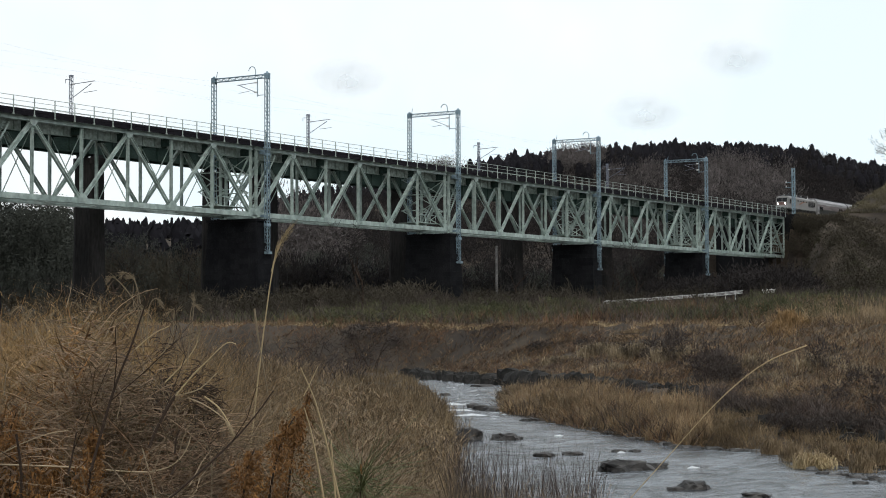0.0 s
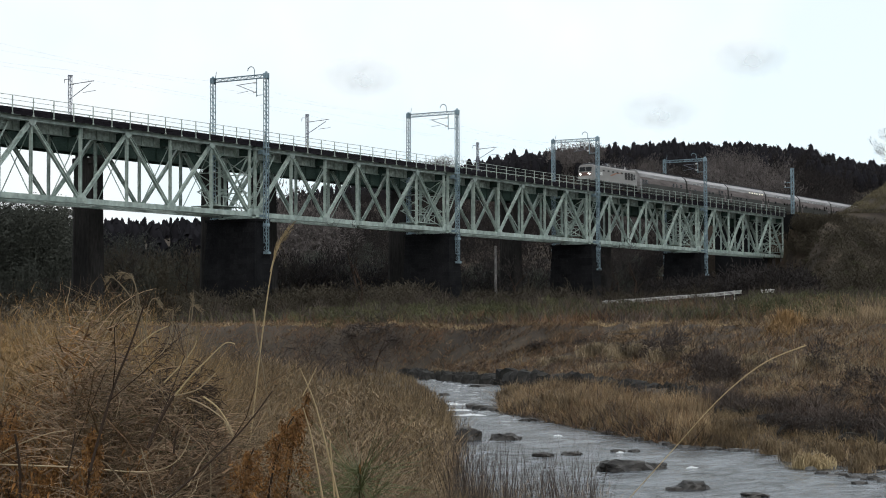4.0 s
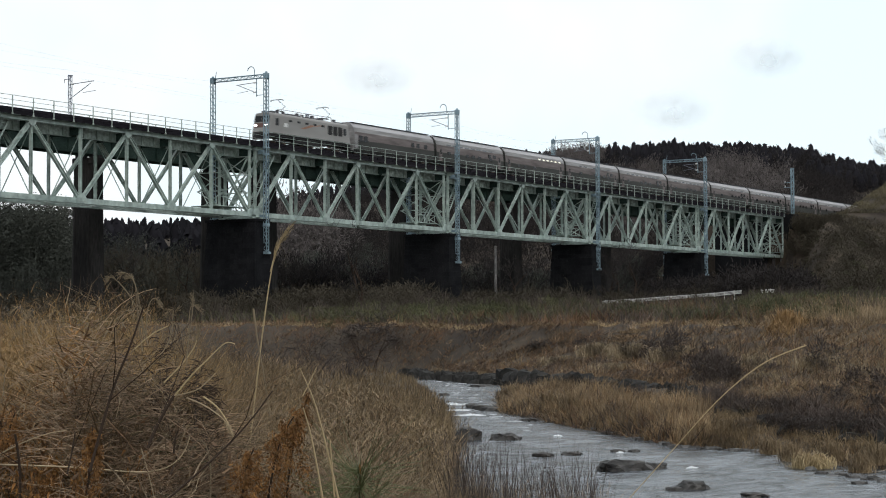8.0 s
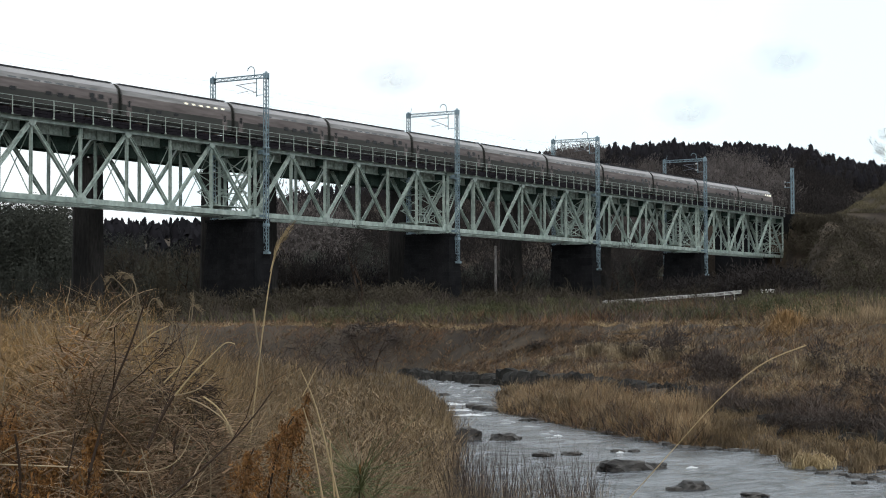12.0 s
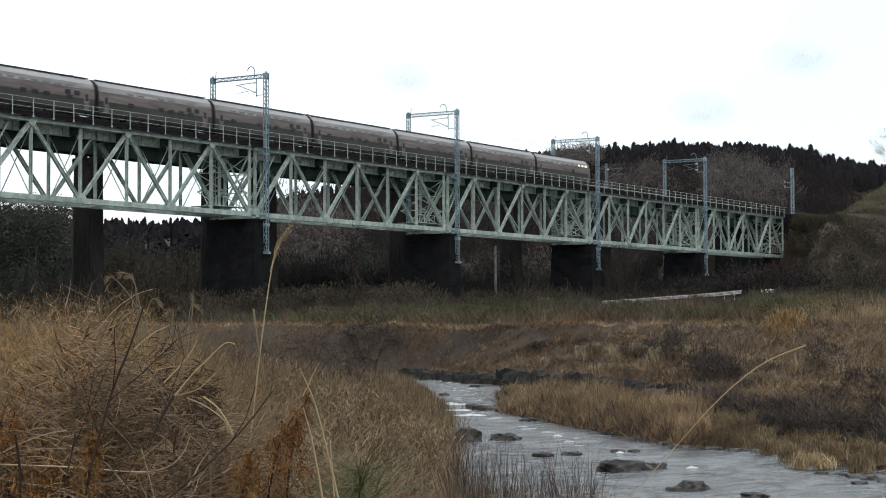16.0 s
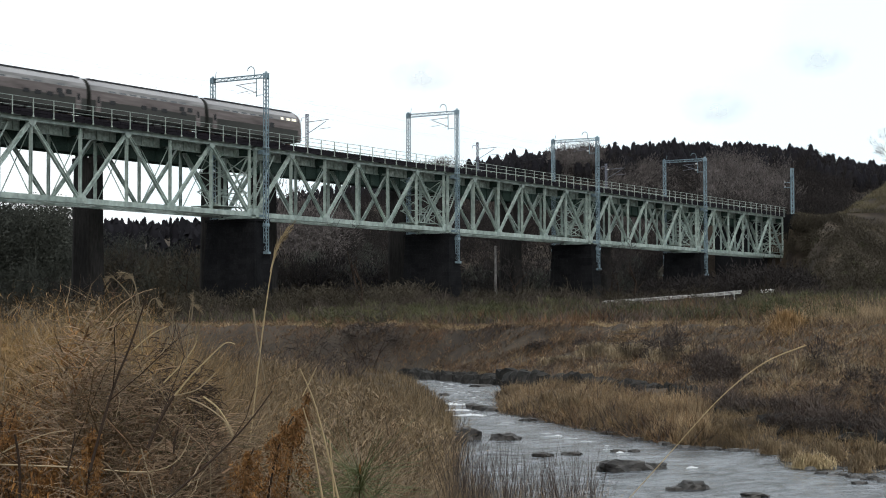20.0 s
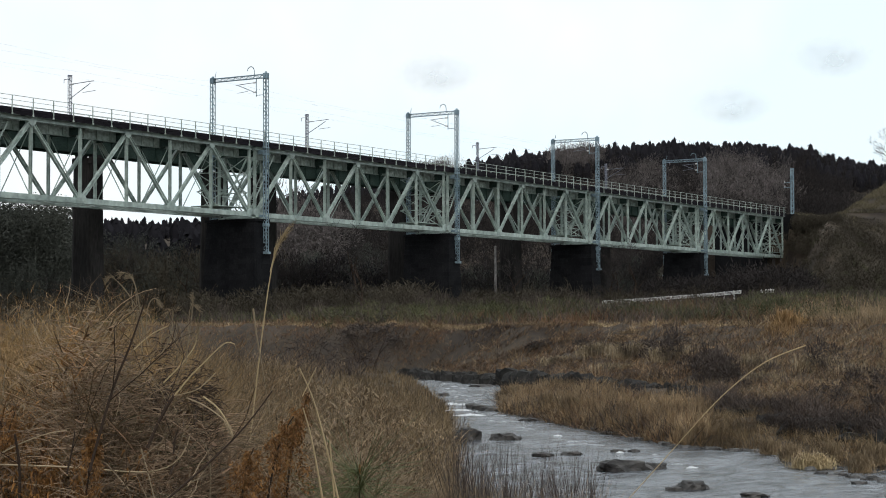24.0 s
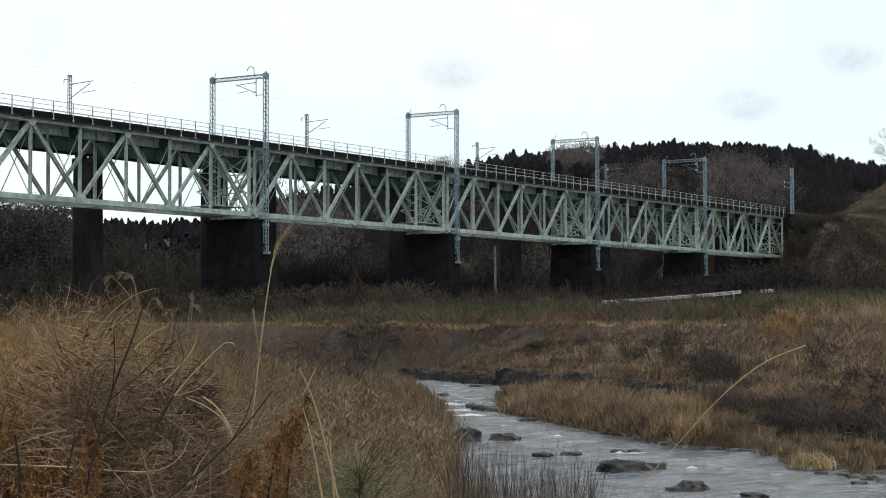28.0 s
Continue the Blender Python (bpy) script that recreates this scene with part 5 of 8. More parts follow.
def fluff_form(seed, n=95, size=0.064):
    """A leafless crown seen from afar: a dome of many short fine twig ends, height 1, width 1."""
    r = np.random.RandomState(seed)
    v, f = [], []
    balls = [(r.normal(0, 0.2), r.normal(0, 0.2), r.uniform(0.3, 0.7), r.uniform(0.16, 0.27)) for _ in range(6)] + [(0, 0, 0.68, 0.26)]
    for _ in range(n):
        bx, by, bz, br = balls[r.randint(len(balls))]
        g = r.normal(0, 1, 3)
        g /= np.linalg.norm(g)
        c = np.array([bx, by, bz]) + g * br * r.uniform(0.45, 1.1)
        u = (g + np.array([0, 0, 0.8]) + r.normal(0, 0.5, 3)) * size * r.uniform(0.5, 1.2)
        w = np.cross(u, r.normal(0, 1, 3))
        w = w / (np.linalg.norm(w) + 1e-9) * size * r.uniform(0.25, 0.55)
        o = len(v)
        v.extend([tuple(c - u - w * 0.6), tuple(c - u * 0.6 + w), tuple(c + u)])
        f.append((o, o + 1, o + 2))
    for g in r.uniform(0, 6.283, 5):
        o = len(v)
        v.extend([(-0.012, 0, 0), (0.012, 0, 0), (0.3 * math.cos(g), 0.3 * math.sin(g), 0.75)])
        f.append((o, o + 1, o + 2))
    return v, f


def twig_form(seed, n=55):
    """A leafless domed crown of fine upward twigs, height 1, width 1."""
    r = np.random.RandomState(seed)
    v, f = [], []

    def blade(p, q, w):
        o = len(v)
        g = r.uniform(0, 3.14)
        dx, dy = math.cos(g) * w, math.sin(g) * w
        v.extend([(p[0] - dx, p[1] - dy, p[2]), (p[0] + dx, p[1] + dy, p[2]), (q[0] + dx * 0.15, q[1] + dy * 0.15, q[2]), (q[0] - dx * 0.15, q[1] - dy * 0.15, q[2])])
        f.append((o, o + 1, o + 2, o + 3))

    blade((0, 0, 0), (0, 0, 0.7), 0.018)
    for _ in range(n):
        el, az = math.acos(r.uniform(0.05, 1)), r.uniform(0, 6.283)
        tip = np.array([0.5 * math.sin(el) * math.cos(az), 0.5 * math.sin(el) * math.sin(az), 0.42 + 0.55 * math.cos(el)]) * r.uniform(0.85, 1.04)
        root = tip * np.array([0.35, 0.35, 0.62])
        blade(root, tip, r.uniform(0.005, 0.013))
        for _ in range(1):
            q = root + (tip - root) * r.uniform(0.3, 0.7)
            e = tip + r.normal(0, 0.09, 3)
            blade(q, e, r.uniform(0.004, 0.009))
    return v, f


def clump_form(seed, n=410):
    """An evergreen with a tapering crown of many small leaf sprays, height 1, width 1."""
    r = np.random.RandomState(seed)
    v, f = [], []
    balls = []
    for z in np.linspace(0.18, 0.92, 12):
        room = 0.30 * (1.08 - z) ** 0.7
        balls.append((r.normal(0, room * 0.6), r.normal(0, room * 0.6), z, 0.07 + 0.17 * (1 - z) * r.uniform(0.7, 1.2)))

    def leaf(c, u, w):
        o = len(v)
        v.extend([tuple(c - u - w * 0.6), tuple(c - u * 0.4 + w), tuple(c + u * 1.1)])
        f.append((o, o + 1, o + 2))

    for i in range(n):
        bx, by, bz, br = balls[r.randint(len(balls))]
        g = r.normal(0, 1, 3)
        g /= np.linalg.norm(g)
        u = np.cross(g, r.normal(0, 1, 3))
        u = u / np.linalg.norm(u) * r.uniform(0.006, 0.014)
        w = np.cross(g, u)
        w = w / np.linalg.norm(w) * r.uniform(0.005, 0.011) + g * 0.003
        leaf(np.array([bx, by, bz]) + g * br * r.uniform(0.55, 1.15), u, w)
    o = len(v)
    v.extend([(-0.015, 0, 0), (0.015, 0, 0), (0, 0, 0.7)])
    f.append((o, o + 1, o + 2))
    return v, f


def heights(a, d):
    x, y = world_xy(a, d)
    return x, y, ground_z(a, d)


def clear_of_line(a, d, gap=6):
    x, y = world_xy(a, d)
    return ~((y > 127 - gap) & (y < 147 + gap))


def woods():
    r = np.random.RandomState(5)
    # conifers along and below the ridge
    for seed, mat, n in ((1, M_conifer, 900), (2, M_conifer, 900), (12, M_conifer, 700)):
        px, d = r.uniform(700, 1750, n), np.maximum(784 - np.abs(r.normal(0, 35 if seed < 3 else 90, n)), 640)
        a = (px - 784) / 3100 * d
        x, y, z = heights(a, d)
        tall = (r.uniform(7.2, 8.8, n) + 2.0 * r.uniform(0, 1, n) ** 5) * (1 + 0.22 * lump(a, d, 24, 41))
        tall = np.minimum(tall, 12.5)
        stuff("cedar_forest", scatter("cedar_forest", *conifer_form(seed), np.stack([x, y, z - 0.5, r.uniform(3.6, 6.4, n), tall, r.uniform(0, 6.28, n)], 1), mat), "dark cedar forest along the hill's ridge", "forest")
    n = 1500
    px, d = r.uniform(-60, 720, n), 784 - np.abs(r.normal(0, 50, n))
    a = (px - 784) / 3100 * d
    x, y, z = heights(a, d)
    tall = r.uniform(5, 8, n) * (1 + 0.3 * lump(a, d, 30, 43))
    stuff("cedar_forest", scatter("cedar_forest", *conifer_form(5), np.stack([x, y, z - 0.5, r.uniform(2.2, 4.0, n), tall, r.uniform(0, 6.28, n)], 1), M_conifer), "dark cedars on the low ridge behind the bridges", "forest")
    # leafless woods on the slopes
    for seed, mat, n, p0, p1, d0, d1, t0, t1 in ((3, M_woods, 850, 440, 1750, 430, 735, 8, 12), (18, M_woods, 300, 430, 1000, 270, 420, 6, 10), (4, M_twig_pale, 40, 990, 1060, 640, 700, 11, 15), (16, M_twig_pale, 80, 1085, 1190, 480, 630, 9, 13), (22, M_woods, 45, 1390, 1460, 430, 520, 7, 11), (17, M_twig_pale, 90, 1245, 1390, 520, 640, 11, 16), (5, M_woods, 230, 1350, 1700, 400, 560, 7, 12), (19, M_woods, 200, 1280, 1500, 385, 440, 5, 9), (20, M_woods, 60, 840, 1200, 360, 420, 4, 8),
                                             (14, M_twig_pale, 9, 478, 565, 380, 420, 26, 32), (23, M_woods, 60, 560, 780, 325, 430, 9, 14), (33, M_twig_pale, 34, 466, 640, 325, 420, 10, 15), (30, M_brush, 80, 176, 460, 258, 290, 10, 13.5), (31, M_woods, 26, -40, 140, 250, 265, 4, 8), (24, M_woods, 90, 1380, 1470, 400, 540, 7, 12), (32, M_woods, 420, 440, 1350, 470, 600, 8, 13), (25, M_woods, 110, 1395, 1500, 540, 720, 8, 12), (28, M_conifer, 520, 830, 1750, 735, 784, 6.5, 9.2), (29, M_conifer, 160, 830, 1750, 690, 740, 5, 8), (15, M_twig_pale, 25, 725, 800, 690, 740, 15, 19)):
        px, d = r.uniform(p0, p1, n), r.uniform(d0, d1, n)
        a = (px - 784) / 3100 * d
        ok = world_xy(a, d)[1] > 152
        a, d = a[ok], d[ok]
        x, y, z = heights(a, d)
        tall = r.uniform(t0, t1, len(a))
        stuff("bare_woods", scatter("bare_woods", *fluff_form(seed, *((900, 0.016) if mat == M_twig_pale and p1 < 820 else (330, 0.026) if d1 > 450 else (620, 0.017))), np.stack([x, y, z - 1.5, tall * r.uniform(0.9, 1.2, len(a)), tall, r.uniform(0, 6.28, len(a))], 1), mat), "leafless grey-brown woods on the hillside", "woods")
    # dark evergreen belt behind the bridges
    for seed, n, p0, p1, d0, d1, t0, t1 in ((6, 50, -60, 12, 255, 320, 17, 20), (61, 110, 5, 128, 258, 320, 15.0, 19), (62, 30, 100, 190, 255, 320, 10, 14), (7, 60, 170, 450, 260, 320, 10, 13.0), (8, 30, 420, 1350, 300, 350, 6, 11), (9, 50, -60, 1300, 226, 262, 5, 9), (10, 30, 430, 760, 290, 340, 8, 13)):
        px, d = r.uniform(p0, p1, n), r.uniform(d0, d1, n)
        a = (px - 784) / 3100 * d
        ok = clear_of_line(a, d, 8)
        a, d = a[ok], d[ok]
        x, y, z = heights(a, d)
        ok = y > 150
        x, y, z = x[ok], y[ok], z[ok]
        tall = r.uniform(t0, t1, len(x))
        stuff("evergreen_belt", scatter("evergreen_belt", *clump_form(seed, 1100), np.stack([x, y, z - 0.5, tall * r.uniform(0.7, 1.1, len(x)), tall, r.uniform(0, 6.28, len(x))], 1), M_evergreen), "dark evergreen belt behind the bridges", "woods")
    # pointed cedars that break the low skyline
    n = 14
    px, d = r.uniform(186, 372, n), r.uniform(270, 320, n)
    a = (px - 784) / 3100 * d
    x, y, z = heights(a, d)
    tall = (3.2 + (566 - r.uniform(379, 400, n)) / 3100 * d) - z
    stuff("cedar_group", scatter("cedar_group", *conifer_form(51, 11, 7), np.stack([x, y, z, r.uniform(4, 7, n), tall, r.uniform(0, 6.28, n)], 1), M_conifer), "dark pointed cedars behind the bridges", "woods")
    # leafless wood with many stems close behind the bridges
    n = 260
    px, y = r.uniform(440, 1330, n), r.uniform(150, 185, n)
    a1 = (px - 784) / 3100
    d = y / world_xy(a1, 1.0)[1]
    x, y, z = heights(a1 * d, d)
    tall = r.uniform(7, 12, n)
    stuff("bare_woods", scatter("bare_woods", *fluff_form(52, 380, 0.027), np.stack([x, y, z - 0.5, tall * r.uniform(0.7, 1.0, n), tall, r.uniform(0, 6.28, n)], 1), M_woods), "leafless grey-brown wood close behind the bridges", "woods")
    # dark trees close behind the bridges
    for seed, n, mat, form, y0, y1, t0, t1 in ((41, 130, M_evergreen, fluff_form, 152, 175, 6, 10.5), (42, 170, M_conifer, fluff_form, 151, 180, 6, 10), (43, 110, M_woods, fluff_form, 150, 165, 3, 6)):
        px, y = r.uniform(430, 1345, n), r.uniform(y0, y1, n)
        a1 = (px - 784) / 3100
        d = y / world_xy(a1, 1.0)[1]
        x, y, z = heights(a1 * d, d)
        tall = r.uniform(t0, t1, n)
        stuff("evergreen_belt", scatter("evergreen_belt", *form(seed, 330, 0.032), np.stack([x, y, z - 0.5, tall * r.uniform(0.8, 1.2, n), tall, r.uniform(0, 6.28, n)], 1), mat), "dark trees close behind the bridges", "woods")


woods()


def thickets():
    r = np.random.RandomState(9)
    # leafless thicket on the flats in front of and under the bridge
    for seed, mat, n, p0, p1, d0, d1, t0, t1 in ((21, M_brush, 650, -100, 1420, 160, 250, 1.3, 3.2), (22, M_purple, 420, 300, 1450, 140, 235, 0.9, 2.4),
                                             (25, M_brush, 300, 1050, 1430, 245, 345, 1.5, 4.2), (26, M_olive, 160, 1340, 1700, 200, 350, 0.8, 2.0), (27, M_olive, 200, 560, 1420, 125, 165, 0.6, 1.6)):
        px, d = r.uniform(p0, p1, n), r.uniform(d0, d1, n)
        a = (px - 784) / 3100 * d
        x, y, z = heights(a, d)
        ok = ((y < 127) | (y > 148)) | (z < 6)
        ok &= ~((np.abs(y - 137.5) < 9) & (x > 349)) & ~((px > 1045) & (px < 1325) & (d < 240)) & ~((x > 376) & (y < 131))
        x, y, z = x[ok], y[ok], z[ok]
        tall = r.uniform(t0, t1, len(x))
        if len(x) == 0:
            continue
        stuff("bare_thicket", scatter("bare_thicket", *twig_form(seed, 18), np.stack([x, y, z - 0.2, tall * r.uniform(1.0, 1.5, len(x)), tall, r.uniform(0, 6.28, len(x))], 1), mat), "dark leafless thicket on the valley floor", "thicket")
    # soft dark brush over the valley's right side
    for seed, mat, n, p0, p1, d0, d1, t0, t1 in ((33, M_brush, 800, 1330, 1640, 250, 368, 1.6, 3.8), (34, M_brush, 380, 1400, 1640, 200, 300, 1.4, 3.0), (35, M_olive, 110, 1340, 1640, 200, 350, 1.0, 2.4), (36, M_purple, 130, 1330, 1640, 200, 350, 1.2, 3.0), (37, M_olive, 230, 560, 1480, 118, 190, 0.7, 1.9), (38, M_brush, 260, -60, 760, 178, 240, 1.6, 4.2)):
        px, d = r.uniform(p0, p1, n), r.uniform(d0, d1, n)
        a = (px - 784) / 3100 * d
        x, y, z = heights(a, d)
        if seed == 33:
            x, y = np.concatenate([x, r.uniform(344, 366, 280)]), np.concatenate([y, r.uniform(115, 128.3, 280)])
            a, d = plan_ad(x, y)
            px, z = 784 + 3100 * a / d, ground_z(a, d)
        ok = (((y < 125) | (y > 148)) | (z < 6)) & ~((px < 1325) & (px > 1045) & (d > 165)) & ~((z > 22.3) & (y < 131))
        ok |= (x > 343) & (y < 128.4) & (y > 110) & (z < 23.8)
        x, y, z = x[ok], y[ok], z[ok]
        tall = r.uniform(t0, t1, len(x)) * np.where((px[ok] > 1035) & (px[ok] < 1335) & (seed == 37), 0.5, 1.0) * np.where((z > 19) & (y < 131), 0.4, 1.0)
        stuff("soft_brush", scatter("soft_brush", *fluff_form(seed, 160, 0.046), np.stack([x, y, z - 0.3, tall * r.uniform(1.1, 1.7, len(x)), tall, r.uniform(0, 6.28, len(x))], 1), mat), "soft dense brush of fine dead twigs", "thicket")


thickets()


def trees():
    rnd = random.Random(4)
    protos = [bare_tree(s, hgt, "leafless grey tree in the thicket below the bridge", "bare trees by the bridge", depth=4, at=pose(0, 0, -100)) for s, hgt in ((1, 12), (2, 10), (3, 9))]
    spots = []
    for i in range(36):
        px, d = rnd.uniform(150, 1180), rnd.uniform(170, 300)
        a = (px - 784) / 3100 * d
        x, y = world_xy(a, d)
        if 126 < y < 148:
            continue
        if y < 126 and rnd.random() < 0.55:
            continue
        spots.append((x, y, float(ground_z(np.array([a]), np.array([d]))[0])))
    for i, (x, y, z) in enumerate(spots):
        p = protos[i % 3]
        if i < 3:
            p.matrix_basis = pose(x, y, z, 0, 0, rnd.uniform(0, 360))
        else:
            copy_thing(p, pose(x, y, z, 0, 0, rnd.uniform(0, 360)))
    x, y = world_xy(107.6, 418)
    bare_tree(11, 17, "large leafless tree on the grassy knoll", "", at=pose(x, y, float(ground_z(np.array([107.6]), np.array([418.0]))[0])), depth=5)


trees()


def pier_shrubs():
    r = np.random.RandomState(91)
    for seed, mat, n, p0, p1, t0, t1 in ((92, M_woods, 70, 1150, 1400, 4.0, 6.6), (93, M_brush, 30, 1075, 1400, 2.0, 3.6), (94, M_woods, 60, 1290, 1420, 5.0, 9.0)):
        px, d = r.uniform(p0, p1, n), r.uniform(243, 296, n)
        a = (px - 784) / 3100 * d
        x, y, z = heights(a, d)
        ok = y < 126
        x, y, z = x[ok], y[ok], z[ok]
        tall = r.uniform(t0, t1, len(x))
        stuff("shrub_belt", scatter("shrub_belt", *fluff_form(seed, 420, 0.034), np.stack([x, y, z - 0.4, tall * r.uniform(1.0, 1.5, len(x)), tall, r.uniform(0, 6.28, len(x))], 1), mat), "soft brown leafless shrubs before the far piers", "thicket")


pier_shrubs()


# ---- grass and reeds ----
HUMP = [(-200, 1.62), (0, 1.66), (130, 1.78), (230, 1.78), (330, 1.66), (430, 1.52), (560, 1.45), (640, 1.28), (690, 1.05), (740, 0.84), (800, 0.72)]


def hump(a, d):
    """How tall the near bank's growth stands, by its bearing, with clumps."""
    px = 784 + 3100 * a / d
    return np.interp(px, [p[0] for p in HUMP], [p[1] for p in HUMP]) * (0.80 + 0.26 * lump(a, d, 1.7, 8) + 0.16 * lump(a, d, 0.6, 9)) * (0.5 + 0.5 * smooth(seg_dist(a, d, RIVER_LEFT) / 2.8))


def spread(n, seed, px0, px1, d0, d1, keep=near_side):
    """Plan points spread evenly over bearings, as many near as far."""
    r = np.random.RandomState(seed)
    d = 1 / r.uniform(1 / d1, 1 / d0, n * 2)
    a = (r.uniform(px0, px1, n * 2) - 784) / 3100 * d
    k = keep(a, d)
    return a[k][:n], d[k][:n], r


def grasses():
    # tangled dead growth on the near bank round the tripod
    a, d, r = spread(11000, 31, -60, 430, 8.0, 24)
    stuff("tangled_grass", strands("tangled_grass", a, d, hump(a, d) * (0.5 + 0.45 * r.uniform(0, 1, len(a)) ** 2), 0.0028 + 0.00035 * d, 0.25, 0.6, 41, 3, M_brown), "tangled brown dead grass on the near bank", "grass")
    a, d, r = spread(13000, 131, -60, 450, 6.5, 22)
    stuff("lying_stems", strands("lying_stems", a, d, r.uniform(0.1, 0.42, len(a)), 0.0028 + 0.00035 * d, 1.1, 1.0, 141, 2, M_brown, z=ground_z(a, d) + hump(a, d) * r.uniform(0.25, 0.74, len(a))), "criss-cross of fallen brown stems in the growth", "grass")
    a, d, r = spread(18000, 132, -60, 450, 6.5, 24)
    stuff("lying_straw", strands("lying_straw", a, d, r.uniform(0.1, 0.4, len(a)), 0.0026 + 0.00035 * d, 1.2, 1.0, 142, 2, M_reed, z=ground_z(a, d) + hump(a, d) * r.uniform(0.4, 0.76, len(a))), "pale fallen straws across the growth", "grass")
    a, d, r = spread(12000, 32, -60, 480, 9.5, 26)
    stuff("straw_tangle", strands("straw_tangle", a, d, hump(a, d) * (0.5 + 0.5 * r.uniform(0, 1, len(a)) ** 2), 0.0028 + 0.00035 * d, 0.25, 0.7, 42, 2, M_reed), "straw-coloured arching grass on the near bank", "grass")
    a, d, r = spread(17000, 231, -60, 560, 6.5, 24)
    stuff("curled_stems", strands("curled_stems", a, d, r.uniform(0.05, 0.2, len(a)), 0.0028 + 0.0004 * d, 1.0, 1.6, 241, 2, M_reed, z=ground_z(a, d) + hump(a, d) * r.uniform(0.35, 0.92, len(a))), "short curled stems and seed stalks in the growth", "grass")
    a, d, r = spread(19000, 232, 420, 825, 10, 50)
    stuff("reed_fluff", strands("reed_fluff", a, d, r.uniform(0.06, 0.2, len(a)), 0.004 + 0.0004 * d, 0.9, 1.4, 242, 2, M_reed, z=ground_z(a, d) + hump(a, d) * r.uniform(0.45, 0.9, len(a))), "fluffy curled tops of the reeds", "reeds")
    a, d, r = spread(4200, 236, 430, 815, 11, 45)
    stuff("reed_heads", strands("reed_heads", a, d, r.uniform(0.06, 0.16, len(a)), 0.004 + 0.0005 * d, 0.8, 1.8, 246, 3, M_wisp, z=ground_z(a, d) + hump(a, d) * r.uniform(0.55, 0.95, len(a))), "fluffy pale heads nodding over the reeds", "reeds")
    a, d, r = spread(5200, 237, 560, 805, 14, 48)
    stuff("reed_heads", strands("reed_heads", a, d, r.uniform(0.08, 0.2, len(a)), 0.004 + 0.0006 * d, 0.6, 1.4, 247, 3, M_straw, z=ground_z(a, d) + hump(a, d) * r.uniform(0.5, 0.97, len(a))), "fluffy pale heads nodding over the reeds", "reeds")
    a, d, r = spread(3600, 238, 370, 660, 7.5, 22, lambda a, d: near_side(a, d) & (lump(a, d, 1.1, 26) > 0.0))
    stuff("dark_stems", strands("dark_stems", a, d, hump(a, d) * r.uniform(0.45, 0.92, len(a)), 0.003 + 0.0005 * d, 0.3, 0.6, 248, 2, M_purple), "dark dead stems standing among the reeds", "reeds")
    # curled dead leaves caught in the tangle
    a, d, r = spread(9000, 133, -60, 480, 6.2, 14)
    stuff("caught_leaves", strands("caught_leaves", a, d, r.uniform(0.02, 0.055, len(a)), 0.016, 0.9, 1.2, 143, 2, M_leaf, z=ground_z(a, d) + hump(a, d) * r.uniform(0.35, 0.85, len(a))), "curled brown dead leaves caught in the growth", "leaves")
    a, d, r = spread(6000, 233, -60, 190, 5.8, 8.5)
    stuff("rusty_growth", strands("rusty_growth", a, d, r.uniform(0.05, 0.22, len(a)), 0.006, 0.9, 1.4, 243, 2, M_orange, z=ground_z(a, d) + hump(a, d) * r.uniform(0.25, 0.62, len(a))), "rust-coloured dead fern and weeds low in the growth", "weeds")
    a, d, r = spread(4500, 234, 150, 470, 5.8, 9)
    stuff("purple_tangle", strands("purple_tangle", a, d, r.uniform(0.08, 0.3, len(a)), 0.0042, 1.0, 1.7, 244, 3, M_tan, z=ground_z(a, d) + hump(a, d) * r.uniform(0.2, 0.66, len(a))), "grey-tan curled brambles low in the growth", "brambles")
    a, d, r = spread(9000, 235, -60, 150, 6.6, 12)
    stuff("rusty_growth", strands("rusty_growth", a, d, r.uniform(0.05, 0.2, len(a)), 0.003 + 0.0005 * d, 0.9, 1.4, 245, 2, M_orange, z=ground_z(a, d) + hump(a, d) * r.uniform(0.3, 0.85, len(a))), "rust-brown dead fern and grass over the bank", "weeds")
    # straw meadow further left along the bank
    for seed, n, p0, p1, mat, label in ((33, 12000, -80, 210, M_gold, "golden-brown meadow grass along the near bank"), (330, 17000, 160, 540, M_reed, "straw-brown meadow grass along the near bank")):
        a, d, r = spread(n, seed, p0, p1, 20, 80)
        stuff("straw_meadow", strands("straw_meadow", a, d, hump(a, d) * r.uniform(0.35, 1.5 if p0 < 0 else 1.12, len(a)), 0.004 + 0.0004 * d, 0.45, 0.9, 43, 2, mat), label, "grass")
    a, d, r = spread(6000, 134, -80, 560, 20, 80)
    stuff("meadow_stems", strands("meadow_stems", a, d, hump(a, d) * r.uniform(0.4, 0.95, len(a)), 0.006 + 0.0005 * d, 0.3, 0.4, 144, 2, M_brown), "dark dead stems among the meadow grass", "grass")
    a, d, r = spread(8000, 135, -120, 640, 78, 138)
    stuff("upper_meadow", strands("upper_meadow", a, d, r.uniform(0.3, 0.9, len(a)), 0.05, 0.4, 0.6, 145, 2, M_purple), "dark brush at the back of the near meadow", "undergrowth")
    a, d, r = spread(9000, 136, -120, 640, 78, 138, lambda a, d: near_side(a, d) & (lump(a, d, 9, 24) > 0.15))
    stuff("upper_straw", strands("upper_straw", a, d, r.uniform(0.2, 0.7, len(a)), 0.045, 0.5, 0.7, 146, 3, M_straw), "straw patches at the back of the near meadow", "grass")
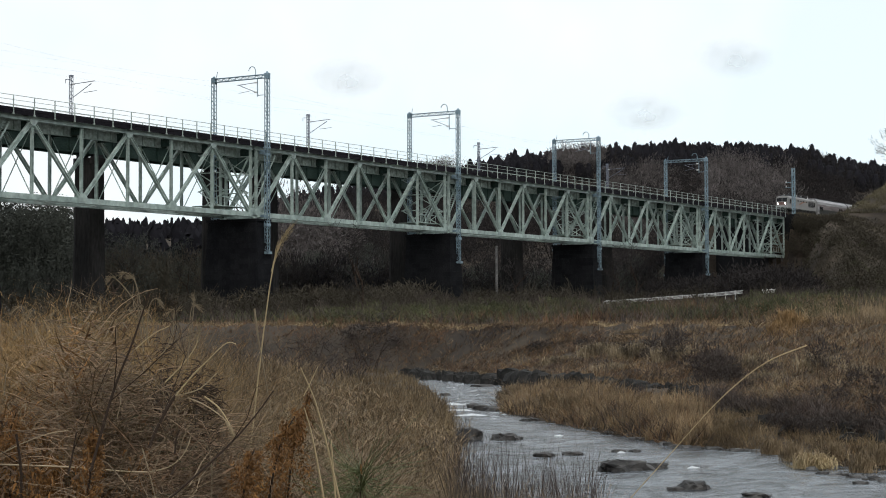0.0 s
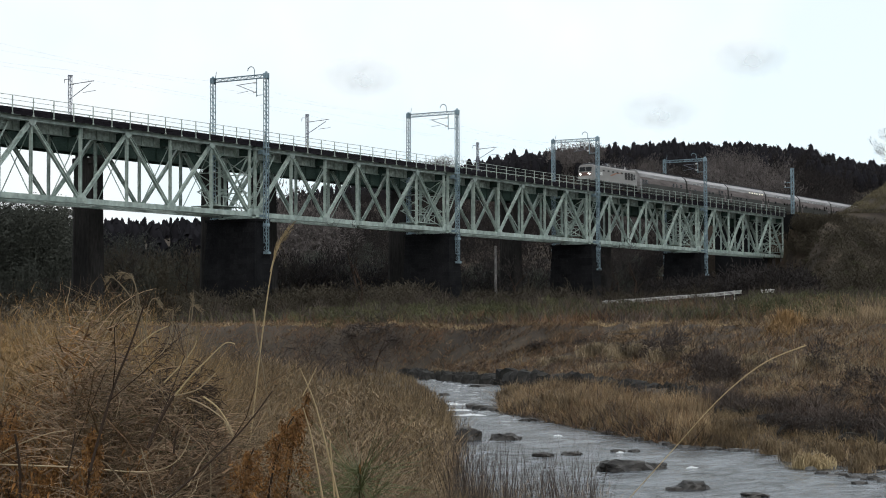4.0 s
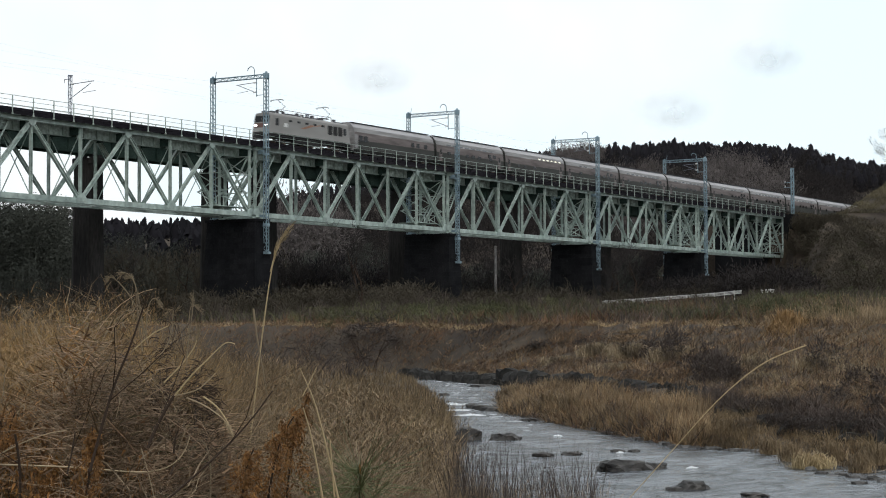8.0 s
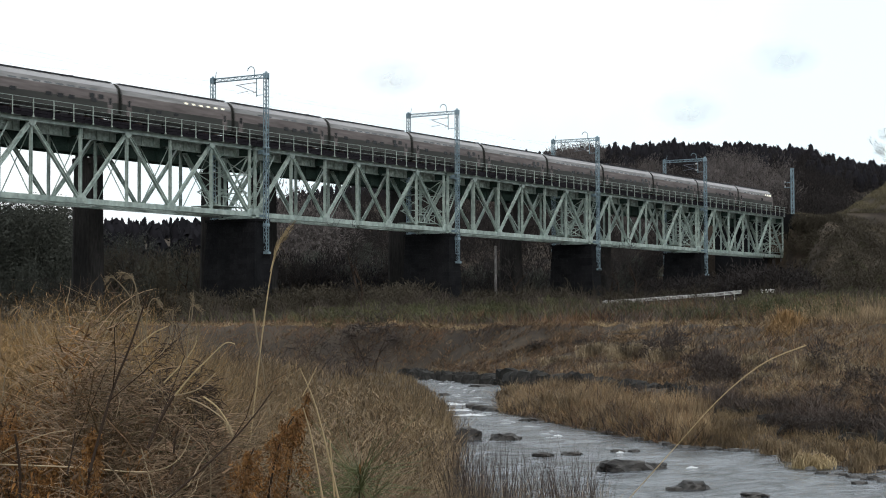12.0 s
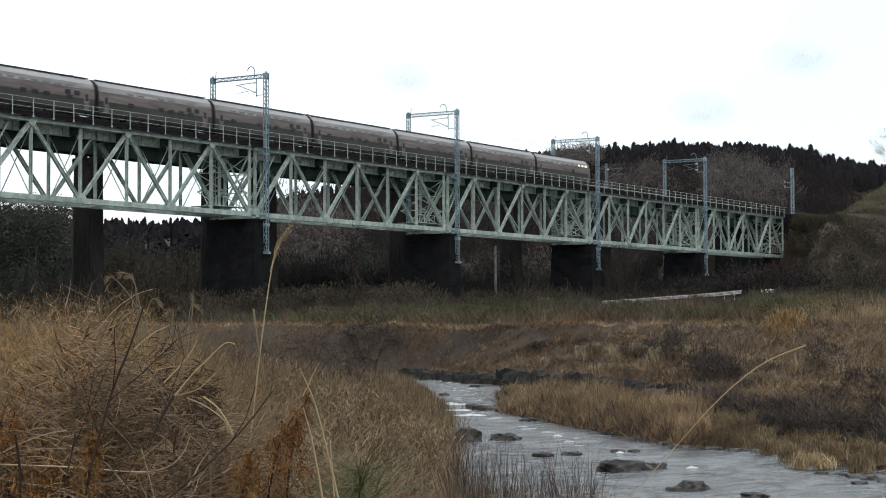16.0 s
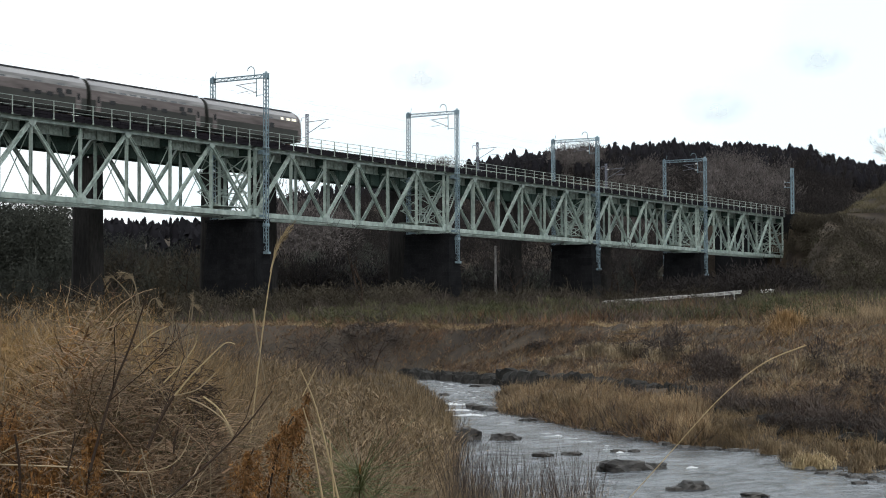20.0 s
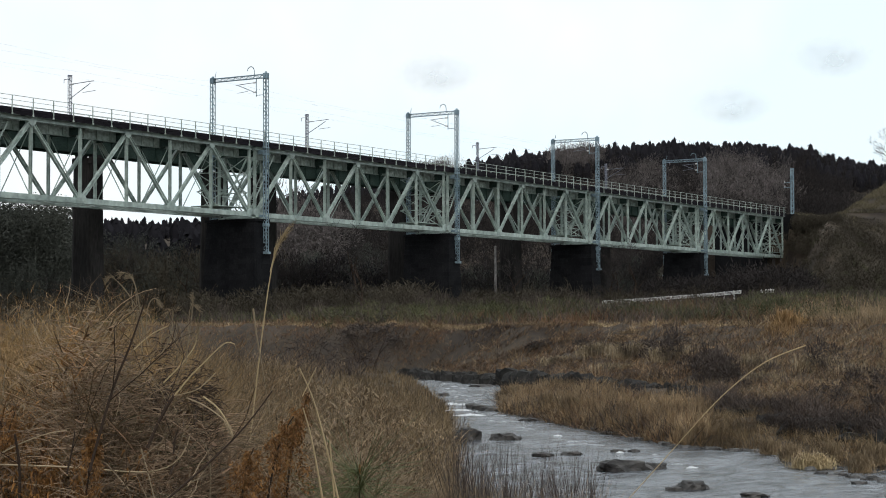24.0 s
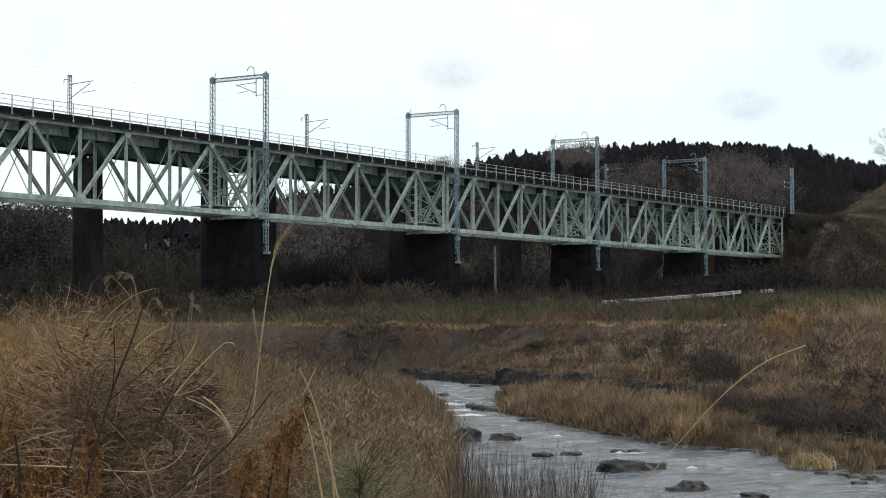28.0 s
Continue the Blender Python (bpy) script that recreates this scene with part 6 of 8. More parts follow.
    # the meadow's grassy crest
    for seed, n, mat, label in ((71, 4200, M_gold, "golden nodding grass on the meadow's crest"), (72, 5200, M_heap, "rust-orange grass on the meadow's crest"), (73, 3000, M_reed, "straw grass on the meadow's crest")):
        a, d, r = spread(n, seed, -40, 400 if seed == 73 else 270, 11, 26)
        crown = 3.2 + (566 - np.interp(784 + 3100 * a / d, [-40, 0, 100, 200, 300, 360, 420], [556, 552, 536, 528, 548, 575, 600])) / 3100 * d
        high = (crown - ground_z(a, d)) * r.uniform(0.55, 1.06, len(a)) * (1 + 0.08 * lump(a, d, 0.8, seed))
        stuff("crest_grass", strands("crest_grass", a, d, high, 0.0022 + 0.0003 * d, 0.12, 0.3, seed, 3, mat), label, "grass")
        stuff("crest_heads", strands("crest_heads", a, d, r.uniform(0.05, 0.16, len(a)), 0.0025 + 0.00016 * d, 0.9, 1.5, seed + 5, 3, mat, z=ground_z(a, d) + high * r.uniform(0.75, 0.97, len(a))), "curled seed heads on the meadow's crest", "grass")
    # reeds beside the water
    a, d, r = spread(28000, 34, 420, 830, 12, 66)
    stuff("bank_reeds", strands("bank_reeds", a, d, hump(a, d) * r.uniform(0.5, 1.05, len(a)), 0.0045 + 0.00036 * d, 0.3, 0.8, 44, 2, M_reed), "upright straw reeds beside the water", "reeds")
    a, d, r = spread(24000, 35, 430, 825, 11, 60)
    stuff("bank_reeds_dark", strands("bank_reeds_dark", a, d, hump(a, d) * r.uniform(0.4, 1.0, len(a)), 0.004 + 0.00034 * d, 0.3, 0.7, 45, 2, M_brown), "brown stems among the bank reeds", "reeds")
    a, d, r = spread(6000, 340, 590, 800, 46, 102)
    stuff("edge_reeds", strands("edge_reeds", a, d, r.uniform(0.22, 0.55, len(a)), 0.028, 0.2, 0.5, 341, 2, M_reed), "reeds along the near bank's far edge", "reeds")
    for seed, n, mat, p0, p1, h in ((342, 1300, M_reed, 725, 830, 0.7), (343, 600, M_purple, 760, 845, 0.75), (344, 800, M_straw, 690, 815, 0.75)):
        a, d, r = spread(n, seed, p0, p1, 22, 62, lambda a, d: ((seg_dist(a, d, RIVER_LEFT) < 0.5) | near_side(a, d)) & (lump(a, d, 1.3, seed) > -0.1))
        stuff("fringe_reeds", strands("fringe_reeds", a, d, r.uniform(0.35, 1.1, len(a)) * h, 0.003 + 0.0003 * d, 0.3, 0.6, seed, 3, mat, z=np.maximum(ground_z(a, d) - 0.05, -0.25)), "ragged reeds along the water's near edge", "reeds")
    # sparse dark stems in front of the river
    a, d, r = spread(1000, 36, 795, 1065, 19, 27.5, lambda a, d: a > -99)
    stuff("dark_reed_stems", strands("dark_reed_stems", a, d, r.uniform(0.9, 1.75, len(a)), 0.011, 0.12, 0.15, 46, 3, M_purple, z=np.maximum(ground_z(a, d) - 0.05, -0.3)), "sparse dark reed stems at the water's edge", "reeds")
    a, d, r = spread(2200, 37, 790, 1065, 18, 25, lambda a, d: a > -99)
    stuff("pale_reed_stems", strands("pale_reed_stems", a, d, r.uniform(0.4, 1.25, len(a)), 0.008, 0.2, 0.6, 47, 4, M_straw, z=np.maximum(ground_z(a, d) - 0.05, -0.3)), "pale bent reeds at the water's edge", "reeds")
    # reed bed on the far bank
    bed = lambda a, d: far_side(a, d) & (seg_dist(a, d, RIVER_RIGHT) < 3.2 + 0.8 * lump(a, d, 3, 12)) & (seg_dist(a, d, RIVER_RIGHT) > 0.15 + 0.3 * lump(a, d, 1.5, 13))
    a, d, r = spread(15000, 38, 880, 1255, 40, 72, bed)
    stuff("reed_bed", strands("reed_bed", a, d, r.uniform(0.25, 0.66, len(a)) * np.interp(784 + 3100 * a / d, [880, 1000, 1255], [0.6, 0.8, 1.0]) * (1 + 0.6 * lump(a, d, 1.6, 14)), 0.02, 0.16, 0.3, 48, 3, M_straw), "dense straw reed bed on the far bank", "reeds")
    a, d, r = spread(4000, 138, 880, 1255, 40, 70, bed)
    stuff("reed_bed_stems", strands("reed_bed_stems", a, d, r.uniform(0.3, 0.9, len(a)) * np.interp(784 + 3100 * a / d, [880, 1000, 1255], [0.6, 0.8, 1.0]), 0.018, 0.12, 0.3, 148, 3, M_brown), "brown stems in the reed bed", "reeds")
    tuft = lambda a, d: far_side(a, d) & (seg_dist(a, d, RIVER_RIGHT) < 4.5) & (seg_dist(a, d, RIVER_RIGHT) < 2.6) & (lump(a, d, 2.2, 15) > 0.2)
    a, d, r = spread(2600, 39, 1440, 1640, 33, 52, tuft)
    stuff("reed_tufts", strands("reed_tufts", a, d, r.uniform(0.2, 0.55, len(a)), 0.02, 0.3, 0.7, 49, 2, M_reed), "broken straw tufts along the far bank", "reeds")
    a, d, r = spread(7000, 139, 1180, 1660, 33, 50, far_side)
    stuff("bank_litter", strands("bank_litter", a, d, r.uniform(0.05, 0.24, len(a)), 0.02, 0.6, 0.8, 149, 2, M_brown), "low brown litter grass along the far bank", "grass")
    for seed, n, p0, p1, d0, d1, mat, h in ((239, 6500, 1195, 1420, 42.3, 50.5, M_reed, 0.42), (238, 3600, 1255, 1600, 33, 48, M_reed, 0.34), (237, 1600, 1300, 1500, 36, 46, M_straw, 0.4)):
        a, d, r = spread(n, seed, p0, p1, d0, d1, lambda a, d: far_side(a, d) & (lump(a, d, 1.8, seed) > -0.3))
        stuff("low_reeds", strands("low_reeds", a, d, r.uniform(0.3, 1.1, len(a)) * h, 0.013, 0.3, 0.6, seed, 2, mat), "low broken reeds between ledge and water", "reeds")
    rr = np.random.RandomState(311)
    px = rr.uniform(1240, 1640, 7000)
    d = 50.0 - 0.034 * (px - 1280) + rr.normal(0, 0.7, len(px))
    a = (px - 784) / 3100 * d
    stuff("ledge_brush", strands("ledge_brush", a, d, rr.uniform(0.15, 0.5, len(a)), 0.018, 0.6, 0.9, 312, 2, M_purple, z=ground_z(a, d) + rr.uniform(0, 0.35, len(a))), "dark purple brush hanging over the rock ledge", "undergrowth")
    cr = lambda a: np.interp(a, [p[0] for p in CREST], [p[1] for p in CREST])
    # slope up to the levee
    slope = lambda a, d: far_side(a, d) & ~((3100 * a / d > 100) & (3100 * a / d < 480) & (np.abs(d - 76 + 0.070 * (3100 * a / d - 116)) < 2.6)) & ((d > 50.5 - 0.034 * (3100 * a / d - 496)) | (3100 * a / d < 456)) & (d < np.interp(a, [p[0] for p in CREST], [p[1] for p in CREST]) + 3)
    a, d, r = spread(20000, 50, 380, 1640, 42, 116, slope)
    stuff("slope_grass", strands("slope_grass", a, d, r.uniform(0.2, 0.55, len(a)), 0.03, 0.8, 1.0, 51, 2, M_brown), "flattened brown grass on the levee slope", "grass")
    hollow = lambda a, d: slope(a, d) & (lump(a, d, 9, 16) > 0.1)
    a, d, r = spread(11000, 52, 380, 1640, 42, 112, hollow)
    stuff("slope_stems", strands("slope_stems", a, d, r.uniform(0.3, 0.9, len(a)), 0.024, 0.35, 0.5, 53, 3, M_purple), "grey-purple dead stems on the levee slope", "grass")
    bright = lambda a, d: slope(a, d) & (lump(a, d, 7, 17) > 0.25)
    a, d, r = spread(9500, 54, 700, 1640, 42, 112, bright)
    stuff("slope_straw", strands("slope_straw", a, d, r.uniform(0.25, 0.6, len(a)), 0.024, 0.6, 1.0, 55, 3, M_straw), "straw tufts on the levee slope", "grass")
    a, d, r = spread(12000, 155, 250, 800, 92, 152, lambda a, d: far_side(a, d))
    stuff("far_slope_brush", strands("far_slope_brush", a, d, r.uniform(0.15, 0.45, len(a)), 0.03, 0.5, 0.7, 156, 2, M_rust), "dark brush on the far end of the slope", "undergrowth")
    a, d, r = spread(6000, 157, 250, 800, 92, 152, lambda a, d: far_side(a, d) & (lump(a, d, 8, 23) > 0.1))
    stuff("far_slope_grass", strands("far_slope_grass", a, d, r.uniform(0.2, 0.6, len(a)), 0.045, 0.6, 0.8, 158, 3, M_brown), "brown grass on the far end of the slope", "grass")
    a, d, r = spread(9000, 255, 960, 1640, 42, 100, lambda a, d: slope(a, d) & (lump(a, d, 8, 27) > -0.1))
    stuff("slope_rust", strands("slope_rust", a, d, r.uniform(0.2, 0.6, len(a)), 0.028, 0.6, 0.9, 256, 3, M_rust), "rust-brown grass on the levee slope", "grass")
    for seed, n, mat, label, keep in ((351, 11000, M_brown, "matted brown grass combed down the slope", lambda a, d: slope(a, d)), (352, 9000, M_straw, "tan streaks of matted grass on the slope", lambda a, d: slope(a, d) & (lump(a, d, 5, 51) + lump(a, d, 2, 52) > 0.35)), (353, 6000, M_purple, "grey-purple matted stems on the slope", lambda a, d: slope(a, d) & (lump(a, d, 6, 53) > 0.05))):
        a, d, r = spread(n, seed, 560, 1640, 42, 112, keep)
        stuff("matted_grass", strands("matted_grass", a, d, r.uniform(0.2, 0.55, len(a)), 0.036, 0.5, 0.9, seed, 2, mat, drift=(0.5, -0.8)), label, "grass")
    for seed, n, mat, label in ((361, 4500, M_rust, "rust-brown grass on the upper slope"), (362, 6000, M_purple, "dark tufts on the upper slope"), (363, 1200, M_reed, "straw streaks on the upper slope")):
        a, d, r = spread(n, seed, 250, 1010, 82, 150, lambda a, d: dry(a, d) & (lump(a, d, 7, seed) > -0.25))
        stuff("upper_slope_grass", strands("upper_slope_grass", a, d, r.uniform(0.1, 0.28, len(a)), 0.028, 0.6, 0.8, seed, 2, mat, drift=(0.5, -0.7)), label, "grass")
    for seed, n, mat, label in ((371, 9000, M_purple, "short dark growth covering the upper slope"), (372, 6000, M_rust, "short rust-brown growth covering the upper slope")):
        a, d, r = spread(n, seed, 520, 1060, 84, 135, lambda a, d: far_side(a, d) & (d < cr(a) + 2))
        stuff("slope_cover", strands("slope_cover", a, d, r.uniform(0.1, 0.3, len(a)), 0.035, 0.7, 0.8, seed, 2, mat, drift=(0.4, -0.6)), label, "grass")
    a, d, r = spread(6000, 367, 1230, 1640, 47, 80, slope)
    stuff("slope_olive", strands("slope_olive", a, d, r.uniform(0.2, 0.55, len(a)), 0.022, 0.6, 0.9, 368, 2, M_knoll, drift=(0.8, 0.2)), "dull olive grass on the levee slope", "grass")
    for seed, mat, label in ((364, M_rust, "rust-brown grass under the levee's edge"), (365, M_purple, "dark stems under the levee's edge"), (366, M_brown, "brown grass under the levee's edge")):
        a, d, r = spread(3600, seed, 690, 1060, 92, 116, far_side)
        stuff("edge_grass", strands("edge_grass", a, d, r.uniform(0.15, 0.42, len(a)), 0.034, 0.6, 0.8, seed, 2, mat, drift=(0.45, -0.7)), label, "grass")
    # tussocks that break up the slope
    for seed, n, mat, label in ((151, 900, M_straw, "straw-pale tussocks on the levee slope"), (152, 1000, M_purple, "dark tussocks on the levee slope"), (153, 500, M_brown, "brown tussocks on the levee slope")):
        ca, cd, r = spread(n, seed, 380, 1640, 42, 114, slope)
        k = np.repeat(np.arange(len(ca)), 9)
        size = r.uniform(0.25, 0.75, len(ca))[k]
        a, d = ca[k] + r.normal(0, 0.14, len(k)) * size, cd[k] + r.normal(0, 0.14, len(k)) * size
        stuff("tussocks", strands("tussocks", a, d, size * r.uniform(0.5, 1.1, len(k)), 0.028, 0.7, 0.9, seed + 1, 2, mat), label, "grass")
    # levee top and the flats behind
    rr = np.random.RandomState(13)
    px = rr.uniform(-100, 1700, 9000)
    a = (px - 784) / 3100 * 100
    d = cr(a) + rr.uniform(-0.8, 3, len(a))
    stuff("levee_straw", strands("levee_straw", a, d, rr.uniform(0.12, 0.42, len(a)) * (1 + 0.5 * lump(a, d, 8, 18)), 0.03, 0.5, 0.7, 56, 3, M_straw), "pale straw along the levee top", "grass")
    behind = lambda a, d: (d > cr(a) + 3) & (lump(a, d, 14, 19) > -0.2)
    a, d, r = spread(16000, 57, -100, 1700, 104, 235, lambda a, d: behind(a, d) & ~((np.abs(3100 * a / d - 400) < 140) & (d > 150)))
    stuff("flats_undergrowth", strands("flats_undergrowth", a, d, r.uniform(0.3, 1.3, len(a)) * (1 + 0.6 * lump(a, d, 9, 20)), 0.07, 0.4, 0.6, 58, 2, M_olive), "olive undergrowth on the flats behind the levee", "undergrowth")
    brush = lambda a, d: (d > cr(a) + 2) & (lump(a, d, 11, 21) > -0.1)
    a, d, r = spread(18000, 59, -100, 1750, 104, 250, brush)
    stuff("flats_brush", strands("flats_brush", a, d, r.uniform(0.3, 1.4, len(a)), 0.06, 0.4, 0.5, 60, 2, M_purple), "brown brush on the flats behind the levee", "undergrowth")
    tall = lambda a, d: (d > cr(a) - 3) & (lump(a, d, 6, 22) > (1430 - 784 - 3100 * a / d) / 170)
    a, d, r = spread(13000, 61, 1180, 1750, 60, 130, tall)
    stuff("tall_straw", strands("tall_straw", a, d, r.uniform(0.4, 1.3, len(a)), 0.03, 0.2, 0.4, 62, 4, M_straw), "tall straw grass on the flats", "grass")
    # rust-brown and pale patches on the flats and along the levee
    a, d, r = spread(9000, 161, 500, 1600, 104, 150, lambda a, d: (d > cr(a) + 1) & (lump(a, d, 10, 25) > 0.15))
    stuff("rust_brush", strands("rust_brush", a, d, r.uniform(0.3, 1.1, len(a)), 0.05, 0.35, 0.5, 162, 3, M_rust), "rust-brown brush behind the levee", "undergrowth")
    rr = np.random.RandomState(163)
    a = rr.uniform(-14, 30, 9000)
    d = cr(a) + rr.uniform(-1.2, 0.8, len(a))
    k = lump(a, d, 9, 26) > 0.0
    stuff("pale_edge_straw", strands("pale_edge_straw", a[k], d[k], rr.uniform(0.08, 0.3, k.sum()), 0.03, 0.8, 0.9, 164, 3, M_straw_pale), "pale flattened straw along the levee's edge", "grass")
    # hillside and knoll
    a, d = patch(9000, 63, 1340, 1900, 180, 440, keep=lambda a, d: clear_of_line(a, d, -1))
    r = np.random.RandomState(17)
    stuff("hillside_grass", strands("hillside_grass", a, d, r.uniform(0.3, 1.0, len(a)), 0.2, 0.4, 0.6, 64, 2, M_brush), "brown grass and brush on the valley side", "grass")
    a, d = patch(9000, 65, 1460, 1800, 345, 440, keep=lambda a, d: (world_xy(a, d)[1] < 130.5) & (world_xy(a, d)[0] > 372) & (ground_z(a, d) > 26.2))
    r = np.random.RandomState(18)
    stuff("knoll_grass", strands("knoll_grass", a, d, r.uniform(0.3, 0.9, len(a)), 0.12, 0.4, 0.6, 66, 2, M_knoll), "olive straw grass on the knoll beside the line", "grass")
    rr = np.random.RandomState(19)
    x, y = rr.uniform(352, 420, 5000), rr.uniform(123.5, 130.2, 5000)
    a, d = plan_ad(x, y)
    k = ground_z(a, d) > 24.2
    stuff("ledge_straw", strands("ledge_straw", a[k], d[k], rr.uniform(0.3, 0.8, k.sum()), 0.12, 0.4, 0.5, 67, 2, M_knoll), "dull straw along the ledge beside the line", "grass")


def ledge_turf():
    r = np.random.RandomState(20)
    for n, mat, h, label in ((9000, M_knoll, 0.5, "olive turf on the ledge beside the line"), (9000, M_brush, 0.9, "dark brush on the ledge beside the line")):
        x, y = r.uniform(350, 430 if mat == M_knoll else 386, n), r.uniform(100, 130.8, n)
        a, d = plan_ad(x, y)
        stuff("ledge_turf", strands("ledge_turf", a, d, r.uniform(0.4, 1.2, n) * h, 0.1, 0.5, 0.7, n + int(h * 10), 2, mat), label, "grass")
    n = 200
    x, y = r.uniform(347, 357, n), r.uniform(121, 129.0, n)
    a, d = plan_ad(x, y)
    tall = r.uniform(2, 4.5, n)
    stuff("abutment_brush", scatter("abutment_brush", *fluff_form(95, 380, 0.034), np.stack([x, y, np.minimum(ground_z(a, d), 21.5) - 0.5, tall * r.uniform(0.8, 1.3, n), tall, r.uniform(0, 6.28, n)], 1), M_brush), "dark twiggy brush against the abutment", "thicket")


grasses()
ledge_turf()


def canes(name, n, seed, px0, px1, d0, d1, l0, l1, radius, mat, lo, hi, label, up=(0.1, 1.1), droop=(0.12, 0.5)):
    """Thin arching stems caught in the growth, each one connected tapering tube."""
    a, d, r = spread(n, seed, px0, px1, d0, d1)
    n = len(a)
    x, y = world_xy(a, d)
    p = np.stack([x, y, ground_z(a, d) + hump(a, d) * r.uniform(lo, hi, n)], -1)
    across = TH - 1.5708 + np.where(r.uniform(0, 1, n) < 0.5, 0, 3.1416)
    az = across + r.normal(0, 0.8, n)
    el, step, curl = r.uniform(*up, n), r.uniform(l0, l1, n) / 6, r.uniform(*droop, n)
    turn = r.normal(0, 0.12, n)
    rings = []
    for k in range(7):
        u = np.stack([-np.sin(az), np.cos(az), np.zeros(n)], -1)
        w = np.stack([-np.cos(az) * np.sin(el), -np.sin(az) * np.sin(el), np.cos(el)], -1)
        rr = radius * (1 - 0.1 * k) * d[:, None] / 8
        rings.append(np.stack([p + u * rr, p - u * rr * 0.5 + w * rr * 0.87, p - u * rr * 0.5 - w * rr * 0.87], 1))
        p = p + np.stack([np.cos(az) * np.cos(el), np.sin(az) * np.cos(el), np.sin(el)], -1) * step[:, None]
        el, az = el - curl, az + turn
    v = np.stack(rings, 1).reshape(-1, 3)
    q = np.array([[k * 3 + i, k * 3 + (i + 1) % 3, k * 3 + 3 + (i + 1) % 3, k * 3 + 3 + i] for k in range(6) for i in range(3)])
    stuff(name, fast_mesh(name, v, (np.arange(n)[:, None, None] * 21 + q[None]).reshape(-1, 4), mat), label, "brambles")


canes("bramble_canes", 2400, 401, 110, 450, 6.2, 10, 0.15, 0.5, 0.0026, M_wisp, 0.38, 0.84, "grey-tan arching bramble stems tangled over the bank")
canes("golden_canes", 1600, 402, -60, 230, 7.0, 13, 0.08, 0.3, 0.0015, M_heap, 0.35, 0.80, "golden curved grass stems over the bank", (0.0, 0.9), (0.25, 0.6))
# two knots of dark twigs added to stand for the shade in hollows
canes("dark_tangle", 240, 408, 335, 384, 6.8, 7.6, 0.03, 0.10, 0.0028, M_bark, 0.88, 0.97, "dark twigs added as shade in the thicket's hollows", (-0.3, 0.9), (0.05, 0.4))
canes("dark_tangle", 200, 409, 266, 306, 6.8, 7.6, 0.03, 0.09, 0.0028, M_bark, 0.94, 1.03, "dark twigs added as shade in the thicket's hollows", (-0.3, 0.9), (0.05, 0.4))
canes("lying_wisps", 2600, 406, 130, 450, 6.2, 10, 0.08, 0.32, 0.0024, M_wisp, 0.42, 0.82, "pinkish-tan wisps lying over the brambles", (-0.25, 0.4), (0.0, 0.16))
canes("lying_wisps", 1500, 410, 80, 440, 6.2, 9, 0.06, 0.22, 0.0024, M_wisp, 0.72, 0.90, "pinkish-tan wisps lying over the brambles", (-0.2, 0.35), (-0.03, 0.12))
canes("lying_wisps", 1500, 411, 390, 640, 7, 15, 0.06, 0.2, 0.0022, M_wisp, 0.55, 0.95, "pinkish-tan wisps lying over the reeds", (-0.2, 0.6), (0.0, 0.2))
canes("olive_wisps", 700, 407, 150, 450, 6.2, 10, 0.08, 0.25, 0.0024, M_olive, 0.4, 0.8, "olive green blades among the brambles", (-0.2, 0.6), (0.0, 0.2))
canes("dark_canes", 380, 403, -40, 560, 5.8, 9, 0.3, 0.8, 0.0024, M_leaf, 0.15, 0.6, "dark bare bramble canes in the growth", (0.2, 1.3), (0.05, 0.3))
canes("red_canes", 90, 404, 120, 560, 5.8, 8, 0.4, 0.9, 0.0028, M_rust, 0.15, 0.55, "reddish-brown bare canes in the growth", (0.3, 1.3), (0.03, 0.2))
canes("pale_canes", 320, 405, 120, 460, 6.2, 9, 0.2, 0.5, 0.0032, M_straw_dull, 0.4, 0.8, "pale bent stems lying over the brambles", (0.0, 0.9), (0.15, 0.5))


# ---- single plants of the near bank ----
def stalk(points):
    """A smooth curve through control points."""
    p = np.asarray(points, float)
    t = np.linspace(0, 1, len(p))
    tt = np.linspace(0, 1, 22)
    c = np.stack([np.interp(tt, t, p[:, k]) for k in range(3)], 1)
    for _ in range(6):
        c[1:-1] = (c[:-2] + 2 * c[1:-1] + c[2:]) / 4
    return c


def spot(px, py, d):
    """A place at distance d, by its bearing and its slope up or down."""
    a = (px - 784) / 3100 * d
    x, y = world_xy(a, d)
    return (x, y, 3.2 + (566 - py) / 3100 * d)


def plume(c, seed, length, n, spread, mat):
    """A feathery seed head along the last part of a stalk."""
    r = np.random.RandomState(seed)
    rows = []
    for i in range(n):
        f = r.uniform(0.0, 1.0)
        k = int(len(c) * (0.72 + 0.27 * f)) - 1
        p = c[min(k, len(c) - 2)]
        tdir = c[min(k + 1, len(c) - 1)] - p
        tdir /= np.linalg.norm(tdir) + 1e-9
        q = p + tdir * length * r.uniform(0.5, 1.0) + r.normal(0, spread, 3)
        m = (p + q) / 2 + r.normal(0, spread * 0.3, 3)
        rows += [(*p, *m, 0.0011, 0.0009), (*m, *q, 0.0009, 0.0004)]
    return tubes("seed_head", rows, mat)


def tall_grass(points, label, seed, r0=0.006, r1=0.002, head=True, length=0.16, mat=None):
    pts = [spot(*p) for p in points]
    g = thing("tall_grass_stalk", label, "grass stalk", "single stalks of the near bank", at=pose(*pts[0]))
    inv = np.array(pts[0])
    c = stalk(np.array(pts) - inv)
    part("stem", sweep("stem", c, r0, r1, mat or M_straw_dull, 5), g)
    if head:
        fine_part("seed_head", plume(c, seed, length, 40 if length < 0.1 else 80, 0.005 if length < 0.06 else 0.009, M_straw_dull if length < 0.1 else M_straw_pale), g, "pale feathery seed head")
    return g


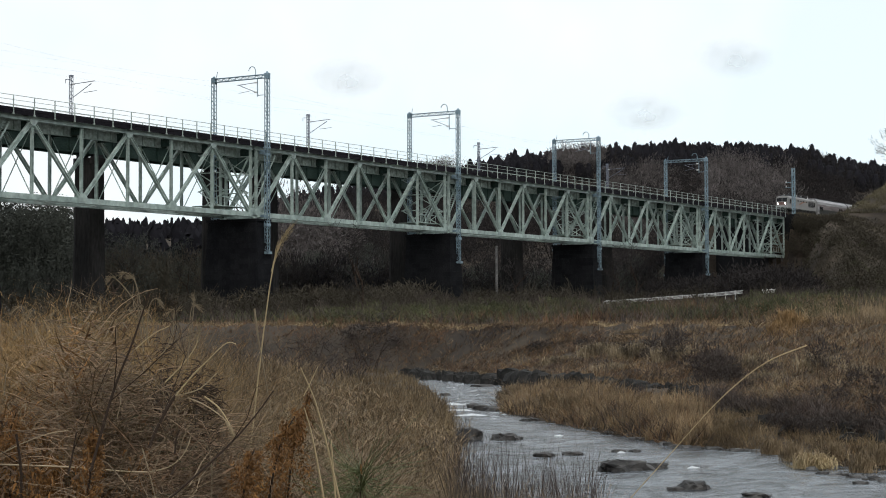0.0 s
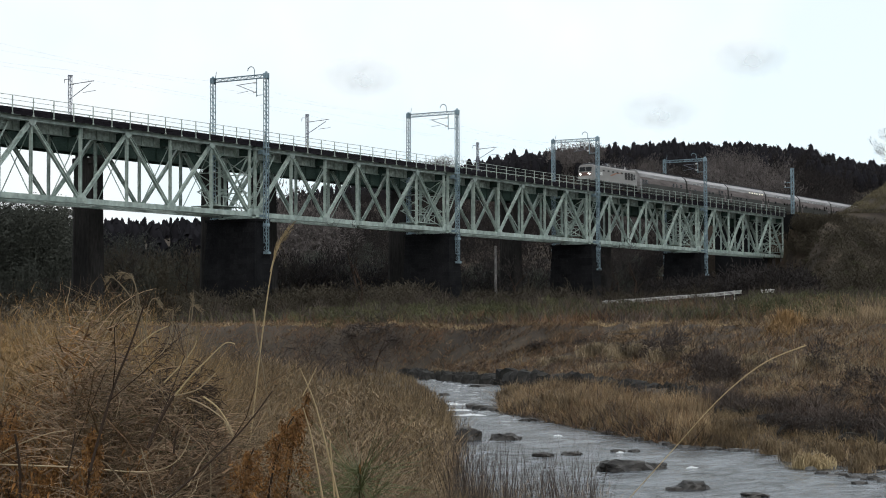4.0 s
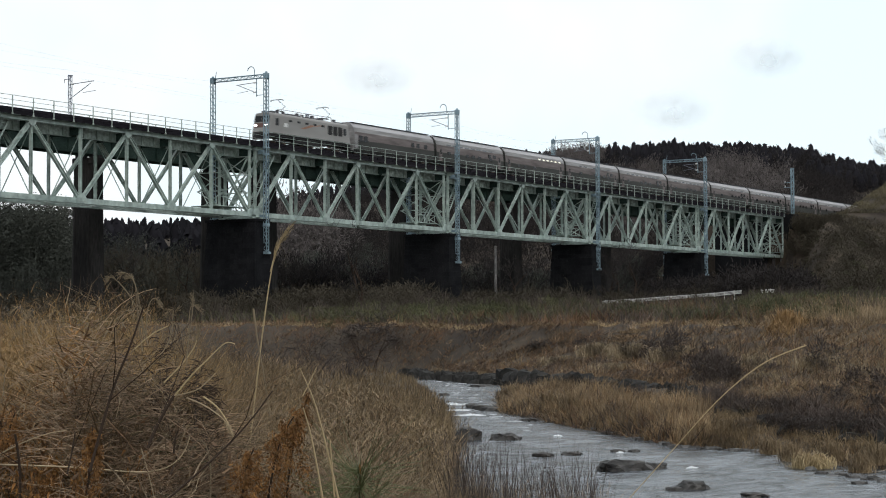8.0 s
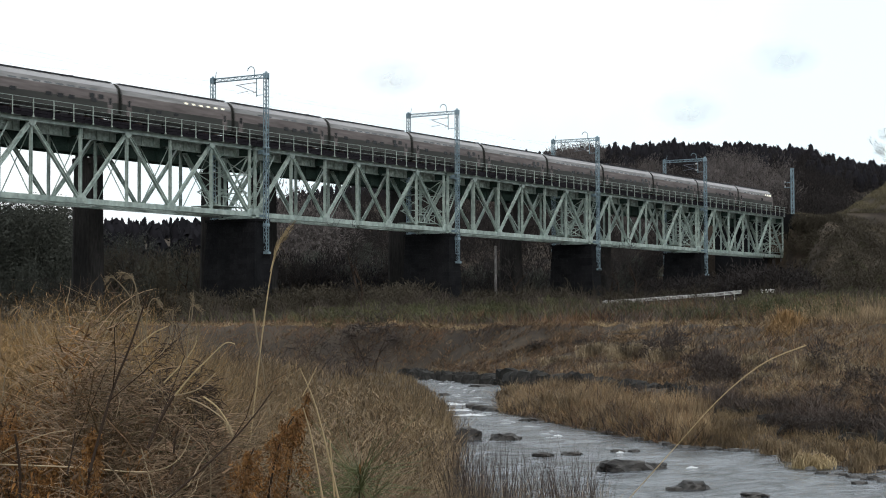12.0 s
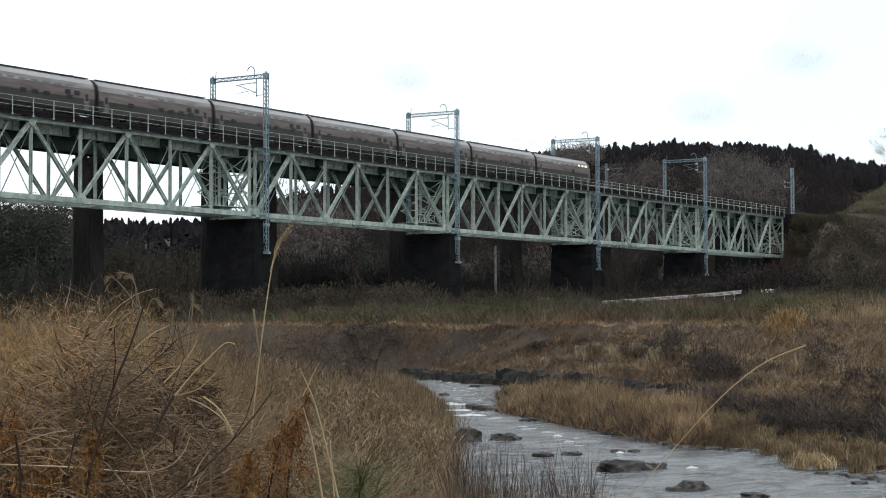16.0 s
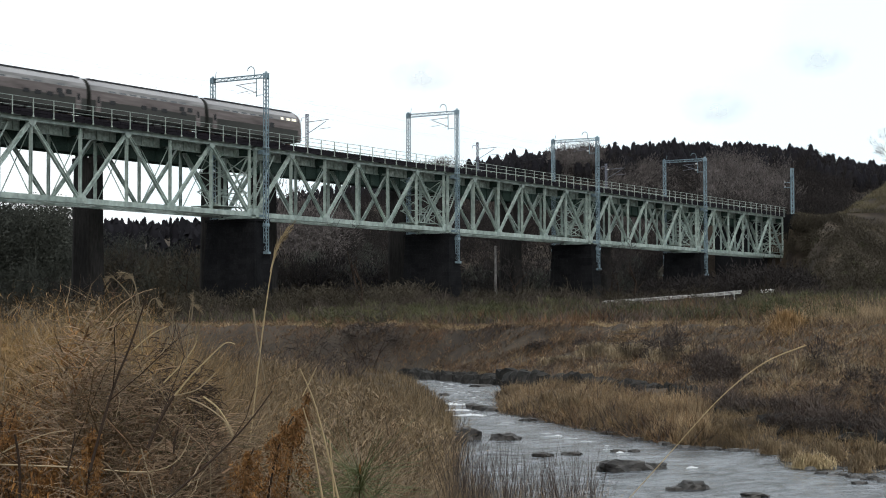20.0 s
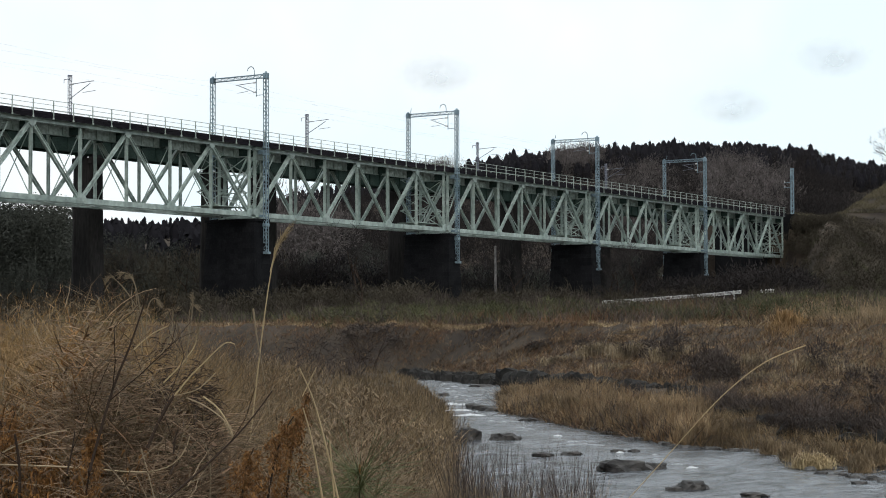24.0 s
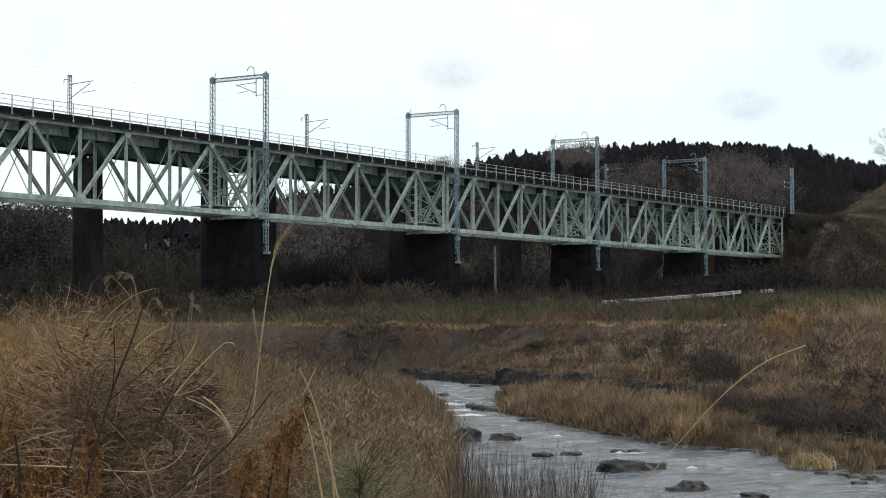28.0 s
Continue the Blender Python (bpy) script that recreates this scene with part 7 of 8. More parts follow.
tall_grass([(432, 882, 9), (450, 705, 9), (465, 580, 9), (478, 485, 9), (489, 436, 9), (507, 411, 9)], "tall pale grass stalk with drooping seed head", 1, 0.0045, 0.0028, True, 0.10, M_straw_pale)
tall_grass([(478, 480, 9), (485, 450, 9), (492, 430, 9), (500, 424, 9)], "side spike of the tall grass stalk", 8, 0.002, 0.0014, True, 0.05, M_straw_pale)
tall_grass([(478, 735, 8), (466, 660, 8), (455, 600, 8), (448, 545, 8)], "pale dry grass stalk standing upright", 2, 0.002, 0.005, False)
tall_grass([(1110, 882, 12), (1190, 795, 12), (1270, 705, 12), (1350, 640, 12), (1425, 614, 12)], "long pale reed arching out over the river", 3, 0.0028, 0.0040, False, mat=M_straw_pale)
tall_grass([(600, 890, 6), (575, 780, 6), (555, 705, 6), (530, 650, 6)], "pale bent reed with forked tip", 4, 0.0042, 0.0018, False, mat=M_straw_pale)
tall_grass([(572, 890, 6), (560, 820, 6), (548, 760, 6), (536, 720, 6)], "pale broken reed among rusty weeds", 5, 0.004, 0.002, False, mat=M_straw_pale)
tall_grass([(592, 890, 6), (588, 840, 6), (585, 800, 6), (583, 775, 6)], "pale broken reed among rusty weeds", 6, 0.0035, 0.002, False, mat=M_straw_pale)
tall_grass([(535, 700, 6), (545, 680, 6), (552, 665, 6), (560, 648, 6)], "pale forked reed tip", 7, 0.0018, 0.0012, False, mat=M_straw_pale)
ARCS = [
    ([(308, 700), (340, 660), (364, 638), (400, 601), (416, 608)], M_straw_pale, 0.0026, False, "bright bent straw across the thicket"),
    ([(290, 675), (323, 642), (346, 611), (352, 577)], M_straw_pale, 0.0024, True, "pale curved stem with a small tuft"),
    ([(237, 617), (254, 601), (272, 587), (298, 575)], M_straw_pale, 0.0024, False, "pale stem slanting through the thicket"),
    ([(263, 650), (292, 618), (306, 584), (304, 553), (312, 548)], M_straw_dull, 0.0022, True, "dull stem with a nodding head"),
    ([(258, 600), (260, 545), (267, 528), (277, 525), (284, 540)], M_straw_dull, 0.0020, True, "looped grass stem with a drooping head"),
    ([(262, 610), (250, 560), (232, 523), (210, 497), (197, 486), (192, 492)], M_straw_dull, 0.0022, True, "arching pale plume above the thicket"),
    ([(255, 600), (246, 530), (239, 498), (227, 481), (216, 480), (212, 488)], M_straw_dull, 0.0022, True, "arching pale plume above the thicket"),
    ([(252, 620), (243, 560), (241, 510), (236, 490), (229, 489)], M_straw_dull, 0.0020, True, "arching pale plume above the thicket"),
]
LOW_STEMS = [
    ([(330, 640), (333, 600), (341, 548), (340, 522)], M_straw_dull, 0.0024, True, "upright fluffy grass plume"),
    ([(300, 700), (318, 697), (352, 688), (382, 658)], M_straw_dull, 0.0022, False, "thin curved stem low in the thicket"),
    ([(372, 882), (374, 830), (368, 790), (352, 770), (335, 800)], M_straw_dull, 0.0024, False, "curled dead stem low in the thicket"),
    ([(0, 818), (60, 820), (120, 822), (200, 829), (270, 837), (312, 822), (332, 790), (336, 770)], M_straw_dull, 0.0028, False, "long lying straw across the thicket"),
    ([(0, 800), (40, 780), (80, 765), (120, 758)], M_straw_dull, 0.0022, False, "lying straw in the brown weeds"),
    ([(250, 790), (262, 830), (272, 870), (280, 900)], M_straw_dull, 0.0024, False, "bent stem hanging in the thicket"),
    ([(360, 700), (385, 718), (400, 740), (412, 768)], M_straw_pale, 0.0028, True, "pale drooping plume over the growth"),
    ([(330, 702), (362, 715), (395, 738), (408, 760)], M_straw_dull, 0.0026, True, "pale drooping plume over the growth"),
]
for i, (pts, mat, r0, head, label) in enumerate(ARCS + LOW_STEMS):
    tall_grass([(px, py, 6.1) for px, py in pts], label, 40 + i, r0 * 1.15, r0 * 0.7, head, 0.03, mat)
rn = random.Random(31)
for i in range(26):
    px, py, d = rn.uniform(0, 330), rn.uniform(530, 600), rn.uniform(11, 17)
    s = rn.choice((-1, 1))
    tall_grass([(px, 680, d), (px + 3 * s, 620, d), (px + 6 * s, py + 8, d), (px + 12 * s, py, d), (px + 22 * s, py + 9, d)], "small nodding grass head in the meadow", 70 + i, 0.0028, 0.0015, True, 0.07)


def woody_stem(points, seed, r0, r1, label, twigs=1, mat=None):
    pts = [spot(*p) for p in points]
    g = thing("woody_stem", label, "branch", "dark stems of the near bank", at=pose(*pts[0]))
    c = stalk(np.array(pts) - np.array(pts[0]))
    part("stem", sweep("stem", c, r0, r1, mat or M_bark, 6), g)
    rnd = random.Random(seed)
    for _ in range(twigs):
        k = rnd.randint(4, len(c) - 3)
        d = Vector(c[k + 1] - c[k]).normalized()
        side = Vector((rnd.gauss(0, 1), rnd.gauss(0, 1), rnd.gauss(0, 0.6))).normalized()
        out = []
        grow(rnd, Vector(c[k]), (d * 0.6 + side * 0.8).normalized(), rnd.uniform(0.12, 0.35), r0 * 0.35, 1, out, 0.5, 0.1)
        fine_part("twig", tubes("twig", [r for _, r in out], M_bark), g)
    return g


woody_stem([(160, 830, 5.9), (176, 770, 5.9), (203, 673, 5.9), (228, 620, 5.9), (246, 565, 5.9), (263, 513, 5.9)], 1, 0.0062, 0.0024, "dark olive bare stem leaning out of the thicket", 2)
woody_stem([(262, 790, 5.9), (275, 758, 5.9), (292, 725, 5.9), (308, 698, 5.9)], 2, 0.0065, 0.0048, "thick dark broken stem")
woody_stem([(285, 890, 5.8), (350, 835, 5.8), (405, 785, 5.8), (450, 735, 5.8), (482, 690, 5.8)], 3, 0.0045, 0.0022, "dark bare branch reaching over the grass")
woody_stem([(36, 890, 5.9), (38, 840, 5.9), (34, 800, 5.9), (28, 765, 5.9)], 4, 0.0055, 0.0040, "dark upright dead stem among rusty weeds")
woody_stem([(120, 835, 5.9), (128, 800, 5.9), (134, 762, 5.9)], 5, 0.0040, 0.0022, "dark upright dead stem among rusty weeds")
woody_stem([(308, 800, 5.9), (310, 775, 5.9), (316, 758, 5.9)], 6, 0.0036, 0.0022, "dark upright dead stem in the brambles")


def bramble(px, d, size, seed, mat, label):
    """A low bare bush: many thin arching shoots from one root."""
    rnd = random.Random(seed)
    a = (px - 784) / 3100 * d
    x, y = world_xy(a, d)
    z = float(ground_z(np.array([a]), np.array([d]))[0])
    b = thing("bare_bush", label, "bush", "bare bushes", at=pose(x, y, z))
    out = []
    for _ in range(9):
        v = Vector((rnd.gauss(0, 0.5), rnd.gauss(0, 0.5), 1)).normalized()
        grow(rnd, Vector((rnd.gauss(0, size * 0.12), rnd.gauss(0, size * 0.12), -0.05)), v, size * 0.5, size * 0.007, 3, out, 0.6, 0.02, (1, 2), 0.22, 0.75)
    fine_part("branchwork", tubes("branchwork", [r for k, r in out if k >= 2], M_bark, 4), b)
    fine_part("twig_work", tubes("twig_work", [(*r[:6], max(r[6], 0.00018 * d), max(r[7], 0.00014 * d)) for k, r in out if k < 2], mat, 3), b)


for px, d, s, sd in ((640, 98, 4.0, 11), (560, 112, 4.0, 12), (1230, 74, 2.0, 15), (1450, 47, 1.0, 24)):
    bramble(px, d, s, sd, M_purple, "dark bare bush on the far side of the river")


def leafy_weed(px, d, size, seed, label, mat):
    """A dead weed with clinging curled leaves."""
    rnd = random.Random(seed)
    a = (px - 784) / 3100 * d
    x, y = world_xy(a, d)
    z = float(ground_z(np.array([a]), np.array([d]))[0])
    w = thing("dead_weed", label, "weed", "rust-coloured weeds", at=pose(x, y, z))
    out = []
    for _ in range(5):
        grow(rnd, Vector((rnd.gauss(0, 0.08), rnd.gauss(0, 0.08), -0.05)), Vector((rnd.gauss(0, 0.1), rnd.gauss(0, 0.1), 1)).normalized(), size * 0.55, 0.005, 2, out, 0.3, 0.5, (2, 3), 0.12)
    fine_part("stalk_work", tubes("stalk_work", [r for _, r in out], M_bark), w)
    v, f = [], []
    for dep, r in out:
        for _ in range(9 if dep < 2 else 3):
            t = rnd.random()
            p = Vector(r[0:3]).lerp(Vector(r[3:6]), t)
            e = Vector((rnd.gauss(0, 1), rnd.gauss(0, 1), rnd.gauss(-0.6, 0.6))).normalized() * rnd.uniform(0.014, 0.032)
            s = e.cross(Vector((rnd.gauss(0, 1), rnd.gauss(0, 1), rnd.gauss(0, 1)))).normalized() * rnd.uniform(0.003, 0.007)
            o = len(v)
            curl = Vector((0, 0, -0.02))
            v += [p, p + e * 0.5 + s, p + e + curl, p + e * 0.5 - s]
            f.append((o, o + 1, o + 2, o + 3))
    fine_part("leaf_cover", mesh("leaf_cover", v, f, mat), w, "curled rust-orange dead leaves")


def rusty_plume(points, seed, wide, label):
    """A dead weed whose stem carries dense drooping leaf tassels."""
    rnd = random.Random(seed)
    pts = [spot(*p) for p in points]
    w = thing("dead_weed", label, "weed", "rust-coloured weeds", at=pose(*pts[0]))
    c = stalk(np.array(pts) - np.array(pts[0]))
    part("stem", sweep("stem", c, 0.005, 0.002, M_bark, 5), w)
    v, f = [], []
    cores = [(rnd.random() ** 0.7, Vector((rnd.gauss(0, 1), rnd.gauss(0, 1), rnd.gauss(0, 0.7)))) for _ in range(44)]
    for i in range(1500):
        t, off = cores[i % 44]
        k = min(int(t * (len(c) - 1)), len(c) - 2)
        p = Vector(c[k]).lerp(Vector(c[k + 1]), rnd.random())
        room = wide * (0.35 + 0.65 * math.sin(math.pi * min(1, 0.15 + t * 0.85)))
        p = p + off * room + Vector((rnd.gauss(0, room * 0.3), rnd.gauss(0, room * 0.3), rnd.gauss(-0.02, room * 0.55)))
        e = Vector((rnd.gauss(0, 0.6), rnd.gauss(0, 0.6), rnd.gauss(-0.8, 0.5))).normalized() * rnd.uniform(0.008, 0.024)
        s = e.cross(Vector((rnd.gauss(0, 1), rnd.gauss(0, 1), rnd.gauss(0, 1)))).normalized() * rnd.uniform(0.0015, 0.004)
        o = len(v)
        v += [p, p + e * 0.5 + s, p + e, p + e * 0.5 - s]
        f.append((o, o + 1, o + 2, o + 3))
    fine_part("leaf_cover", mesh("leaf_cover", v, f, M_orange), w, "curled rust-orange dead leaves")


rn = random.Random(77)
for i in range(16):
    leafy_weed(rn.uniform(-25, 185), rn.uniform(6.2, 7.6), rn.uniform(0.95, 1.22), 300 + i, "dead weed with curled rust-orange leaves", M_orange)
for i in range(5):
    leafy_weed(rn.uniform(400, 540), rn.uniform(6.0, 6.8), rn.uniform(0.8, 0.95), 330 + i, "dead weed with curled rust-orange leaves", M_orange)
for i, (pts, wd) in enumerate(([[(505, 905, 6.4), (512, 820, 6.4), (525, 755, 6.4), (548, 692, 6.4)], 0.035], [[(470, 905, 6.2), (482, 830, 6.2), (498, 770, 6.2), (520, 735, 6.2)], 0.034], [[(425, 905, 6.1), (432, 850, 6.1), (438, 815, 6.1), (450, 790, 6.1)], 0.030], [[(150, 905, 6.0), (158, 840, 6.0), (163, 785, 6.0), (165, 750, 6.0)], 0.026], [[(90, 905, 6.3), (84, 860, 6.3), (82, 830, 6.3), (90, 805, 6.3)], 0.03], [[(15, 905, 6.6), (20, 830, 6.6), (14, 770, 6.6), (28, 725, 6.6)], 0.05])):
    rusty_plume(pts, 60 + i, wd, "dead weed with drooping rust-orange leaf tassels")


def pine_sapling():
    x, y, z = spot(636, 832, 6.2)
    s = thing("pine_sapling", "small green pine sapling among reeds", "sapling", at=pose(x, y, z - 0.55))
    part("stem", tubes("stem", [(0, 0, -0.4, 0, 0, 0.55, 0.006, 0.003)], M_bark, 5), s)
    r = np.random.RandomState(77)
    for n, zz in ((130, 0.52), (120, 0.38), (120, 0.25)):
        rows = []
        for _ in range(n):
            el, az, L = r.uniform(-0.9, 0.9), r.uniform(0, 6.28), r.uniform(0.16, 0.32)
            p = np.array([0, 0, zz + r.uniform(-0.05, 0.04)])
            q = p + L * np.array([math.cos(el) * math.cos(az), math.cos(el) * math.sin(az), math.sin(el)])
            rows.append((*p, *q, 0.0015, 0.0007))
        fine_part("needle_whorl", tubes("needle_whorl", rows, M_needle), s)
    part("bud", tubes("bud", [(0, 0, 0.54, 0, 0, 0.575, 0.006, 0.003)], M_orange, 5), s)


pine_sapling()


def straw_heap(px, d, wide, high, seed, mat, label, n=900):
    """A collapsed tussock: arching blades that spill over a rounded heart."""
    r = np.random.RandomState(seed)
    a0 = (px - 784) / 3100 * d
    x, y = world_xy(a0, d)
    z = max(0.0, float(ground_z(np.array([a0]), np.array([d]))[0]))
    h = thing("straw_tussock", label, "tussock", "collapsed tussocks", at=pose(x, y, z))
    v, f = [], []
    for _ in range(n):
        g, e = r.uniform(0, 6.283), abs(r.normal(0, 0.9))
        p = np.array([r.normal(0, wide * 0.2), r.normal(0, wide * 0.2), -0.03])
        L = high * r.uniform(0.35, 1.2)
        top = p + np.array([math.cos(g) * L * 0.35 * e, math.sin(g) * L * 0.35 * e, L * max(0.25, 0.95 - 0.25 * e)])
        g += r.normal(0, 0.9)
        tip = top + np.array([math.cos(g) * wide * r.uniform(0.1, 0.42), math.sin(g) * wide * r.uniform(0.1, 0.42), -L * r.uniform(-0.3, 0.7)])
        w = np.array([-math.sin(g), math.cos(g), 0]) * 0.00016 * d * r.uniform(0.7, 1.4)
        o = len(v)
        v += [tuple(p - w), tuple(p + w), tuple(top + w), tuple(top - w), tuple(tip)]
        f += [(o, o + 1, o + 2, o + 3), (o + 3, o + 2, o + 4, o + 4)]
    me = bpy.data.meshes.new("straw_mass")
    me.from_pydata(v, [], [q if q[2] != q[3] else q[:3] for q in f])
    me.materials.append(mat)
    fine_part("straw_mass", me, h)


straw_heap(1392, 82.5, 1.3, 1.15, 1, M_heap, "rust-orange collapsed grass heap on the levee", 1100)
straw_heap(1374, 80.5, 1.2, 0.95, 41, M_heap, "rust-orange collapsed grass heap on the levee", 600)
straw_heap(1386, 79, 1.2, 0.5, 42, M_heap, "rust-orange collapsed grass heap on the levee", 400)
straw_heap(1358, 80, 1.2, 0.4, 2, M_rust, "brown collapsed grass heap on the levee", 400)
straw_heap(1440, 88, 2.2, 0.4, 43, M_gold, "golden collapsed grass heap on the levee", 500)
for i, (px, d, w) in enumerate(((1112, 95, 1.5), (1146, 94.5, 1.3), (1306, 90.5, 1.4), (1340, 89.5, 1.3), (1500, 88, 2.0), (1545, 87, 1.8))):
    straw_heap(px, d, w, 0.16, 60 + i, M_straw, "flattened pale straw along the levee's crest", 260)
straw_heap(1432, 37.6, 0.9, 0.33, 3, M_straw_pale, "pale collapsed straw clump at the water's edge")
for i, (px, d, w, hh) in enumerate(((1520, 36.5, 0.5, 0.4), (1395, 39.5, 0.5, 0.4), (1470, 38.5, 0.5, 0.45), (1360, 41.5, 0.5, 0.35), (1552, 37.5, 0.6, 0.45), (975, 57, 0.9, 0.6), (1010, 55, 0.9, 0.6), (905, 66, 0.9, 0.55), (775, 95, 0.9, 0.6), (850, 92, 0.7, 0.5))):
    straw_heap(px, d, w, hh, 4 + i, M_straw, "straw clump beside the river", 500)
for i, (px, d, w, hh) in enumerate(((1060, 88, 2.4, 0.7), (1120, 82, 2.6, 0.8), (1085, 74, 2.2, 0.6), (1190, 76, 2.2, 0.7), (1330, 66, 1.8, 0.7), (1450, 62, 1.8, 0.6), (1520, 58, 1.6, 0.6), (1350, 58, 1.6, 0.5), (990, 90, 2.2, 0.5))):
    straw_heap(px, d, w, hh, 30 + i, M_straw_dull, "dull tan grass tussock on the levee slope", 700)


def fluff_bush(px, d, wide, high, seed, mat, label):
    a0 = (px - 784) / 3100 * d
    x, y = world_xy(a0, d)
    z = float(ground_z(np.array([a0]), np.array([d]))[0])
    b = thing("dead_bush", label, "bush", "dead bushes on the slope", at=pose(x, y, z))
    v, f = fluff_form(seed, 700, 0.036)
    me = bpy.data.meshes.new("twig_mass")
    me.from_pydata([(p[0] * wide, p[1] * wide, p[2] * high * 1.1 - 0.12 * high) for p in v], [], f)
    me.materials.append(mat)
    fine_part("twig_mass", me, b)


for i, (px, d, w, hh) in enumerate(((1268, 58, 1.6, 1.7), (1245, 60, 1.3, 1.3), (1290, 56, 1.2, 1.3), (1188, 76, 1.7, 1.8), (1120, 82, 1.8, 1.0), (1150, 80, 1.4, 0.8), (1455, 60, 1.4, 1.6), (1040, 92, 1.8, 0.9), (1350, 62, 1.2, 0.8), (1530, 52, 1.4, 0.9), (1500, 56, 1.2, 0.8), (660, 116, 3.4, 1.1), (620, 118, 2.6, 0.9), (700, 113, 2.4, 0.9))):
    fluff_bush(px, d, w, hh, 200 + i, M_purple, "dark dead bush on the levee slope")
for i, (px, d, w, hh) in enumerate(((1252, 63, 2.0, 1.5), (1225, 66, 1.6, 1.2), (1270, 61, 1.8, 1.3), (1160, 78, 1.8, 1.0), (1370, 44, 0.9, 0.7), (1400, 43, 1.0, 0.8), (1432, 42, 0.9, 0.8), (1465, 41.5, 1.0, 0.9), (1500, 41, 1.0, 0.9), (1530, 40.5, 1.0, 0.9), (1562, 40, 1.0, 0.9), (1485, 47, 1.3, 0.8), (1540, 46, 1.3, 0.8))):
    fluff_bush(px, d, w, hh, 330 + i, M_purple, "grey bramble bush above the river's edge" if d < 50 else "dark dead bush on the levee slope")
# dark twig masses put in as the thicket's shaded hollows
for i, (px, d, w, hh) in enumerate(((286, 7.2, 0.14, 1.70), (356, 7.1, 0.16, 1.58), (280, 6.3, 0.3, 0.95), (390, 6.4, 0.35, 1.0))):
    fluff_bush(px, d, w, hh, 260 + i, M_purple, "dark twig mass added as shade of a thicket hollow")
for i, (px, d, w, hh) in enumerate(((1290, 60, 2.0, 1.0), (1215, 66, 1.8, 0.8), (1320, 55, 1.5, 0.7), (1160, 84, 2.2, 0.8), (1400, 52, 1.4, 0.7), (1480, 50, 1.5, 0.7), (1560, 49, 1.5, 0.8), (1090, 90, 2.4, 0.7), (960, 98, 2.6, 0.7))):
    fluff_bush(px, d, w, hh, 280 + i, M_brown if i % 3 == 1 else M_purple, "brown dead bush on the levee slope")
for i, (px, d, w, hh) in enumerate(((1220, 246, 8.0, 3.6), (1255, 248, 7.0, 4.2), (1180, 244, 8.0, 3.0), (1000, 165, 5.0, 2.2), (1080, 242, 8.0, 3.2), (1290, 250, 6.0, 3.4), (930, 170, 5.0, 2.2), (1130, 243, 8.0, 2.8), (850, 168, 5.0, 2.2))):
    fluff_bush(px, d, w, hh, 290 + i, M_brush, "soft brown leafless shrub below the bridge")
for i, (px, d, w, hh) in enumerate(((1232, 226, 3.0, 2.3), (1246, 222, 3.0, 1.9), (1330, 226, 4.0, 2.6), (1338, 222, 3.0, 2.4), (1110, 226, 4.0, 1.4), (1256, 230, 3.6, 1.7), (1278, 230, 4.0, 1.6), (1300, 230, 4.0, 1.8), (1318, 230, 3.0, 2.0))):
    fluff_bush(px, d, w, hh, 310 + i, M_brush if i < 2 else M_olive, "dark leafless shrub before the guard rail" if i < 2 else "olive shrub before the guard rail")
for i, (px, d, w, hh) in enumerate(((1130, 120, 2.2, 1.5), (1160, 124, 2.6, 1.3), (1100, 126, 2.4, 1.2), (1345, 105, 2.2, 1.4), (1375, 108, 2.0, 1.6), (1430, 100, 2.2, 1.5), (1310, 120, 2.4, 1.3), (870, 130, 3.0, 1.5), (930, 132, 3.0, 1.3), (990, 128, 2.6, 1.2), (830, 136, 2.8, 1.4), (740, 140, 3.0, 1.3), (640, 145, 3.2, 1.2), (1480, 92, 2.0, 1.4))):
    fluff_bush(px, d, w, hh, 230 + i, M_olive, "olive-green shrub on the flats behind the levee")


# ---- rocks in the river and along its edge ----
def rock(px, py, wide, tall, label, seed, deep=None, mat=None, z0=0.0, d=None):
    d = d or 3100 * (3.2 - z0) / (py - 566)
    a = (px - 784) / 3100 * d
    bm = bmesh.new()
    bmesh.ops.create_icosphere(bm, subdivisions=3 if d < 60 and wide > 0.45 else 2, radius=1.0)
    o = Vector((seed * 3.1, seed * 1.7, 0))
    for v in bm.verts:
        n = 1 + 0.45 * noise.noise(v.co * 1.2 + o) + 0.3 * noise.noise(v.co * 2.7 + o) + 0.15 * noise.noise(v.co * 6 + o) + 0.08 * noise.noise(v.co * 11 + o)
        v.co = Vector((v.co.x * wide / 2, v.co.y * (deep or wide * 0.7) / 2, max(min(v.co.z * n, 0.68 + 0.3 * noise.noise(v.co * 3 + o)), -0.5) * tall / n)) * n
    for f in bm.faces:
        f.smooth = False
    me = bpy.data.meshes.new("rock")
    bm.to_mesh(me)
    bm.free()
    me.materials.append(mat or M_rock)
    ob = tagged(new("rock", me), label, "rock", "river rocks")
    x, y = world_xy(a, d)
    ob.matrix_basis = pose(x, y, z0, 0, 0, math.degrees(TH) - 90 + (seed * 37) % 40 - 20)
    return ob


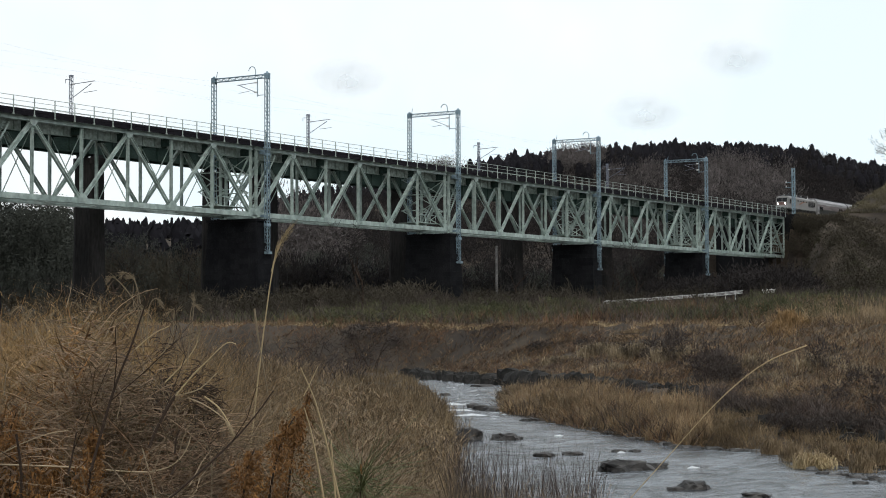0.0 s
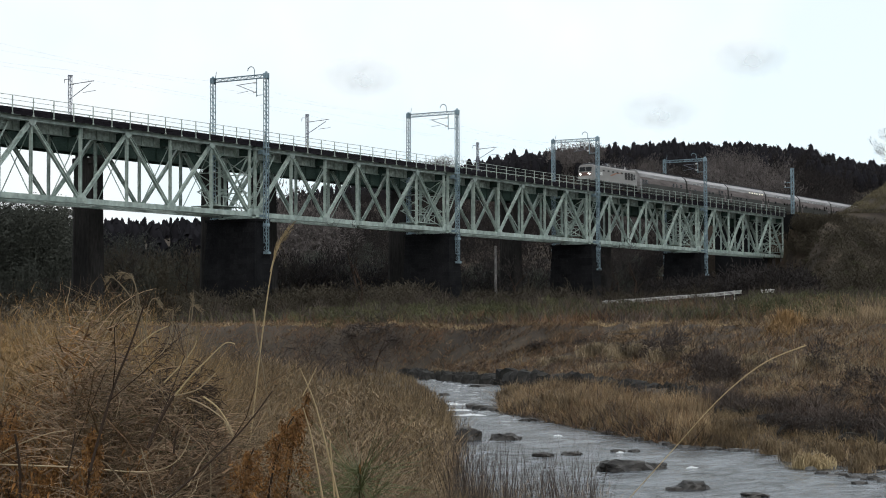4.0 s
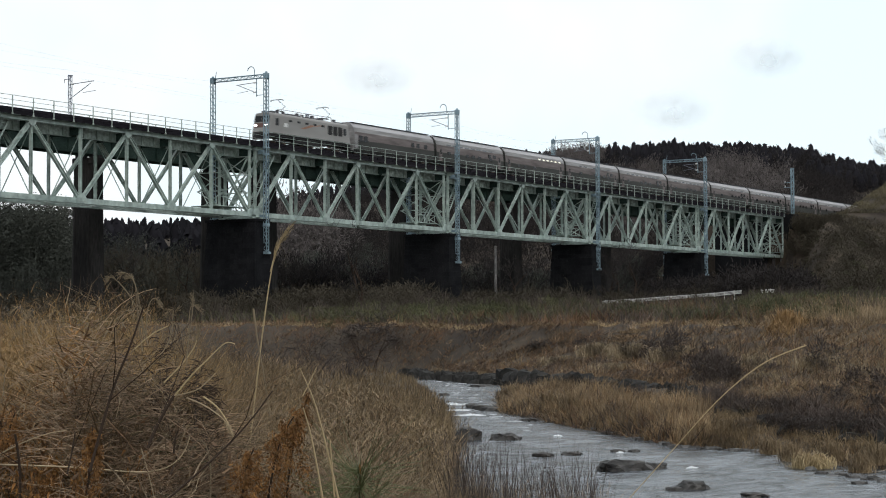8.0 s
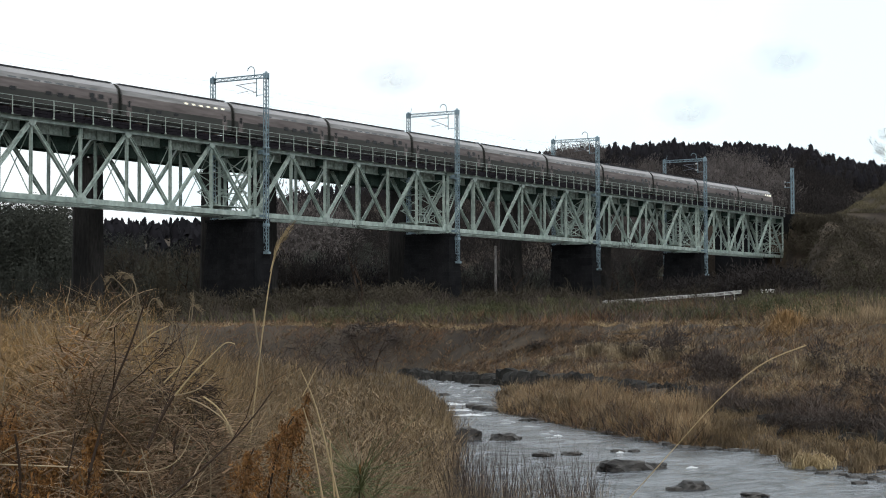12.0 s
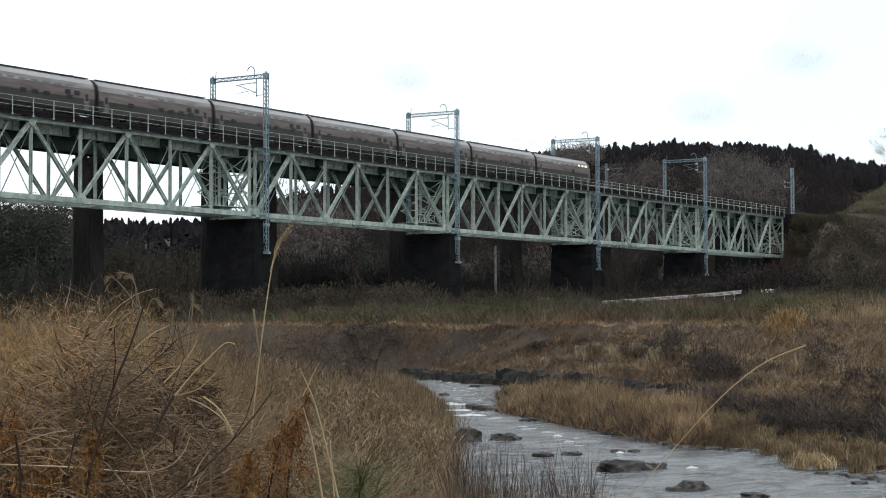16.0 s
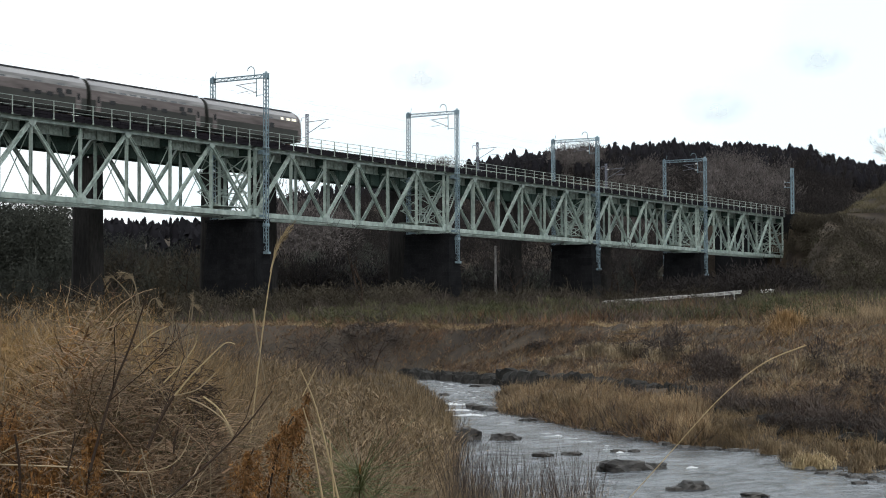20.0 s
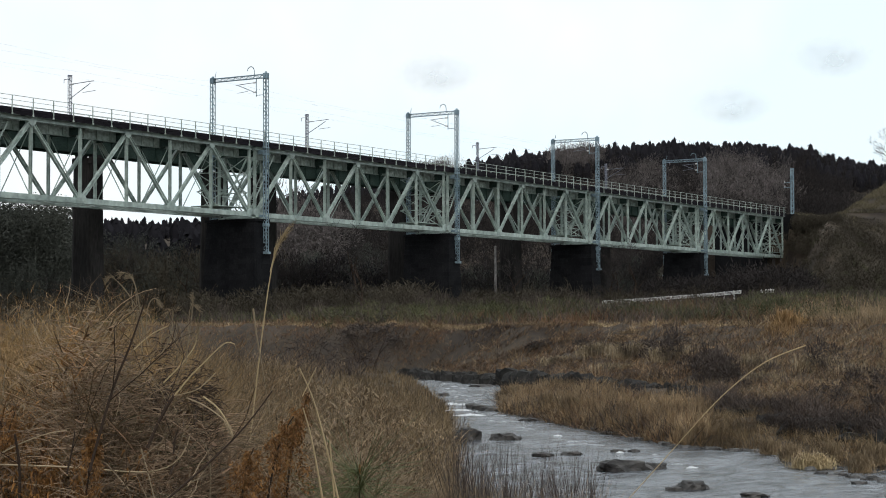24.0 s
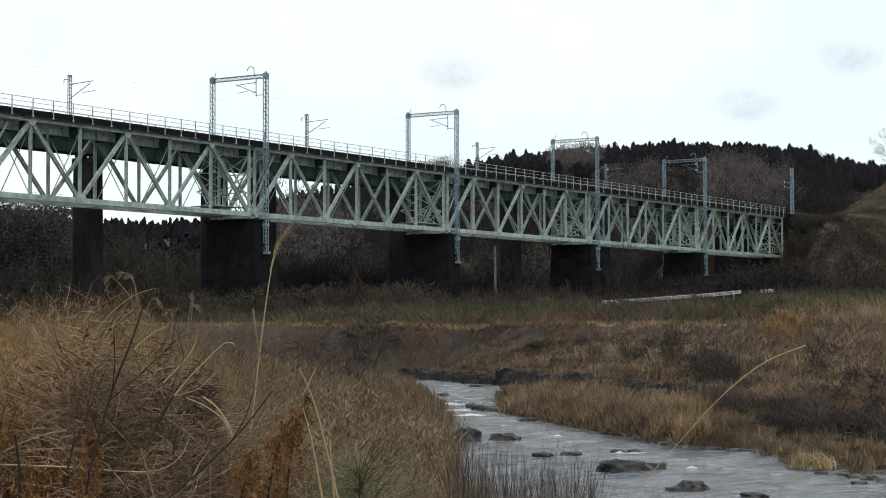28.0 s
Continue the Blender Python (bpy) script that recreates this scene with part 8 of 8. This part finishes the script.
for px, py, w, t, s in ((1105, 832, 1.15, 0.28, 1), (1155, 830, 0.5, 0.16, 2), (1222, 866, 0.62, 0.2, 3), (1190, 868, 0.35, 0.1, 4), (894, 778, 0.75, 0.22, 5), (826, 778, 0.75, 0.42, 6), (850, 684, 1.2, 0.14, 7), (835, 722, 0.55, 0.22, 8),
                        (850, 724, 0.7, 0.22, 9), (785, 700, 0.5, 0.15, 10), (960, 808, 0.5, 0.12, 11), (1010, 805, 0.5, 0.1, 12), (1330, 880, 0.5, 0.1, 13), (1515, 858, 0.32, 0.08, 14), (868, 727, 0.8, 0.2, 15), (1120, 800, 0.3, 0.08, 16), (1090, 800, 0.4, 0.08, 17), (935, 745, 0.6, 0.12, 18)):
    rock(px, py, w, t, "dark wet rock breaking the river's surface", s)
rr = random.Random(8)
for i in range(56):
    px = 716 + i * 3.25
    rock(px, 662, rr.uniform(0.5, 1.0), rr.uniform(0.5, 0.68), "dark rock of the far bank's edge", 30 + i, mat=M_ledge, d=rr.uniform(96, 101) - 0.07 * (px - 720))
for i in range(40):
    px = 1275 + i * 8
    rock(px, 750, rr.uniform(0.6, 1.4), rr.uniform(0.25, 0.6), "dark rock at the foot of the levee slope", 70 + i, mat=M_ledge, d=rr.uniform(48.5, 51.0) - 0.034 * (px - 1280), z0=0.35)
for i in range(42):
    px = 900 + 9 * i
    rock(px, 680, rr.uniform(0.6, 1.2), rr.uniform(0.45, 0.8), "dark rock ledge above the reed bed", 140 + i, mat=M_ledge, d=78 - 0.070 * (px - 900) + rr.uniform(-1, 1), z0=0.5)
for i in range(46):
    px = 905 + i * 14.5 + rr.uniform(-6, 6)
    dd = np.interp(px, [905, 930, 1060, 1200, 1370, 1440, 1568], [66, 61, 50, 43.9, 42.2, 36.4, 34.6]) - rr.uniform(0.0, 0.5)
    rock(px, 0, rr.uniform(0.14, 0.42), rr.uniform(0.04, 0.13), "small brown stone at the water's edge", 300 + i, mat=M_boulder if i % 3 == 0 else M_rock, d=float(dd))
for i, (px, d, w, t) in enumerate(((80, 200, 3.0, 2.3), (62, 202, 1.8, 1.5), (2, 200, 2.0, 2.9), (110, 205, 2.0, 1.3), (36, 203, 1.4, 2.6))):
    zz = float(ground_z(np.array([(px - 784) / 3100 * d]), np.array([d]))[0])
    rock(px, 560, w, t, "pale boulder in the river bed by the bridge", 100 + i, d=d, mat=M_boulder, z0=zz)


def utility_pole(px, d, top):
    a = (px - 784) / 3100 * d
    x, y = world_xy(a, d)
    z = float(ground_z(np.array([a]), np.array([d]))[0])
    p = thing("utility_pole", "pale concrete pole standing in the thicket", "utility pole", at=pose(x, y, z))
    part("pole", Shape().tube((0, 0, -0.5), (0, 0, top), 0.17, 0.12, 10).done("pole", M_boulder), p)


utility_pole(877, 205, 7.4)


# ---- guard rail of the lane on the flats ----
def guard_rail():
    g = thing("guard_rail", "white roadside guard rail on the flats", "guard rail")
    pts = [spot(px, py, 235) for px, py in ((1066, 537), (1130, 533), (1200, 528), (1260, 524), (1312, 519))]
    runs = list(zip(pts, pts[1:])) + [(spot(1346, 519, 232), spot(1370, 517, 232))]
    for p, q in runs:
        s = Shape()
        for o in (-0.16, 0.16):
            s.beam((p[0], p[1], p[2] + o), (q[0], q[1], q[2] + o), 0.06, 0.26, (0.5, -0.85, 0))
        s.beam(p, q, 0.04, 0.2, (0.5, -0.85, 0))
        part("rail_band", s.done("rail_band", M_white), g)
    for p, q in runs:
        for k in range(3):
            c = Vector(p).lerp(Vector(q), (k + 0.3) / 3)
            x, y = c.x, c.y
            a, d = plan_ad(x, y)
            zz = float(ground_z(np.array([a]), np.array([d]))[0])
            part("rail_post", Shape().tube((x + 0.06, y + 0.1, min(zz, c.z - 0.4) - 0.2), (x + 0.06, y + 0.1, c.z + 0.3), 0.07, n=8).done("rail_post", M_white), g)


guard_rail()


# ---- moving water: foam streaks that drift downstream ----


def foam_piece(seed, wide, deep, mat=M_foam, high=1.0):
    bm = bmesh.new()
    bmesh.ops.create_grid(bm, x_segments=9, y_segments=5, size=0.5)
    o = Vector((seed * 2.3, seed, 0))
    for v in bm.verts:
        e = max(0.0, 1 - (v.co.x * 2) ** 2 - (v.co.y * 2) ** 2)
        v.co = Vector((v.co.x * wide, v.co.y * deep + 0.3 * deep * noise.noise(v.co * 3 + o), -0.016 + 0.03 * high * e * (1 + 0.8 * noise.noise(v.co * 5 + o))))
    for f in bm.faces:
        f.smooth = True
    me = bpy.data.meshes.new("foam")
    bm.to_mesh(me)
    bm.free()
    me.materials.append(mat)
    return me


rf = random.Random(12)
FOAM = []
FLOW = [(-2.0, 101), (0.2, 92), (0.9, 78), (0.9, 66), (2.0, 54), (3.4, 45), (5.5, 38), (9.5, 33), (18, 29.5), (34, 25.5), (70, 20.5)]
for i in range(34):
    ob = tagged(new("foam_streak", foam_piece(i, rf.uniform(0.15, 0.55), rf.uniform(0.02, 0.06))), "small white foam streak drifting on the water", "foam", "foam streaks")
    FOAM.append((ob, i * 1.35 + rf.uniform(0, 1), rf.uniform(-0.55, 0.55), rf.uniform(0.55, 0.85)))
for px, py, w, dp in ((812, 716, 1.1, 0.6), (838, 719, 0.6, 0.5), (795, 714, 0.7, 0.35), (860, 722, 0.4, 0.3), (805, 726, 1.3, 0.8), (830, 735, 1.2, 0.7), (1222, 829, 0.3, 0.1), (1095, 802, 0.22, 0.08), (985, 772, 0.3, 0.12)):
    d = 3100 * 3.2 / (py - 566)
    x, y = world_xy((px - 784) / 3100 * d, d)
    ob = tagged(new("white_water", foam_piece(int(px), w, dp, M_whitewater, 1.3)), "white water breaking over a shallow sill", "foam", "white water at the sills")
    ob.matrix_basis = pose(x, y, 0.012, 0, 0, math.degrees(TH) - 90 + 8)


def flow_at(s, across):
    """A place s metres down the river's course."""
    for (a0, d0), (a1, d1) in zip(FLOW, FLOW[1:]):
        L = math.hypot(a1 - a0, d1 - d0)
        if s <= L:
            break
        s -= L
    f = s / L
    a, d = a0 + (a1 - a0) * f, d0 + (d1 - d0) * f
    nx, ny = -(d1 - d0) / L, (a1 - a0) / L
    a, d = a + nx * across, d + ny * across
    x, y = world_xy(a, d)
    x2, y2 = world_xy(a + (a1 - a0) / L, d + (d1 - d0) / L)
    return pose(x, y, 0.01, 0, 0, math.degrees(TH) - 90)


# ---- clouds drifting over the valley ----
def cloud(px, py, scale, seed):
    bm = bmesh.new()
    bmesh.ops.create_grid(bm, x_segments=24, y_segments=12, size=1.0)
    o = Vector((seed * 5.0, 0, 0))
    for v in bm.verts:
        e = max(0.0, 1 - v.co.x ** 2 - v.co.y ** 2)
        v.co = Vector((v.co.x * 42 * scale, v.co.y * 21 * scale, 9 * e * (1 + 0.6 * noise.noise(v.co * 2 + o))))
    for f in bm.faces:
        f.smooth = True
    me = bpy.data.meshes.new("cloud")
    bm.to_mesh(me)
    bm.free()
    me.materials.append(M_cloud)
    ob = tagged(new("cloud", me), "small thin grey cloud in the pale sky", "cloud", "drifting clouds")
    d = 2500.0
    return ob, (px - 784) / 3100 * d, 3.2 + (566 - py) / 3100 * d, d


CLOUDS = [(*cloud(1300, 103, 1.75, 1), 5.9, 0.0), (*cloud(1140, 200, 1.7, 2), 5.2, 0.4), (*cloud(612, 136, 1.7, 3), 5.4, 0.2)]


def motions():
    times = [0, 1, 2, 3, 4.5, 6, 7, 8, 9, 10, 11, 12, 13.5, 15, 16, 17, 18, 19, 20, 21, 22.5, 24, 26, 28]
    for car, back in TRAIN:
        walk(car, [(t, pose(coupling(t) + back, Y_TRACK, Z_RAIL + 0.40)) for t in times])
    for ob, s0, across, speed in FOAM:
        walk(ob, [(t, flow_at(s0 + speed * t, across)) for t in range(0, 29, 2)])
    for ob, a, z, d, v, up in CLOUDS:
        walk(ob, [(t, Matrix.Translation((*world_xy(a + v * t, d), z + up * t)) @ pose(0, 0, 0, 90, 0, math.degrees(TH) - 90)) for t in (0, 14, 28)])


motions()
